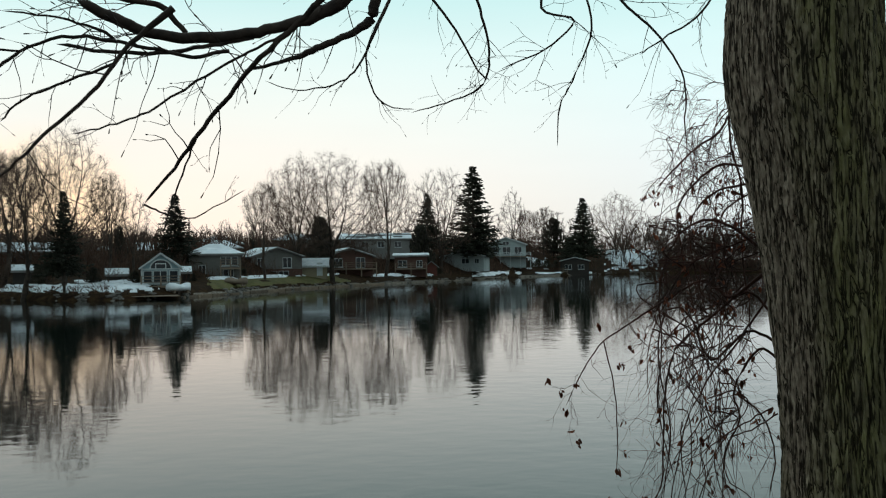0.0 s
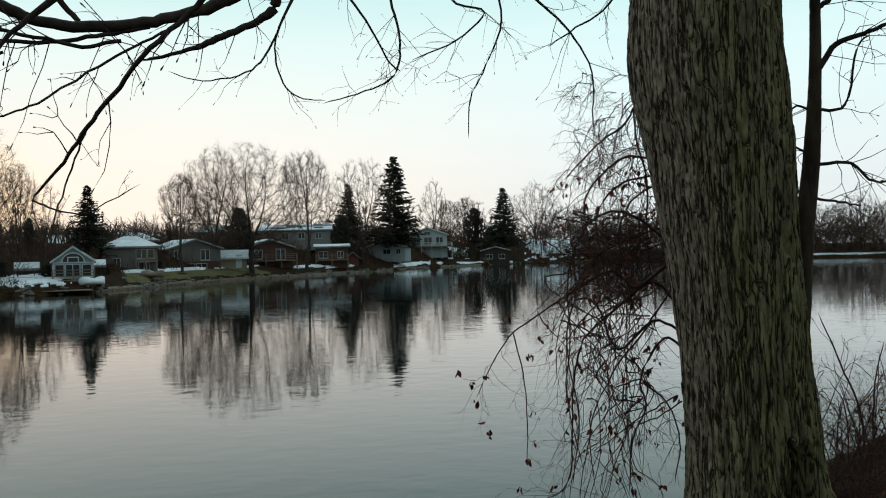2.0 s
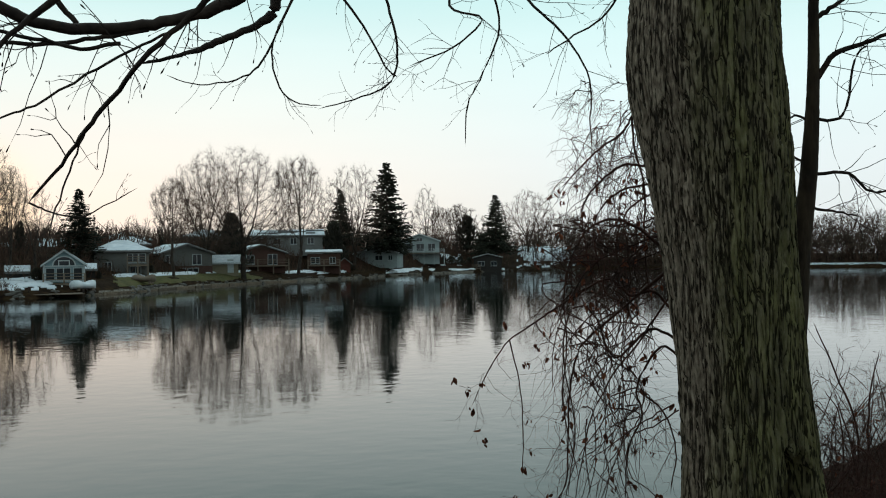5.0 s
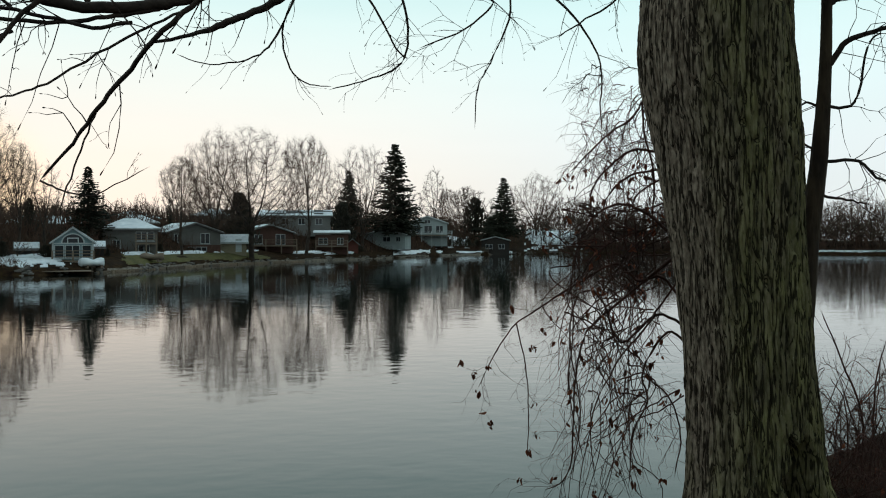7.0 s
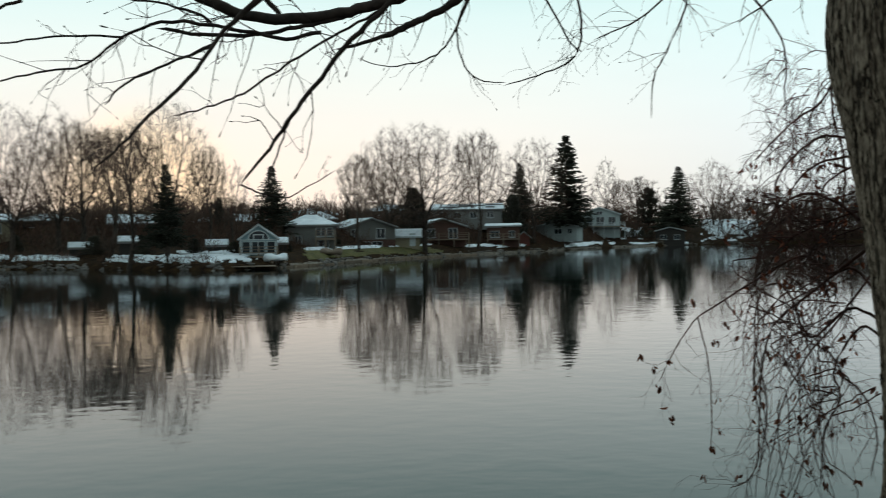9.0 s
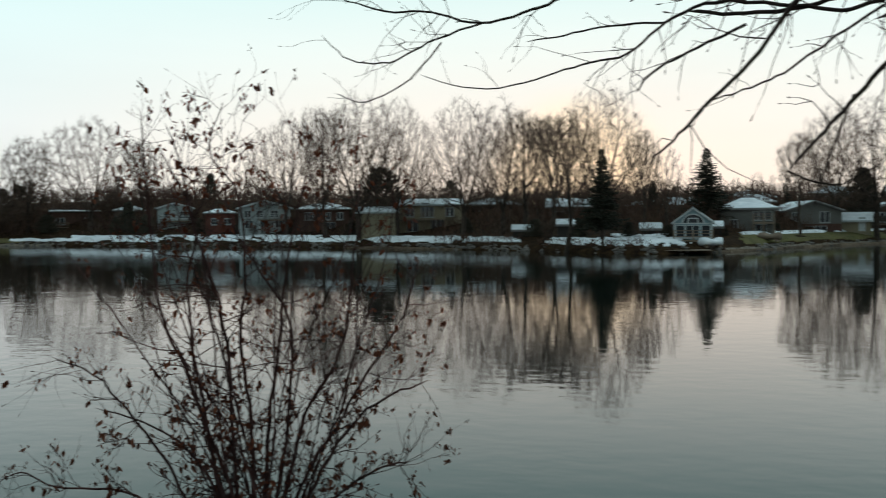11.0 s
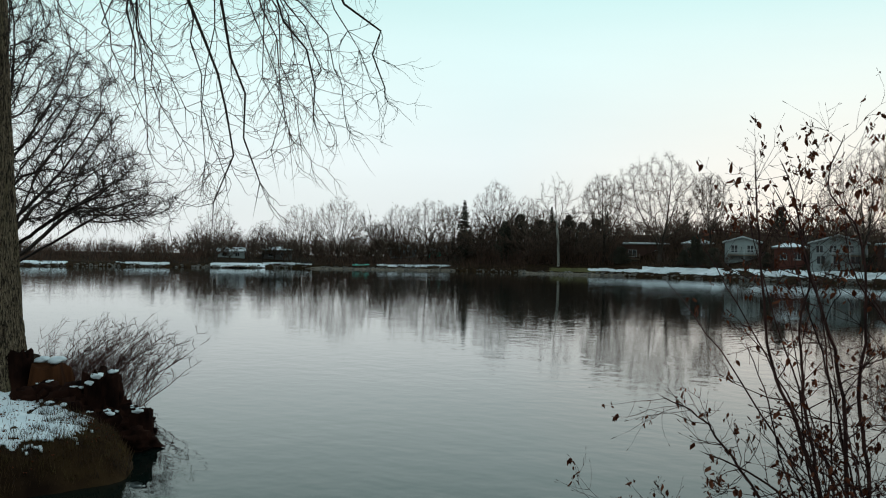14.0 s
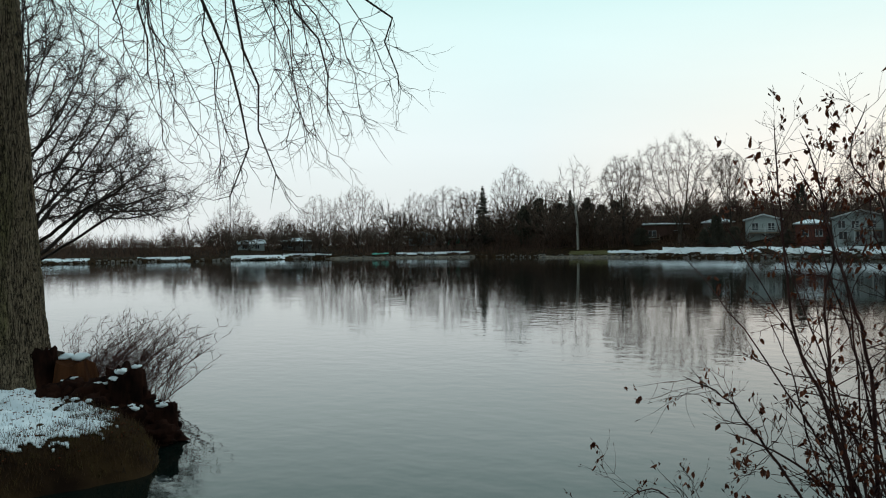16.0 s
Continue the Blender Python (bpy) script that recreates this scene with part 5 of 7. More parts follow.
def bark_trunk(name, line, parent, sides, rings, depth, mat, label="", flare=0.0, cell=0.055, tall=0.24, hollow=None):
    """A trunk whose bark is split by long winding furrows; finer on the side towards the path."""
    c = curve(line, max(2, rings // (len(line) - 1)))
    verts, faces = [], []
    up, r0 = 0.0, sum(q[3] for q in line) / len(line)
    foot = line[-1] if line[-1][2] < line[0][2] else line[0]
    face = math.atan2(EYE.y - foot[1], EYE.x - foot[0])
    for i, q in enumerate(c):
        o, r = Vector(q[:3]), q[3]
        if i:
            up += (o - Vector(c[i - 1][:3])).length
        for s in range(sides):
            u = s / sides
            a = face + (radians(200) * (u / 0.76 - 0.5) if u < 0.76 else radians(100 + 160 * (u - 0.76) / 0.24))
            d = Vector((math.cos(a), math.sin(a), 0))
            x, y, h = d.x * r0, d.y * r0, up
            w = 0.9 * noise.noise((x * 5, y * 5, h * 2.6)) + 0.25 * noise.noise((x * 20, y * 20, h * 9))
            n1 = noise.noise((x / cell + w * .8, y / cell - w * .8, h / tall))
            cut = max(0.0, 1 - abs(n1) / 0.15)
            n2 = noise.noise((x / cell * 1.9 + 9, y / cell * 1.9 + w, h / tall * 1.7))
            fine = max(0.0, 1 - abs(n2) / 0.17)
            plate = noise.noise((x / cell * .8, y / cell * .8, h / tall * 1.5 + 7))
            g = noise.noise((x * 110, y * 110, h * 55))
            k = r - depth * cut * (0.72 + 0.35 * plate) - depth * 0.26 * fine * (1 - cut) + depth * 0.30 * plate + depth * 0.12 * g + r * 0.05 * noise.noise((d.x * 1.5, d.y * 1.5, o.z * 0.8))
            if flare:
                low = max(0.0, 1 - (o.z - foot[2]) / 0.5)
                k += flare * low ** 2 * (0.6 + 0.5 * math.sin(a * 5 + 1))
            if hollow:
                turn = (a - radians(hollow[0]) + math.pi) % (2 * math.pi) - math.pi
                m = (turn / radians(hollow[1])) ** 2 + ((o.z - hollow[2]) / hollow[3]) ** 2 + 0.5 * noise.noise((x * 14, y * 14, o.z * 7))
                k -= hollow[4] * max(0.0, 1 - max(0.0, m) ** 2)
            verts.append(o + d * k)
    m = len(c)
    for i in range(m - 1):
        for s in range(sides):
            a, b = i * sides + s, i * sides + (s + 1) % sides
            faces.append((a, b, b + sides, a + sides))
    return mesh_object(name, verts, faces, mat, parent, label, True)


def hang(parent, line, n, ln, seed, droop=0.0, mat=None, name="branch", leaves=None, sub=2, buds=True, spread=1.0, slim=1.0, curl=1.0):
    """A branch through the given places with random side twigs; each is one part."""
    rng = random.Random(seed * 101 + 7)
    t = Tubes()
    c = curve(seen_line(line), 5)
    pts = [Vector(q[:3]) for q in c]
    for i in range(1, len(pts) - 1):
        pts[i] = pts[i] + Vector((rng.gauss(0, 1), rng.gauss(0, 1), rng.gauss(0, 1))) * 0.0022 * (1 + c[i][3] * 10)
    rad = [max(0.0013, q[3] * slim) for q in c]
    t.limb(pts, rad, 7 if rad[0] > 0.012 else 5)
    tips = []

    def twig(o, d, length, r, depth):
        q, way, line2 = o.copy(), d.copy(), [o.copy()]
        for k in range(4):
            way = (turned(rng, way, rng.uniform(5, 22) * curl) + Vector((0, 0, droop * 0.5 + rng.uniform(-.12, .14)))).normalized()
            q = q + way * length / 4
            line2.append(q.copy())
        t.limb(line2, [r, r * .85, r * .7, r * .55, r * .3], 3)
        if buds:
            t.limb([line2[3].lerp(q, .8), q + way * 0.003, q + way * 0.011], [r * .5, max(r, .0012), 0], 4)
        tips.append((q, way))
        if depth:
            for k in range(rng.choice((1, 2, 2, 3))):
                j = rng.randint(1, 3)
                twig(line2[j], turned(rng, (line2[j + 1] - line2[j]).normalized(), rng.uniform(30, 65)), length * rng.uniform(.3, .6), max(r * .7, .0009), depth - 1)

    for k in range(int(n * 0.75) if name == "branch" else n):
        i = min(len(pts) - 2, int(rng.uniform(0.12, 1.0) * (len(pts) - 1)))
        d = turned(rng, (pts[i + 1] - pts[i]).normalized(), rng.uniform(30, 75) * spread)
        twig(pts[i], d, ln * rng.uniform(.45, 1.25), max(0.0011, min(0.003, rad[i] * .45)), sub if rng.random() < .6 else max(0, sub - 1))
    me = t.mesh(name, mat or BRANCH)
    ob = new(name, me)
    ob.parent = parent
    if leaves is not None:
        leaves.extend(tips)
    return ob


def leaf_mesh(seed, length):
    """A curled withered leaf with a folded midrib."""
    rng = random.Random(seed)
    verts, faces = [], []
    for i in range(4):
        t = i / 3
        w = length * 0.30 * math.sin(math.pi * (0.08 + 0.88 * t)) * rng.uniform(.8, 1.15)
        curl = length * 0.25 * math.sin(t * 2.2 + seed)
        for k, s in enumerate((-1, 0, 1)):
            verts.append((t * length, s * w, curl + abs(s) * w * rng.uniform(.4, .9)))
    for i in range(3):
        for k in range(2):
            a = i * 3 + k
            faces.append((a, a + 1, a + 4, a + 3))
    n = len(verts)
    verts += [(x, y, z - length * 0.03) for x, y, z in verts]
    faces += [tuple(n + q for q in f[::-1]) for f in faces]
    me = bpy.data.meshes.new("leaf")
    me.from_pydata(verts, [], faces)
    me.shade_smooth()
    me.materials.append(LEAF)
    return me


LEAVES = [leaf_mesh(i, 0.014 + 0.0045 * i) for i in range(4)]


def hang_leaves(parent, tips, count, seed, keep=lambda p: True, size=1.0):
    rng = random.Random(seed)
    pool = [q for q in tips if keep(q[0])]
    rng.shuffle(pool)
    left = count
    for o, d in pool:
        for _ in range(rng.choice((1, 2, 3, 4))):
            ob = new("leaf", rng.choice(LEAVES))
            s = rng.uniform(.7, 1.4) * size
            at = o - d * rng.uniform(0, .03) + Vector((rng.gauss(0, .008), rng.gauss(0, .008), rng.gauss(0, .008)))
            ob.matrix_world = Matrix.LocRotScale(at, Euler((rng.uniform(0, 6.28), rng.uniform(0.5, 1.6), rng.uniform(0, 6.28))), (s, s, s))
            ob.parent = parent
            left -= 1
        if left <= 0:
            break


maple = thing("maple_tree", Matrix(), "mature maple with ridged grey-green bark and bare overhanging limbs", "tree")
hang(maple, [(3.2, 17.5, 4.23, 0.0537), (4.9, 16.2, 4.23, 0.0464), (6.5, 14.9, 4.23, 0.0391), (8.7, 14.1, 4.22, 0.0317), (11.2, 13.5, 4.22, 0.0317), (14.5, 13.1, 4.22, 0.0317), (16.8, 13.3, 4.21, 0.0293), (18.5, 13.9, 4.21, 0.0317), (20.6, 14.8, 4.21, 0.0244)], 16, 0.35, 1, 0.00, slim=0.78, sub=1, mat=BRANCH)
hang(maple, [(2.7, 17.5, 4.63, 0.0401), (3.7, 15.7, 4.63, 0.0348), (4.1, 14.4, 4.63, 0.0321), (4.9, 13.8, 4.63, 0.0241), (6.0, 13.3, 4.63, 0.0214), (7.6, 12.6, 4.62, 0.0214), (8.9, 12.1, 4.62, 0.0134), (11.5, 11.4, 4.62, 0.0094)], 8, 0.30, 2, 0.00, slim=0.78, sub=1, mat=BRANCH)
hang(maple, [(10.9, 13.3, 4.22, 0.0122), (13.3, 12.8, 4.22, 0.0122), (15.7, 12.3, 4.22, 0.0122), (18.5, 12.2, 4.21, 0.0110), (21.7, 12.4, 4.21, 0.0098)], 10, 0.40, 3, 0.00, slim=0.78, sub=1, mat=BRANCH)
hang(maple, [(6.2, 16.3, 3.03, 0.0140), (8.4, 14.1, 3.07, 0.0124), (11.0, 11.7, 3.12, 0.0108), (12.6, 9.7, 3.32, 0.0106), (14.1, 7.8, 3.42, 0.0099), (15.4, 5.9, 3.62, 0.0084), (17.1, 3.8, 3.71, 0.0054)], 10, 0.28, 4, 0.00, slim=0.78, sub=1, mat=BRANCH)
hang(maple, [(17.1, 3.8, 3.71, 0.0052), (16.0, 3.3, 3.72, 0.0043), (14.3, 3.1, 3.72, 0.0034), (11.4, 4.7, 3.72, 0.0022)], 4, 0.10, 5, 0.00, slim=0.78, sub=1, mat=BRANCH)
hang(maple, [(14.1, 7.8, 3.52, 0.0049), (14.9, 5.6, 3.52, 0.0045), (15.8, 3.1, 3.52, 0.0037), (16.1, 1.9, 3.52, 0.0024)], 3, 0.10, 6, 0.00, slim=0.78, sub=1, mat=BRANCH)
hang(maple, [(8.7, 13.8, 4.02, 0.0081), (11.2, 12.5, 4.02, 0.0074), (13.6, 11.1, 4.02, 0.0070), (16.8, 9.0, 4.01, 0.0060), (18.5, 8.3, 4.01, 0.0051), (21.0, 7.6, 4.01, 0.0035)], 12, 0.22, 7, 0.00, slim=0.78, sub=1, mat=BRANCH)
hang(maple, [(0.3, 18.1, 7.43, 0.0215), (-1.8, 16.2, 7.43, 0.0155), (-2.6, 14.1, 7.43, 0.0129), (-2.9, 12.1, 7.44, 0.0112), (-2.5, 10.7, 7.43, 0.0095), (-0.8, 9.8, 7.43, 0.0077), (1.8, 9.1, 7.43, 0.0052)], 16, 0.45, 8, -0.10, slim=0.78, sub=1, mat=BRANCH)
hang(maple, [(1.6, 17.2, 7.43, 0.0172), (0.7, 15.9, 7.43, 0.0146), (-0.9, 13.8, 7.43, 0.0112), (-2.2, 11.5, 7.43, 0.0086), (-2.9, 10.9, 7.44, 0.0069)], 10, 0.40, 9, -0.10, slim=0.78, sub=1, mat=BRANCH)
hang(maple, [(2.6, 16.2, 7.43, 0.0129), (4.3, 12.8, 7.43, 0.0095), (4.1, 10.6, 7.43, 0.0086), (3.1, 9.5, 7.43, 0.0069), (1.5, 9.3, 7.43, 0.0043)], 8, 0.30, 10, -0.10, slim=0.78, sub=1, mat=BRANCH)
hang(maple, [(2.9, 15.6, 6.03, 0.0119), (4.6, 12.2, 6.03, 0.0091), (5.9, 10.9, 6.03, 0.0070), (8.4, 10.4, 6.02, 0.0049), (10.3, 10.9, 6.02, 0.0035)], 12, 0.30, 11, 0.00, slim=0.78, sub=1, mat=BRANCH)
hang(maple, [(-7.0, 17.4, 7.24, 0.0167), (-6.0, 14.9, 7.24, 0.0126), (-7.9, 14.1, 7.24, 0.0100), (-6.2, 12.6, 7.24, 0.0084), (-3.5, 11.5, 7.24, 0.0059)], 16, 0.50, 12, -0.10, slim=0.78, sub=1, mat=BRANCH)
hang(maple, [(-8.3, 16.7, 7.04, 0.0122), (-8.9, 13.6, 7.04, 0.0098), (-7.9, 11.1, 7.04, 0.0081), (-7.0, 9.2, 7.04, 0.0065), (-6.8, 6.9, 7.04, 0.0041)], 12, 0.30, 13, -0.20, slim=0.78, sub=1, mat=BRANCH)
hang(maple, [(-9.0, 16.7, 6.54, 0.0151), (-11.0, 14.7, 6.54, 0.0121), (-12.9, 12.8, 6.54, 0.0098), (-14.1, 10.5, 6.55, 0.0076), (-14.1, 7.9, 6.55, 0.0060), (-14.2, 6.8, 6.55, 0.0038)], 14, 0.45, 14, -0.10, slim=0.78, sub=1, mat=BRANCH)
hang(maple, [(-16.2, 15.6, 6.25, 0.0108), (-14.9, 13.9, 6.25, 0.0087), (-12.9, 12.8, 6.24, 0.0072), (-11.6, 12.0, 6.24, 0.0043)], 10, 0.40, 15, -0.20, slim=0.78, sub=1, mat=BRANCH)
hang(maple, [(15.4, 14.7, 3.18, 0.0162), (17.8, 12.6, 3.20, 0.0099), (19.9, 9.8, 3.21, 0.0083), (22.4, 7.4, 3.23, 0.0072), (24.0, 5.7, 3.24, 0.0054), (25.4, 4.3, 3.25, 0.0029)], 10, 0.30, 16, 0.00, slim=0.78, sub=1, mat=BRANCH)
hang(maple, [(12.3, 12.5, 3.66, 0.0105), (14.4, 12.1, 3.68, 0.0096), (16.8, 12.5, 3.70, 0.0092), (20.7, 12.9, 3.72, 0.0088), (23.4, 11.9, 3.74, 0.0071), (25.5, 10.3, 3.76, 0.0059), (28.0, 9.8, 3.77, 0.0050), (30.5, 9.0, 3.79, 0.0042), (33.9, 8.5, 3.81, 0.0033), (37.0, 9.3, 3.83, 0.0021)], 18, 0.28, 17, 0.00, slim=0.78, sub=1, mat=BRANCH)
hang(maple, [(23.4, 11.9, 3.74, 0.0059), (26.4, 11.8, 3.76, 0.0050), (28.9, 11.4, 3.78, 0.0046), (31.1, 11.0, 3.79, 0.0029)], 8, 0.20, 18, 0.00, slim=0.78, sub=1, mat=BRANCH)
hang(maple, [(28.6, 13.5, 3.78, 0.0084), (30.7, 12.7, 3.79, 0.0071), (33.5, 12.0, 3.81, 0.0063), (36.3, 12.6, 3.83, 0.0054), (38.8, 12.6, 3.84, 0.0050), (41.3, 13.2, 3.86, 0.0029)], 16, 0.25, 19, 0.00, slim=0.78, sub=1, mat=BRANCH)
hang(maple, [(33.5, 12.0, 3.81, 0.0054), (36.4, 11.0, 3.83, 0.0050), (38.5, 9.9, 3.84, 0.0042), (40.7, 10.0, 3.85, 0.0033), (42.3, 11.3, 3.86, 0.0021)], 10, 0.20, 20, 0.00, slim=0.78, sub=1, mat=BRANCH)
hang(maple, [(35.7, 11.0, 3.82, 0.0042), (37.5, 9.0, 3.83, 0.0038), (39.8, 7.8, 3.85, 0.0029), (41.6, 8.2, 3.86, 0.0021)], 6, 0.15, 21, 0.00, slim=0.78, sub=1, mat=BRANCH)
hang(maple, [(14.7, 13.4, 4.40, 0.0153), (16.1, 14.8, 4.40, 0.0179), (17.8, 15.0, 4.40, 0.0153), (21.0, 15.1, 4.40, 0.0102)], 6, 0.30, 23, 0.00, slim=0.78, sub=1, mat=BRANCH)
hang(maple, [(18.5, 12.7, 4.20, 0.0098), (19.3, 13.3, 4.20, 0.0083), (21.6, 13.8, 4.20, 0.0063), (24.4, 13.9, 4.20, 0.0044)], 8, 0.30, 24, 0.00, slim=0.78, sub=1, mat=BRANCH)
hang(maple, [(18.5, 11.6, 4.20, 0.0088), (21.6, 10.2, 4.20, 0.0073), (23.4, 9.3, 4.20, 0.0063), (24.5, 8.1, 4.20, 0.0049)], 8, 0.30, 25, 0.00, slim=0.78, sub=1, mat=BRANCH)
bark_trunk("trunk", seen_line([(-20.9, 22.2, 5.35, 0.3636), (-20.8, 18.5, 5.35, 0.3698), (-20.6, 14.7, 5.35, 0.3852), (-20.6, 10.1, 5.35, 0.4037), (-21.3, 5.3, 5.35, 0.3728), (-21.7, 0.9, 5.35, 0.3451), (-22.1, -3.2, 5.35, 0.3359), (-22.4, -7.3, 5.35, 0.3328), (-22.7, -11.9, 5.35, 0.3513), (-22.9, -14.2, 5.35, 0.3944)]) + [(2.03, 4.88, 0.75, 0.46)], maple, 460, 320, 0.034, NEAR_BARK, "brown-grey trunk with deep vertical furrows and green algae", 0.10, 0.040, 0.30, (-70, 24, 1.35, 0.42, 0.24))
bark_trunk("second_stem", seen_line([(-26.9, 21.3, 5.80, 0.0235), (-26.5, 16.9, 5.80, 0.0261), (-26.4, 14.0, 5.80, 0.0287), (-26.3, 9.6, 5.80, 0.0339), (-26.0, 5.0, 5.80, 0.0470), (-25.5, 0.7, 5.80, 0.0548), (-25.2, -3.0, 5.80, 0.0626), (-24.8, -7.3, 5.80, 0.0678), (-24.5, -12.1, 5.80, 0.0782)]) + [(2.3, 5.25, 0.8, 0.10)], maple, 60, 160, 0.005, STEM_BARK, "slim dark second stem", 0.0, 0.02, 0.07)
hang(maple, [(-26.3, 9.6, 5.80, 0.0234), (-27.4, 11.0, 5.80, 0.0201), (-28.8, 11.4, 5.81, 0.0167), (-30.1, 11.8, 5.81, 0.0134), (-33.7, 12.5, 5.81, 0.0067)], 12, 0.60, 31, 0.00, slim=0.78, sub=1, mat=BRANCH)
hang(maple, [(-26.4, 12.9, 5.80, 0.0201), (-27.2, 13.4, 5.80, 0.0167), (-28.2, 14.0, 5.81, 0.0134), (-30.0, 15.3, 5.81, 0.0100)], 8, 0.50, 32, 0.00, slim=0.78, sub=1, mat=BRANCH)
hang(maple, [(-26.3, 7.6, 5.80, 0.0134), (-27.8, 7.8, 5.81, 0.0100), (-28.4, 10.6, 5.81, 0.0080), (-29.1, 11.4, 5.81, 0.0050)], 10, 0.40, 33, 0.00, slim=0.78, sub=1, mat=BRANCH)
hang(maple, [(-26.0, 4.7, 5.80, 0.0134), (-28.0, 4.6, 5.81, 0.0114), (-29.1, 3.6, 5.81, 0.0087), (-30.8, 3.8, 5.81, 0.0050)], 12, 0.50, 34, 0.00, slim=0.78, sub=1, mat=BRANCH)
hang(maple, [(-25.8, 2.9, 5.80, 0.0114), (-27.4, 2.6, 5.80, 0.0087), (-28.5, 2.3, 5.81, 0.0050)], 6, 0.30, 35, 0.00, slim=0.78, sub=1, mat=BRANCH)
hang(maple, [(-26.1, 7.6, 5.80, 0.0100), (-25.3, 7.9, 5.80, 0.0080), (-24.9, 7.4, 5.80, 0.0040)], 5, 0.30, 36, 0.00, slim=0.78, sub=1, mat=BRANCH)
hang(maple, [(-26.0, 5.3, 5.80, 0.0100), (-25.2, 5.7, 5.80, 0.0080), (-25.0, 6.3, 5.80, 0.0040)], 5, 0.30, 37, 0.00, slim=0.78, sub=1, mat=BRANCH)
vine = thing("hanging_vine", Matrix(), "tangled leafless vine hanging beside the maple trunk", "vine")
vine_tips = []
hang(vine, [(-18.7, -2.9, 5.65, 0.0130), (-17.3, -1.6, 5.65, 0.0130), (-15.1, -3.2, 5.65, 0.0117), (-13.4, -4.8, 5.64, 0.0098), (-12.7, -7.3, 5.64, 0.0085), (-12.6, -10.5, 5.64, 0.0072), (-12.2, -13.0, 5.64, 0.0065), (-10.9, -13.8, 5.64, 0.0039)], 26, 0.40, 41, -0.25, slim=0.68, curl=1.8, mat=VINE, leaves=vine_tips, buds=False, name="stem")
hang(vine, [(-19.0, -4.5, 5.65, 0.0130), (-17.3, -3.8, 5.65, 0.0117), (-15.3, -5.4, 5.65, 0.0104), (-14.1, -2.8, 5.65, 0.0085), (-12.8, -2.8, 5.64, 0.0072), (-12.4, -5.7, 5.64, 0.0065), (-13.0, -9.3, 5.64, 0.0059), (-12.5, -13.3, 5.64, 0.0046)], 24, 0.40, 42, -0.25, slim=0.68, curl=1.8, mat=VINE, leaves=vine_tips, buds=False, name="stem")
hang(vine, [(-18.2, -0.6, 5.65, 0.0163), (-16.4, -1.9, 5.65, 0.0143), (-15.1, -0.9, 5.65, 0.0117), (-13.2, -1.8, 5.64, 0.0098), (-11.2, -3.1, 5.64, 0.0078), (-9.3, -4.4, 5.64, 0.0065), (-8.1, -6.0, 5.64, 0.0052), (-7.0, -8.2, 5.64, 0.0033)], 20, 0.30, 43, -0.25, slim=0.68, curl=1.8, mat=VINE, leaves=vine_tips, buds=False, name="stem")
hang(vine, [(-17.9, 1.0, 5.65, 0.0163), (-16.2, 2.3, 5.65, 0.0143), (-14.6, 2.4, 5.65, 0.0117), (-13.3, 1.1, 5.64, 0.0098), (-12.5, -1.5, 5.64, 0.0078), (-12.6, -4.8, 5.64, 0.0065), (-12.3, -8.0, 5.64, 0.0059), (-13.2, -12.4, 5.64, 0.0046)], 16, 0.40, 44, -0.25, slim=0.62, curl=1.8, sub=1, mat=VINE, leaves=vine_tips, buds=False, name="stem")
hang(vine, [(-17.2, 5.5, 5.65, 0.0130), (-16.0, 5.6, 5.65, 0.0117), (-14.7, 4.7, 5.65, 0.0104), (-13.6, 3.1, 5.64, 0.0085), (-13.9, 0.1, 5.64, 0.0065), (-14.4, -2.8, 5.65, 0.0052)], 18, 0.40, 45, -0.25, slim=0.62, curl=1.8, sub=1, mat=VINE, leaves=vine_tips, buds=False, name="stem")
hang(vine, [(-16.7, 8.7, 5.65, 0.0117), (-16.0, 7.5, 5.65, 0.0104), (-14.7, 6.6, 5.65, 0.0091), (-13.4, 5.4, 5.64, 0.0072), (-12.4, 4.4, 5.64, 0.0052)], 15, 0.35, 46, -0.25, slim=0.62, curl=1.8, sub=1, mat=VINE, leaves=vine_tips, buds=False, name="stem")
hang(vine, [(-17.5, 4.5, 5.65, 0.0111), (-15.6, 4.0, 5.65, 0.0098), (-14.3, 2.4, 5.65, 0.0085), (-14.5, -0.2, 5.65, 0.0072), (-15.1, -2.8, 5.65, 0.0052)], 18, 0.40, 47, -0.25, slim=0.62, curl=1.8, sub=1, mat=VINE, leaves=vine_tips, buds=False, name="stem")
hang(vine, [(-17.5, 3.9, 5.65, 0.0098), (-16.2, 3.0, 5.65, 0.0085), (-15.5, 1.0, 5.65, 0.0078), (-16.1, -2.2, 5.65, 0.0065), (-16.6, -4.8, 5.65, 0.0046)], 18, 0.40, 48, -0.25, slim=0.62, curl=1.8, sub=1, mat=VINE, leaves=vine_tips, buds=False, name="stem")
hang(vine, [(-19.1, -5.5, 5.65, 0.0117), (-17.9, -4.8, 5.65, 0.0111), (-16.5, -7.0, 5.65, 0.0098), (-16.8, -8.6, 5.65, 0.0085), (-16.0, -10.5, 5.65, 0.0072), (-15.7, -13.6, 5.65, 0.0052)], 16, 0.30, 49, -0.25, slim=0.68, curl=1.8, mat=VINE, leaves=vine_tips, buds=False, name="stem")
hang(vine, [(-16.9, -7.4, 5.65, 0.0085), (-18.1, -8.6, 5.65, 0.0072), (-18.6, -10.5, 5.65, 0.0065), (-18.3, -12.9, 5.65, 0.0046)], 12, 0.30, 50, -0.25, slim=0.68, curl=1.8, mat=VINE, leaves=vine_tips, buds=False, name="stem")
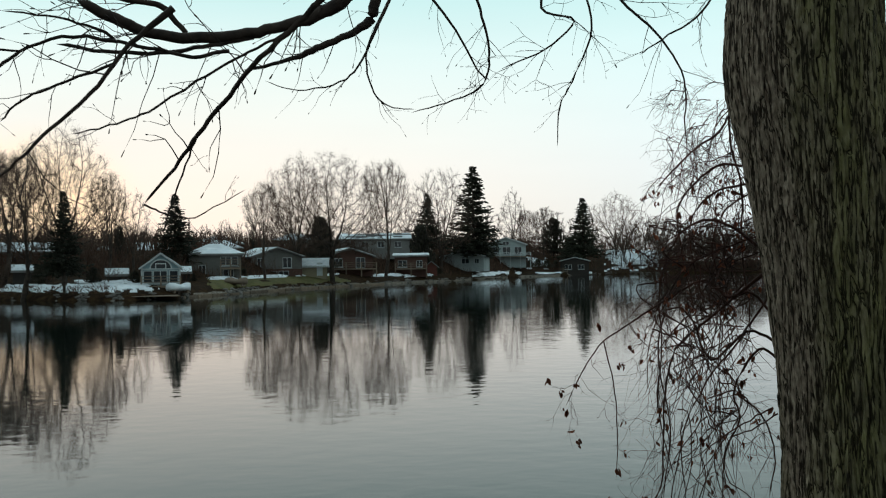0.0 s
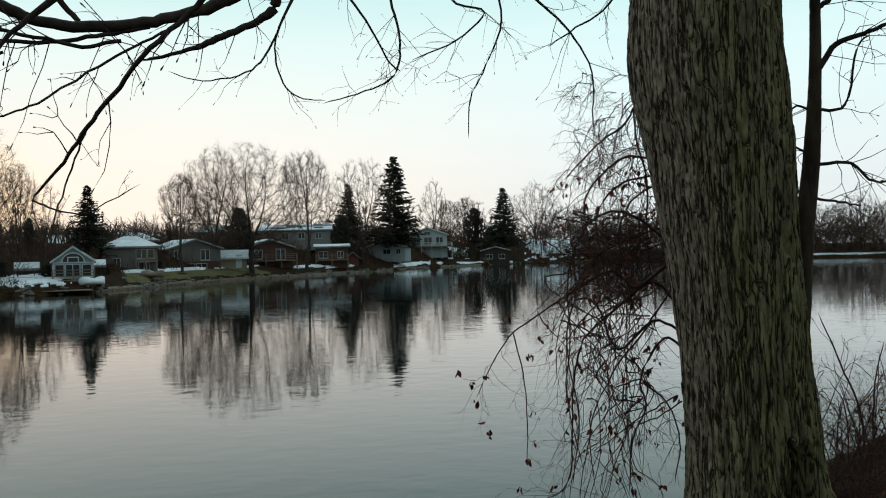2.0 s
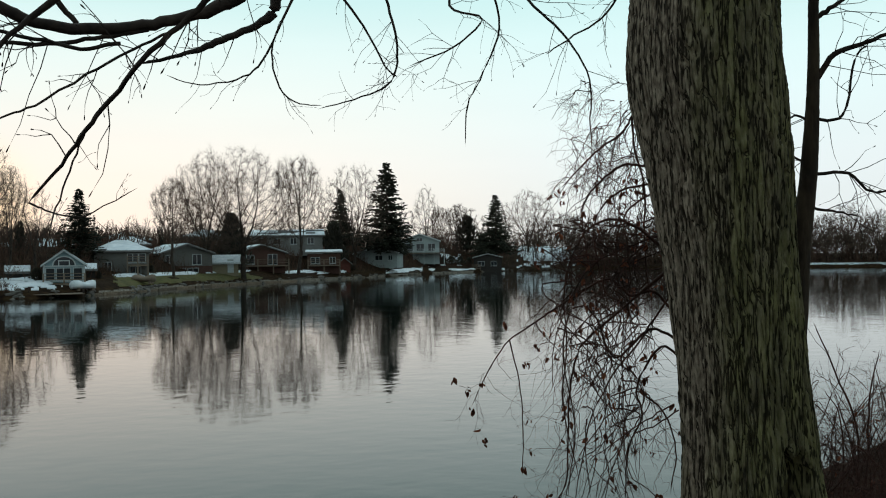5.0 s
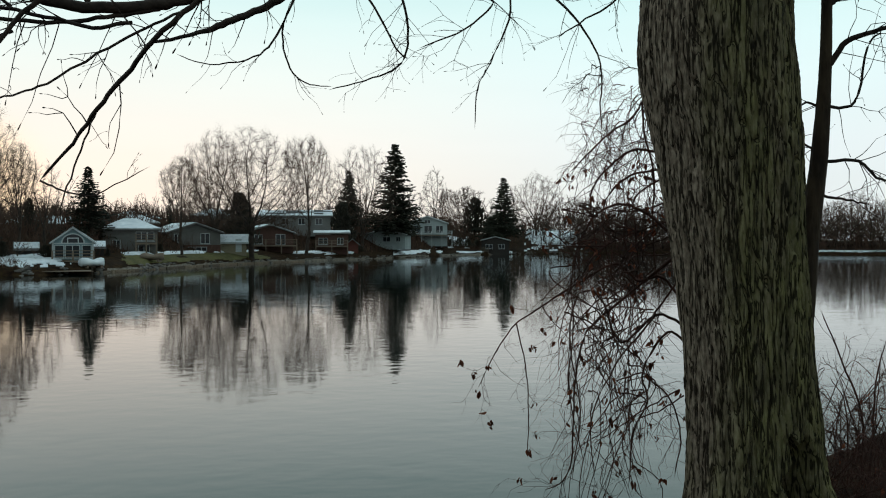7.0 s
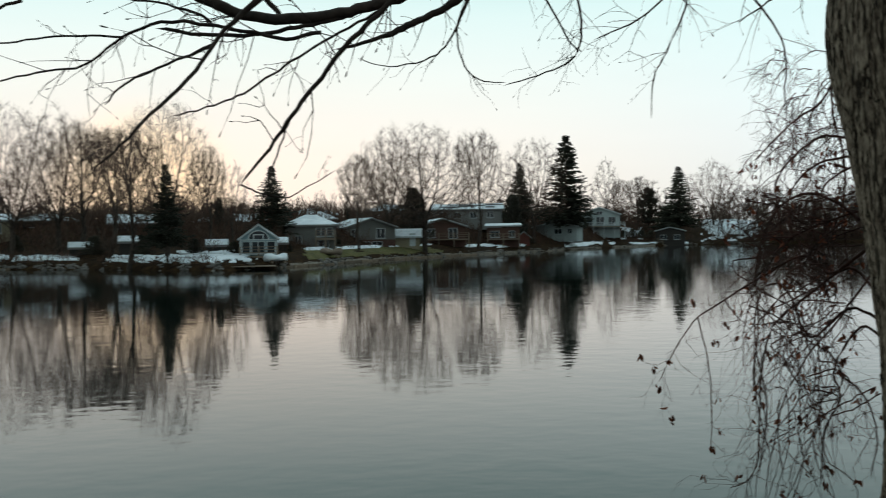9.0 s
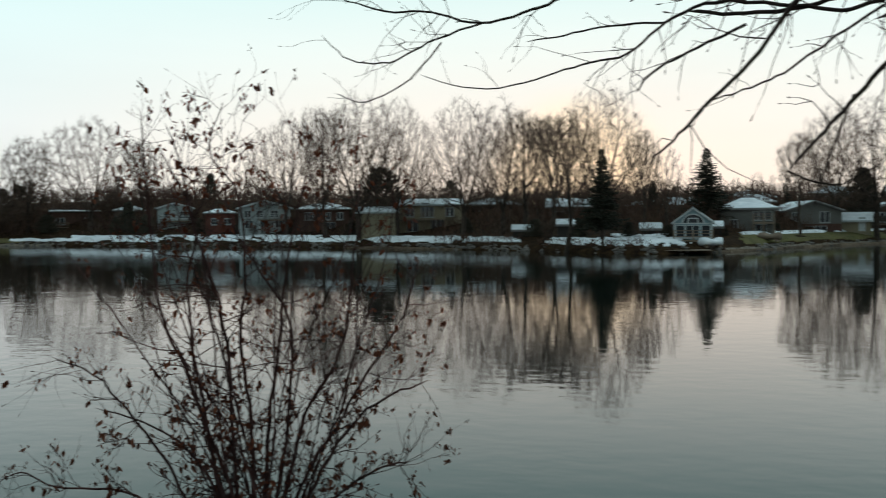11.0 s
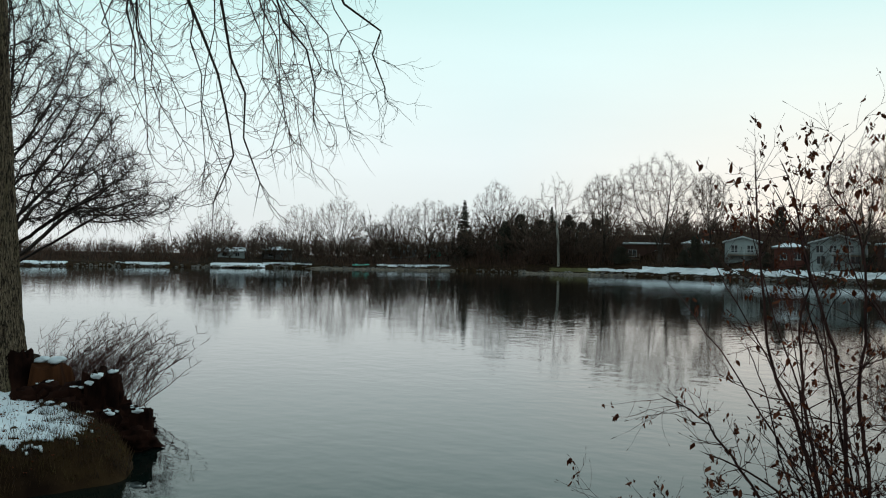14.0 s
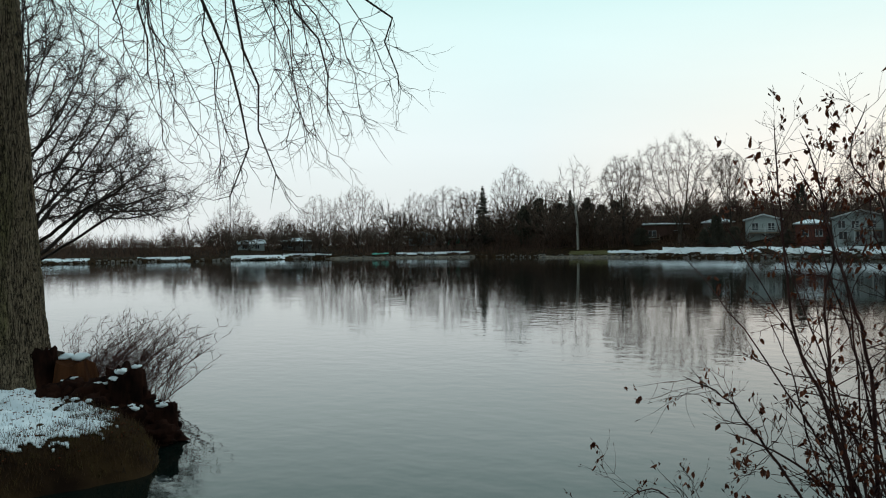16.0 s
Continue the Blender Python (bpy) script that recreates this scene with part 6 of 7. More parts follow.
hang(vine, [(-9.3, -4.4, 5.64, 0.0065), (-9.9, -7.3, 5.64, 0.0052), (-10.0, -9.9, 5.64, 0.0046), (-9.9, -12.1, 5.64, 0.0033)], 8, 0.15, 51, -0.25, slim=0.68, curl=1.8, mat=VINE, leaves=vine_tips, buds=False, name="stem")
hang(vine, [(-16.6, 9.7, 5.65, 0.0098), (-16.6, 6.8, 5.65, 0.0098), (-17.1, 4.6, 5.65, 0.0098), (-17.1, 1.6, 5.65, 0.0078), (-17.3, -2.2, 5.65, 0.0065)], 18, 0.30, 52, -0.25, slim=0.62, curl=1.8, sub=1, mat=VINE, leaves=vine_tips, buds=False, name="stem")
hang(vine, [(-18.6, -1.6, 5.65, 0.0098), (-16.9, -4.2, 5.65, 0.0085), (-15.0, -6.7, 5.65, 0.0072), (-13.6, -9.9, 5.64, 0.0059), (-13.8, -13.0, 5.64, 0.0039)], 18, 0.30, 53, -0.25, slim=0.68, curl=1.8, mat=VINE, leaves=vine_tips, buds=False, name="stem")
hang(vine, [(-18.1, 1.6, 5.65, 0.0098), (-16.5, 1.0, 5.65, 0.0085), (-14.9, 0.4, 5.65, 0.0078), (-13.5, -0.9, 5.64, 0.0065), (-12.0, -4.1, 5.64, 0.0052), (-11.7, -7.3, 5.64, 0.0033)], 14, 0.35, 54, -0.25, slim=0.62, curl=1.8, sub=1, mat=VINE, leaves=vine_tips, buds=False, name="stem")
shrub = thing("waterside_shrub", Matrix(), "many-stemmed shrub holding a few withered red-brown leaves", "shrub")
shrub_tips = []
hang(shrub, [(46.4, -18.8, 4.19, 0.0155), (46.9, -13.4, 4.20, 0.0133), (48.1, -10.0, 4.20, 0.0122), (49.3, -6.5, 4.21, 0.0102), (50.3, -4.1, 4.22, 0.0088), (50.8, -0.6, 4.22, 0.0066), (51.1, 2.7, 4.22, 0.0053), (51.3, 7.1, 4.22, 0.0027)], 28, 0.32, 61, 0.10, slim=0.7, mat=SHRUB_BARK, leaves=shrub_tips, name="stem")
hang(shrub, [(46.2, -18.8, 4.19, 0.0155), (46.7, -13.4, 4.20, 0.0133), (46.9, -8.8, 4.20, 0.0115), (47.1, -5.3, 4.20, 0.0102), (47.7, -2.4, 4.20, 0.0088), (48.8, 1.2, 4.21, 0.0066), (49.3, 4.1, 4.21, 0.0049), (50.2, 6.5, 4.21, 0.0027)], 32, 0.32, 62, 0.10, slim=0.7, mat=SHRUB_BARK, leaves=shrub_tips, name="stem")
hang(shrub, [(46.2, -18.8, 4.19, 0.0155), (45.8, -13.3, 4.19, 0.0133), (45.9, -9.3, 4.19, 0.0110), (46.4, -5.3, 4.19, 0.0102), (46.1, -1.8, 4.19, 0.0080), (46.4, 2.6, 4.19, 0.0057), (47.9, 5.0, 4.20, 0.0040), (47.1, 7.7, 4.20, 0.0027)], 32, 0.32, 63, 0.10, slim=0.7, mat=SHRUB_BARK, leaves=shrub_tips, name="stem")
hang(shrub, [(45.9, -18.8, 4.19, 0.0155), (45.2, -13.3, 4.19, 0.0133), (44.9, -9.3, 4.19, 0.0115), (44.3, -5.3, 4.18, 0.0097), (44.0, -1.8, 4.18, 0.0075), (43.2, 2.0, 4.17, 0.0053), (42.6, 4.5, 4.17, 0.0027)], 28, 0.37, 64, 0.10, slim=0.7, mat=SHRUB_BARK, leaves=shrub_tips, name="stem")
hang(shrub, [(45.6, -18.8, 4.19, 0.0155), (44.1, -13.3, 4.18, 0.0133), (43.0, -9.3, 4.17, 0.0115), (41.3, -6.4, 4.16, 0.0097), (40.5, -3.5, 4.16, 0.0075), (40.2, -0.4, 4.16, 0.0053), (39.1, 2.4, 4.15, 0.0027)], 28, 0.37, 65, 0.10, slim=0.7, mat=SHRUB_BARK, leaves=shrub_tips, name="stem")
hang(shrub, [(45.3, -18.8, 4.19, 0.0155), (43.3, -13.2, 4.18, 0.0124), (41.6, -10.4, 4.16, 0.0106), (40.0, -7.8, 4.15, 0.0088), (37.6, -4.1, 4.14, 0.0066), (36.6, -0.7, 4.13, 0.0035)], 28, 0.37, 66, 0.10, slim=0.7, mat=SHRUB_BARK, leaves=shrub_tips, name="stem")
hang(shrub, [(45.6, -18.8, 4.19, 0.0133), (43.0, -13.8, 4.17, 0.0110), (40.8, -10.3, 4.16, 0.0093), (38.7, -8.6, 4.15, 0.0075), (36.1, -7.6, 4.13, 0.0040)], 20, 0.32, 67, 0.10, slim=0.7, mat=SHRUB_BARK, leaves=shrub_tips, name="stem")
hang(shrub, [(46.4, -18.8, 4.19, 0.0133), (49.0, -14.0, 4.21, 0.0102), (50.4, -11.1, 4.22, 0.0084), (52.7, -7.9, 4.23, 0.0066), (53.9, -6.5, 4.23, 0.0044), (55.9, -5.5, 4.24, 0.0027)], 28, 0.26, 68, 0.10, slim=0.7, mat=SHRUB_BARK, leaves=shrub_tips, name="stem")
hang(shrub, [(46.6, -18.8, 4.19, 0.0124), (49.6, -14.6, 4.21, 0.0088), (52.5, -12.6, 4.23, 0.0071), (55.7, -12.0, 4.24, 0.0053), (57.4, -11.1, 4.25, 0.0040), (58.9, -11.8, 4.26, 0.0022)], 28, 0.23, 69, 0.10, slim=0.7, mat=SHRUB_BARK, leaves=shrub_tips, name="stem")
hang(shrub, [(46.3, -18.8, 4.19, 0.0124), (47.5, -13.9, 4.20, 0.0097), (48.9, -11.1, 4.21, 0.0080), (51.0, -9.4, 4.22, 0.0057), (53.9, -8.2, 4.23, 0.0035)], 24, 0.26, 70, 0.10, slim=0.7, mat=SHRUB_BARK, leaves=shrub_tips, name="stem")
hang(shrub, [(46.0, -18.8, 4.19, 0.0133), (44.4, -12.7, 4.18, 0.0110), (43.8, -8.2, 4.18, 0.0097), (43.8, -4.1, 4.18, 0.0075), (45.7, -0.9, 4.19, 0.0057), (46.8, 1.2, 4.20, 0.0035), (47.1, 3.5, 4.20, 0.0022)], 28, 0.32, 71, 0.10, slim=0.7, mat=SHRUB_BARK, leaves=shrub_tips, name="stem")
hang(shrub, [(46.3, -18.8, 4.19, 0.0133), (47.7, -12.8, 4.20, 0.0110), (48.3, -8.8, 4.20, 0.0097), (48.9, -5.3, 4.21, 0.0084), (49.1, -1.8, 4.21, 0.0066), (48.7, 1.2, 4.21, 0.0049), (50.6, 5.3, 4.22, 0.0027)], 28, 0.32, 72, 0.10, slim=0.7, mat=SHRUB_BARK, leaves=shrub_tips, name="stem")
hang(shrub, [(45.3, -18.8, 4.19, 0.0110), (41.9, -14.3, 4.17, 0.0088), (39.2, -12.4, 4.15, 0.0071), (37.2, -12.0, 4.14, 0.0044)], 20, 0.32, 73, 0.10, slim=0.7, mat=SHRUB_BARK, leaves=shrub_tips, name="stem")
brush = thing("bare_bush", Matrix(), "low bare bush at the foot of the maple", "bush")
brush_tips = []
hang(brush, [(-28.2, -14.8, 7.06, 0.0244), (-28.1, -11.7, 7.06, 0.0203), (-28.1, -9.0, 7.06, 0.0179), (-27.1, -6.1, 7.05, 0.0138), (-26.0, -3.3, 7.05, 0.0081)], 10, 0.35, 81, 0.05, slim=0.45, mat=VINE, leaves=brush_tips, name="stem")
hang(brush, [(-28.2, -14.8, 7.06, 0.0203), (-28.6, -10.2, 7.06, 0.0163), (-28.8, -7.2, 7.06, 0.0122), (-29.3, -4.8, 7.06, 0.0065)], 10, 0.35, 82, 0.05, slim=0.45, mat=VINE, leaves=brush_tips, name="stem")
hang(brush, [(-27.3, -14.9, 7.05, 0.0163), (-27.4, -11.4, 7.05, 0.0138), (-27.3, -8.5, 7.05, 0.0106), (-26.5, -7.0, 7.05, 0.0057)], 10, 0.35, 83, 0.05, slim=0.45, mat=VINE, leaves=brush_tips, name="stem")
hang(brush, [(-29.0, -14.7, 7.06, 0.0163), (-29.4, -10.7, 7.06, 0.0138), (-29.8, -7.2, 7.06, 0.0106), (-30.4, -4.2, 7.06, 0.0057)], 10, 0.35, 84, 0.05, slim=0.45, mat=VINE, leaves=brush_tips, name="stem")
rngv = random.Random(61)
for k in range(66):
    a0, e0 = rngv.uniform(-18.2, -11.8), rngv.uniform(-9.0, 2.6)
    if e0 > 3:
        a0 = rngv.uniform(-17, -14)
    d0, line = rngv.uniform(5.4, 6.1), []
    goal = rngv.choice((-11.8, -12.2, -13.5, -15.2, -16.2, -14.6))
    steps = rngv.randint(5, 8)
    drop = rngv.uniform(5, 14) if e0 < 2 else rngv.uniform(2, 7)
    for i in range(steps):
        f = i / (steps - 1)
        line.append((a0 + (goal - a0) * f + rngv.gauss(0, .5) + 0.5 * math.sin(f * 9 + k), e0 + rngv.gauss(0, .25) + 0.9 * math.sin(f * 2.4) - drop * f ** 1.5, d0, 0.0046 * (1 - .7 * f)))
    hang(vine, line, 6, 0.26, 400 + k, -0.08, curl=2.0, sub=1, mat=VINE, leaves=vine_tips, buds=False, name="stem")
for k in range(46):
    a0, e0 = rngv.uniform(-18.0, -13.2), rngv.uniform(3.0, 10.5)
    a0 = max(a0, -17.9 + .12 * e0)
    run, drop, d0 = rngv.uniform(-.6, 2.6), rngv.uniform(1.2, 5.5), rngv.uniform(5.5, 6.0)
    hang(vine, [(a0 + run * f + rngv.gauss(0, .14), e0 + .5 * math.sin(f * 2.6) - drop * f ** 1.6, d0, 0.0030 * (1 - .6 * f)) for f in (0, .25, .5, .75, 1)], 9, 0.22, 900 + k, -0.1, curl=1.9, sub=1, mat=VINE, leaves=vine_tips, buds=False, name="stem")
rngb = random.Random(63)
for k in range(46):
    a0, d0 = rngb.uniform(-31, -25.2), rngb.uniform(6.2, 8.4)
    e0 = math.degrees(math.atan2(-1.75, d0))
    h, sway = rngb.uniform(1.5, 6.5) * (1.5 if k % 6 == 0 else 1), rngb.gauss(0, 1.6)
    hang(brush, [(a0 + sway * f ** 1.5 + rngb.gauss(0, .12), e0 + h * f, d0, 0.006 * (1 - .7 * f)) for f in (0, .3, .6, 1)], 8, 0.28, 500 + k, 0.02, mat=VINE, name="stem", buds=False)
for k in range(70):
    a0, d0 = rngb.uniform(-31.5, -24.6), rngb.uniform(5.6, 8.4)
    e0 = math.degrees(math.atan2(-1.58, d0))
    h, run = rngb.uniform(1.5, 4.6), rngb.gauss(0, 2.2)
    hang(brush, [(a0 + run * f + rngb.gauss(0, .3), e0 + h * math.sin(f * 2.2) + rngb.gauss(0, .2), d0, 0.005 * (1 - .6 * f)) for f in (0, .25, .5, .75, 1)], 12, 0.26, 600 + k, -0.03, curl=1.6, mat=VINE, name="stem", buds=False, leaves=brush_tips)
hang_leaves(brush, brush_tips, 160, 9)
hang_leaves(vine, vine_tips, 430, 5, lambda p: p.z < 3.2, 1.35)
for k in range(15):
    a0, a1, top = rngb.uniform(44.4, 47.2), rngb.uniform(36.5, 56), rngb.uniform(-3, 5.5)
    bend = rngb.uniform(.7, 1.5)
    hang(shrub, [(a0 + (a1 - a0) * f ** bend + rngb.gauss(0, .25), -18.8 + (top + 18.8) * f, 4.19 + rngb.uniform(-.25, .25), 0.0062 * (1 - .75 * f)) for f in (0, .2, .4, .6, .8, 1)], 9, 0.30, 700 + k, 0.12, mat=SHRUB_BARK, leaves=shrub_tips, name="stem")
for k in range(18):
    t = Tubes()
    top = spot(rngb.uniform(44.4, 47.2), -18.6, 4.19 + rngb.uniform(-.2, .2))
    foot = Vector((top.x * .5 - 3.03 * .5 + rngb.gauss(0, .05), top.y * .5 + 2.86 * .5 + rngb.gauss(0, .05), 0))
    foot.z = near_height(foot.x, foot.y) - .08
    t.limb([foot, foot.lerp(top, .5) + Vector((rngb.gauss(0, .02), rngb.gauss(0, .02), 0)), top, top + (top - foot).normalized() * .06], [.017, .014, .011, 0], 6)
    new("stem", t.mesh("stem", SHRUB_BARK)).parent = shrub
hang_leaves(shrub, shrub_tips, 1900, 6, size=0.9)
hang_leaves(shrub, shrub_tips, 420, 7, lambda p: p.z > 2.7, 0.8)
hang_leaves(shrub, shrub_tips, 500, 8, lambda p: p.z < 2.1, 0.9)

# ---- the point of land with the big tree ----
willow = thing("shore_tree", Matrix(), "large brown-barked shore tree with bare drooping branches", "tree")
trunk_line = [(-18.15, 0.62, 0.2, 0.86), (-18.15, 0.62, 0.75, 0.72), (-18.15, 0.60, 1.25, 0.63), (-18.15, 0.57, 1.9, 0.585), (-18.15, 0.50, 2.9, 0.56), (-18.1, 0.38, 5.0, 0.545), (-18.1, 0.25, 7.5, 0.53), (-18.1, 0.1, 10, 0.5)]
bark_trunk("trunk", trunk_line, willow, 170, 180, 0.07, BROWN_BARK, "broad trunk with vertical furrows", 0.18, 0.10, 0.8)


def strand(parent, seed, o, e, sag, r, twigs_n, ln):
    """A hanging branch from o to e that bends downwards, with fine side twigs."""
    rng = random.Random(seed)
    t = Tubes()
    o, e = Vector(o), Vector(e)
    wave, ph = rng.uniform(.08, .34), rng.uniform(0, 6)
    pts = []
    for i in range(11):
        f = i / 10
        p = o.lerp(e, f)
        p.z = o.z + (e.z - o.z) * f ** sag
        p.y += wave * math.sin(f * 5.5 + ph) * (0.3 + f)
        pts.append(p + Vector((rng.gauss(0, .05), rng.gauss(0, .085), rng.gauss(0, .05))) * (f + .2))
    t.limb(pts, [max(.006, r * (1 - .8 * i / 10)) for i in range(11)], 5)

    def sprig(p, d, length, rr, depth):
        way, q, line = d.copy(), p.copy(), [p.copy()]
        sway = rng.uniform(-.12, .12)
        for k in range(6):
            way = (turned(rng, way, rng.uniform(10, 36)) + Vector((sway, sway * 1.6, -0.16 + 0.055 * k))).normalized()
            q = q + way * length / 6
            line.append(q.copy())
        t.limb(line, [rr, rr * .9, rr * .8, rr * .7, rr * .6, rr * .5, 0], 3)
        if depth:
            for k in range(rng.choice((1, 2, 3))):
                j = rng.randint(1, 5)
                sprig(line[j], turned(rng, (line[j + 1] - line[j]).normalized(), rng.uniform(20, 50)), length * rng.uniform(.35, .7), max(rr * .72, .003), depth - 1)

    for k in range(twigs_n):
        i = rng.randint(2, 9)
        sprig(pts[i], turned(rng, (pts[i + 1] - pts[i]).normalized(), rng.uniform(25, 75)), ln * rng.uniform(.5, 1.25), .0058, 2)
    new("branch", t.mesh("branch", BRANCH)).parent = parent


rngw = random.Random(19)
for k in range(26):
    u = (k + rngw.uniform(0, .9)) / 26
    x = rngw.uniform(-15.2, -13.2)
    ye = 0.9 + 5.15 * u
    ze = float(np.interp(ye, [0.9, 2.5, 3.4, 4.2, 5.2, 6.3], [5.4, 3.8, 3.0, 3.2, 4.1, 5.1])) + rngw.uniform(0, 1.1) * (0.5 if u > .5 else 1)
    strand(willow, 300 + k, (x - .3, ye - rngw.uniform(0.0, .9) - 1.5 * u ** 2, 7.6 + rngw.uniform(-.4, .6)), (x, ye, ze), rngw.uniform(1.3, 2.1), 0.034 if k % 4 == 0 else .018, 15, 0.95)
for k, (y, z) in enumerate(((3.2, 8.2), (1.5, 8.6))):
    strand(willow, 340 + k, (-17.9, 0.7, 7.8), (-14.4, y, z - .6), 0.7, 0.14, 0, 1)

LIND = crown_tree("linden", 91, 10.4, 0.24, "mound", 0.60, 4200, limbs=16, girth=0.026, twig_r=0.0085, step=0.018, sprays=14000, spread=84, lift=0.02, thick=0.03, bark=BRANCH, fine=BRANCH)
plant(LIND, DECID, polar(88.6, 31.0, 0.5), 40, 1.0, "bare_tree", "dark leafless tree with low spreading branches on the point", "tree", "", 1.0)

# leaning wind-bent shrub in the shallows
reeds = thing("waterside_bush", Matrix(), "wind-bent leafless bush standing in the shallows", "bush")
rngr = random.Random(23)
for k in range(120):
    t = Tubes()
    p = Vector((rngr.uniform(-22.5, -18.3), rngr.uniform(1.5, 3.2), -0.2))
    h, lean = rngr.uniform(0.9, 1.6), rngr.uniform(0.1, 1.2)
    line = [p + Vector((0, lean * h * f ** 1.3, h * f)) + Vector((rngr.gauss(0, .05), rngr.gauss(0, .05), rngr.gauss(0, .03))) for f in (0, .2, .4, .6, .8, 1)]
    t.limb(line, [.009, .008, .007, .006, .004, 0], 4)
    for j in range(11):
        i = rngr.randint(1, 4)
        o = line[i].lerp(line[i + 1], rngr.random())
        e = o + Vector((rngr.uniform(-.2, .2), rngr.uniform(-.16, .34), rngr.uniform(.02, .36)))
        mid = o.lerp(e, .5) + Vector((0, rngr.uniform(-.05, .05), rngr.uniform(-.05, .03)))
        t.limb([o, mid, e], [.0048, .004, 0], 3)
        for _ in range(2):
            t.limb([mid, mid.lerp(e, .5) + Vector((rngr.uniform(-.1, .1), rngr.uniform(-.1, .14), rngr.uniform(-.04, .12)))], [.004, 0], 3)
    new("stem", t.mesh("stem", SHRUB_BARK)).parent = reeds

ROT = material("wet_rotten_wood", [(0.006, 0.003, 0.0025), (0.03, 0.012, 0.008)], 5, 0.95, 0.8, (1, 1, .5), spec=0.03)
MOSS_GRASS = material("dead_grass_and_moss", [(0.018, 0.007, 0.0025), (0.052, 0.023, 0.006), (0.07, 0.045, 0.011)], 7, 0.95, 0.8, bump_scale=30)


def clod(name, at, size, flat, seed, mat, label, category, snow=None, group=""):
    """A lump of wood or stone, with or without a cap of snow."""
    rng = random.Random(seed)
    bm = bmesh.new()
    bmesh.ops.create_icosphere(bm, subdivisions=4, radius=1)
    o = Vector((seed * 3.7, 0, 0))
    for v in bm.verts:
        k = 1 + 0.35 * noise.noise(v.co * 1.2 + o) + 0.34 * noise.noise(v.co * 3.1 + o) - .3 * max(0, 1 - 5 * abs(noise.noise(Vector((v.co.x * 3, v.co.y * 3, v.co.z * .8)) + o))) + .22 * noise.noise(v.co * 7 + o) + .12 * noise.noise(v.co * 15 + o)
        v.co = Vector((v.co.x * size * k, v.co.y * size * k * 1.15, v.co.z * size * k * flat))
    ob = thing(name, Matrix.Translation(at), label, category, group)
    caps = [v.co.copy() for v in bm.verts if v.normal.z > 0.75]
    part("body", bm, mat, ob, smooth=True)
    if snow and caps:
        for c in rng.sample(caps, min(len(caps), snow)):
            bm = bmesh.new()
            lump(rng, bm, c, size * rng.uniform(.06, .16), .6, .5, 2)
            part("snow", bm, SNOW, ob, "lump of melting snow", smooth=True)
    return ob


for at, s, fl, sd, sn in (((-16.2, 1.73, .42), .40, .85, 1, 5), ((-15.9, 2.18, .32), .34, 1.1, 2, 4), ((-15.5, 2.43, .2), .30, .9, 3, 3), ((-15.3, 1.98, .22), .36, .7, 4, 3), ((-15.6, 1.48, .42), .30, .7, 5, 5), ((-15.0, 2.38, .1), .24, .7, 6, 0), ((-16.5, 1.28, .5), .28, .9, 7, 3), ((-16.3, 2.43, .15), .3, .8, 8, 2)):
    clod("driftwood_stump", at, s * 1.2, fl, sd, ROT, "dark rotting stump wood with lumps of snow at the water's edge", "stump", sn, "rotten stumps on the point")
clod("boulder", (-18.9, -0.35, .72), .34, .7, 11, STONE, "snow-capped grey boulder against the big trunk", "boulder", 6)


def cut_stump():
    """A low cut stump with buttress roots beside the big trunk."""
    ob = thing("cut_stump", Matrix.Translation((-17.55, 1.55, .42)), "low reddish-brown cut stump with snow on its rim", "stump")
    bm = bmesh.new()
    rings = []
    for z, r in ((-.3, .56), (0, .45), (.2, .36), (.45, .31), (.56, .28)):
        rings.append([bm.verts.new((math.cos(a) * r * (1 + .14 * math.sin(a * 5 + z * 2)), math.sin(a) * r * (1 + .14 * math.sin(a * 5 + z * 2)), z + (0.05 * math.sin(a * 3) if z > .4 else 0))) for a in [k * math.pi / 16 for k in range(32)]])
    for a, b in zip(rings, rings[1:]):
        for k in range(32):
            bm.faces.new((a[k], a[(k + 1) % 32], b[(k + 1) % 32], b[k]))
    bm.faces.new(rings[-1])
    part("wood", bm, material("split_red_wood", [(0.022, 0.008, 0.004), (0.07, 0.026, 0.011)], 6, .9, .6, (1, 1, .2), spec=.05), ob)
    rng = random.Random(4)
    for k in range(3):
        bm = bmesh.new()
        lump(rng, bm, (rng.uniform(-.12, .12), rng.uniform(-.14, .14), .65), rng.uniform(.08, .13), .3, .5, 2)
        part("snow", bm, SNOW, ob, "lump of melting snow", smooth=True)


cut_stump()


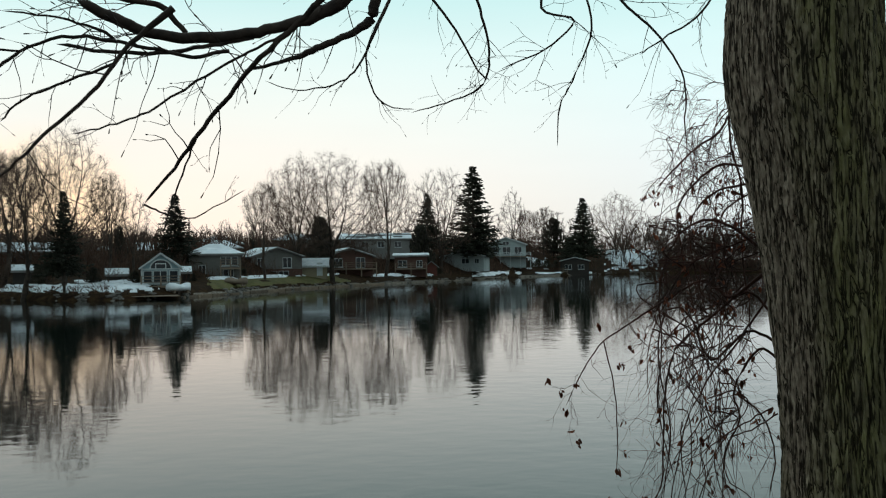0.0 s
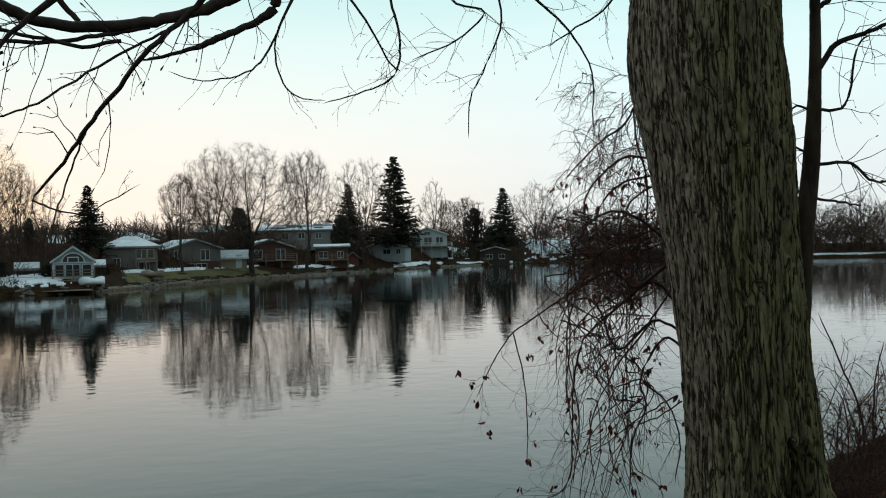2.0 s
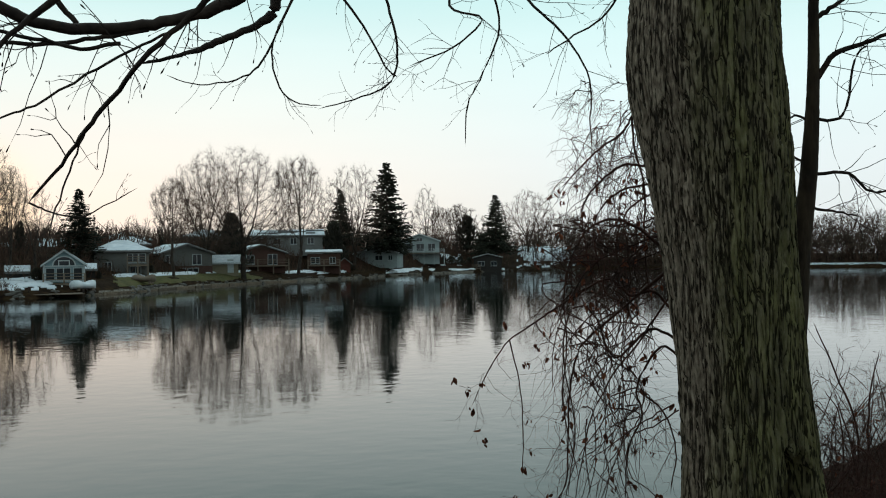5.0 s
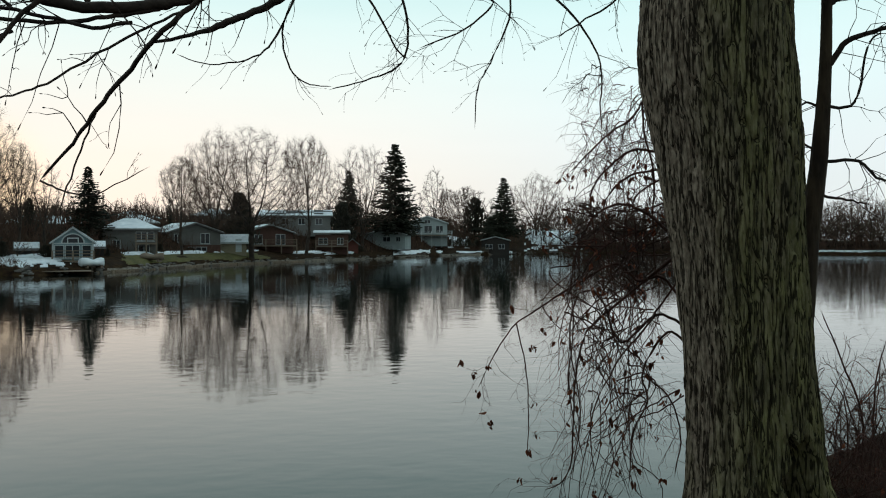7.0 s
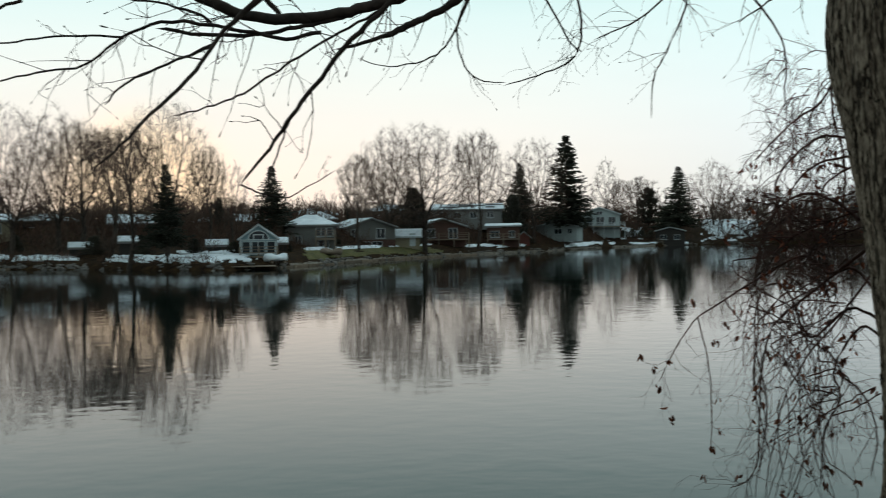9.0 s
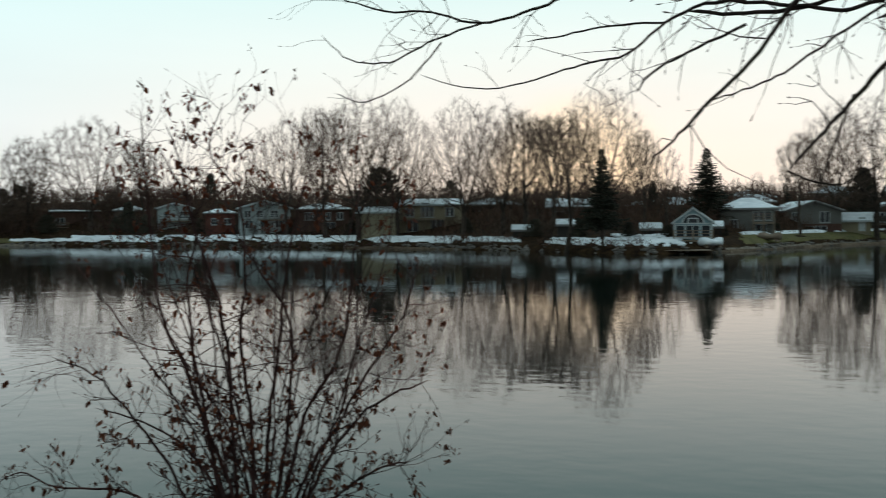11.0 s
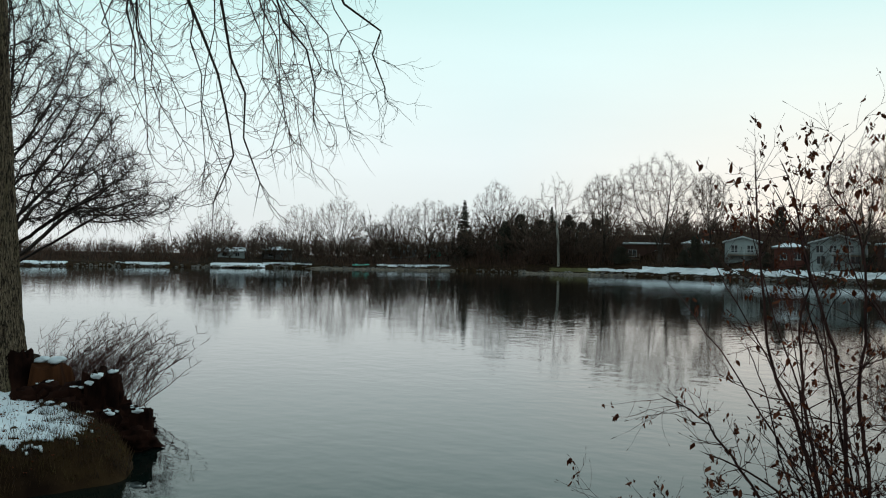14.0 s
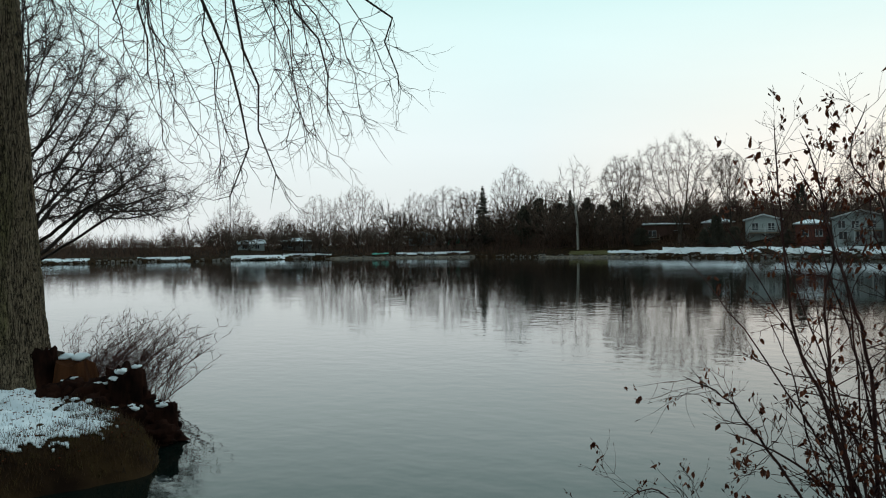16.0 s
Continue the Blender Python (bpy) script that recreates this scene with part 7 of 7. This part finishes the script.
def broken_stump(at, r, h, seed, label):
    """An upright rotten stump: furrowed sides, torn top, roots spread at its foot, lumps of snow."""
    rng = random.Random(seed)
    ob = thing("broken_stump", Matrix.Translation(at), label, "stump", "rotten stumps on the point")
    bm = bmesh.new()
    rings = []
    for i in range(12):
        f = i / 11
        ring = []
        for k in range(40):
            a = 2 * math.pi * k / 40
            c, d = math.cos(a), math.sin(a)
            w = r * (1.0 + .55 * max(0, 1 - f * 3) ** 2 * (1 + .6 * math.sin(a * 4 + seed)) - .12 * f)
            w *= 1 + .16 * noise.noise((c * 3, d * 3, f * 1.2 + seed)) + .10 * noise.noise((c * 9, d * 9, f * 2 + seed))
            torn = h * (.25 * noise.noise((c * 2, d * 2, seed * 3.1)) + .12 * noise.noise((c * 6, d * 6, seed))) * f
            ring.append(bm.verts.new((c * w, d * w, f * h + torn - .1)))
        rings.append(ring)
    for p, q in zip(rings, rings[1:]):
        for k in range(40):
            bm.faces.new((p[k], p[(k + 1) % 40], q[(k + 1) % 40], q[k]))
    hub = bm.verts.new((0, 0, h * .72))
    for k in range(40):
        bm.faces.new((rings[-1][k], rings[-1][(k + 1) % 40], hub))
    tops = [v.co.copy() for v in rings[-1]]
    part("wood", bm, ROT, ob, smooth=True)
    for c in rng.sample(tops, 3):
        bm = bmesh.new()
        lump(rng, bm, c * .92, r * rng.uniform(.2, .34), .4, .5, 2)
        part("snow", bm, SNOW, ob, "lump of melting snow", smooth=True)


broken_stump((-15.85, 2.12, .25), .30, .85, 3, "dark upright rotten stump with a torn snowy top")
broken_stump((-15.35, 2.55, .12), .24, .50, 5, "low rotten stump at the water's edge with roots")
broken_stump((-17.75, 1.05, .55), .26, .75, 8, "dark broken root stump against the big trunk")


def near_drape(name, x0, x1, y0, y1, step, keep, thick, mat, label, category, kind=""):
    """A thin ragged layer on the near bank."""
    nx, ny = int((x1 - x0) / step), int((y1 - y0) / step)
    idx, verts, faces = {}, [], []
    for i in range(nx + 1):
        for j in range(ny + 1):
            x, y = x0 + i * step, y0 + j * step
            k = keep(x, y)
            if k > 0:
                idx[i, j] = len(verts)
                verts.append((x, y, near_height(x, y) + 0.015 + thick * min(1, k * 2.2)))
    for i in range(nx):
        for j in range(ny):
            c = [(i, j), (i + 1, j), (i + 1, j + 1), (i, j + 1)]
            if all(q in idx for q in c):
                faces.append([idx[q] for q in c])
    me = bpy.data.meshes.new(name)
    me.from_pydata(verts, [], faces)
    me.shade_smooth()
    me.materials.append(mat)
    ob = tagged(new(name, me), label, category, kind=kind)
    md = ob.modifiers.new("thickness", "SOLIDIFY")
    md.thickness, md.offset = 0.03, -1
    return ob


def snow_here(x, y):
    s, _ = inland(x, y)
    n = noise.noise((x * 1.1, y * 1.1, 4)) * .4 + noise.noise((x * 4, y * 4, 8)) * .4 + noise.noise((x * 11, y * 11, 2)) * .45 + noise.noise((x * 24, y * 24, 6)) * .4
    return min(s - .55, 1.0) * 1.5 + n * .62 + 0.05


near_drape("snow_cover", -19.5, -12.6, -5.5, 2.7, 0.033, snow_here, 0.03, SNOW, "patchy trampled snow with dead leaves showing through", "snow")


def build_grass():
    """Dead grass and leaves at the edge of the point."""
    rng = random.Random(31)
    t = Tubes()
    for k in range(60000):
        x, y = rng.uniform(-19, -12.1), rng.uniform(-4.5, 3.0)
        s, _ = inland(x, y)
        s += noise.noise((x * 0.7, y * 0.7, 0)) * 0.35
        if s < 0.0 or (s > 1.1 and rng.random() > .12):
            continue
        z = near_height(x, y)
        h = rng.uniform(.03, .15)
        t.limb([(x, y, z - .01), (x + rng.uniform(-.05, .09), y + rng.uniform(-.05, .05), z + h)], [rng.uniform(.003, .007), 0], 3)
    tagged(new("dead_grass", t.mesh("dead_grass", MOSS_GRASS)), "flattened brown grass and leaf litter along the bank edge", "grass", kind="stuff")


build_grass()


def build_litter():
    """Dead leaves scattered over the snow."""
    rng = random.Random(37)
    verts, faces = [], []
    for k in range(2600):
        x, y = rng.uniform(-19.3, -12.8), rng.uniform(-4.5, 2.6)
        s, _ = inland(x, y)
        if s < 0.2:
            continue
        z = near_height(x, y) + 0.052
        a, w = rng.uniform(0, 6.28), rng.uniform(.006, .017)
        b = len(verts)
        for i in range(6):
            t = a + i * math.pi / 3
            r = w * (1.3 if i % 3 == 0 else .7)
            verts.append((x + math.cos(t) * r, y + math.sin(t) * r, z + rng.uniform(-.006, .008)))
        verts.append((x, y, z - .02))
        faces.append(tuple(b + i for i in range(6)))
        faces += [(b + 6, b + (i + 1) % 6, b + i) for i in range(6)]
    g = mesh_object("leaf_litter", verts, faces, LEAF)
    tagged(g, "brown dead leaves scattered over the snowy bank", "leaves", kind="stuff")


build_litter()
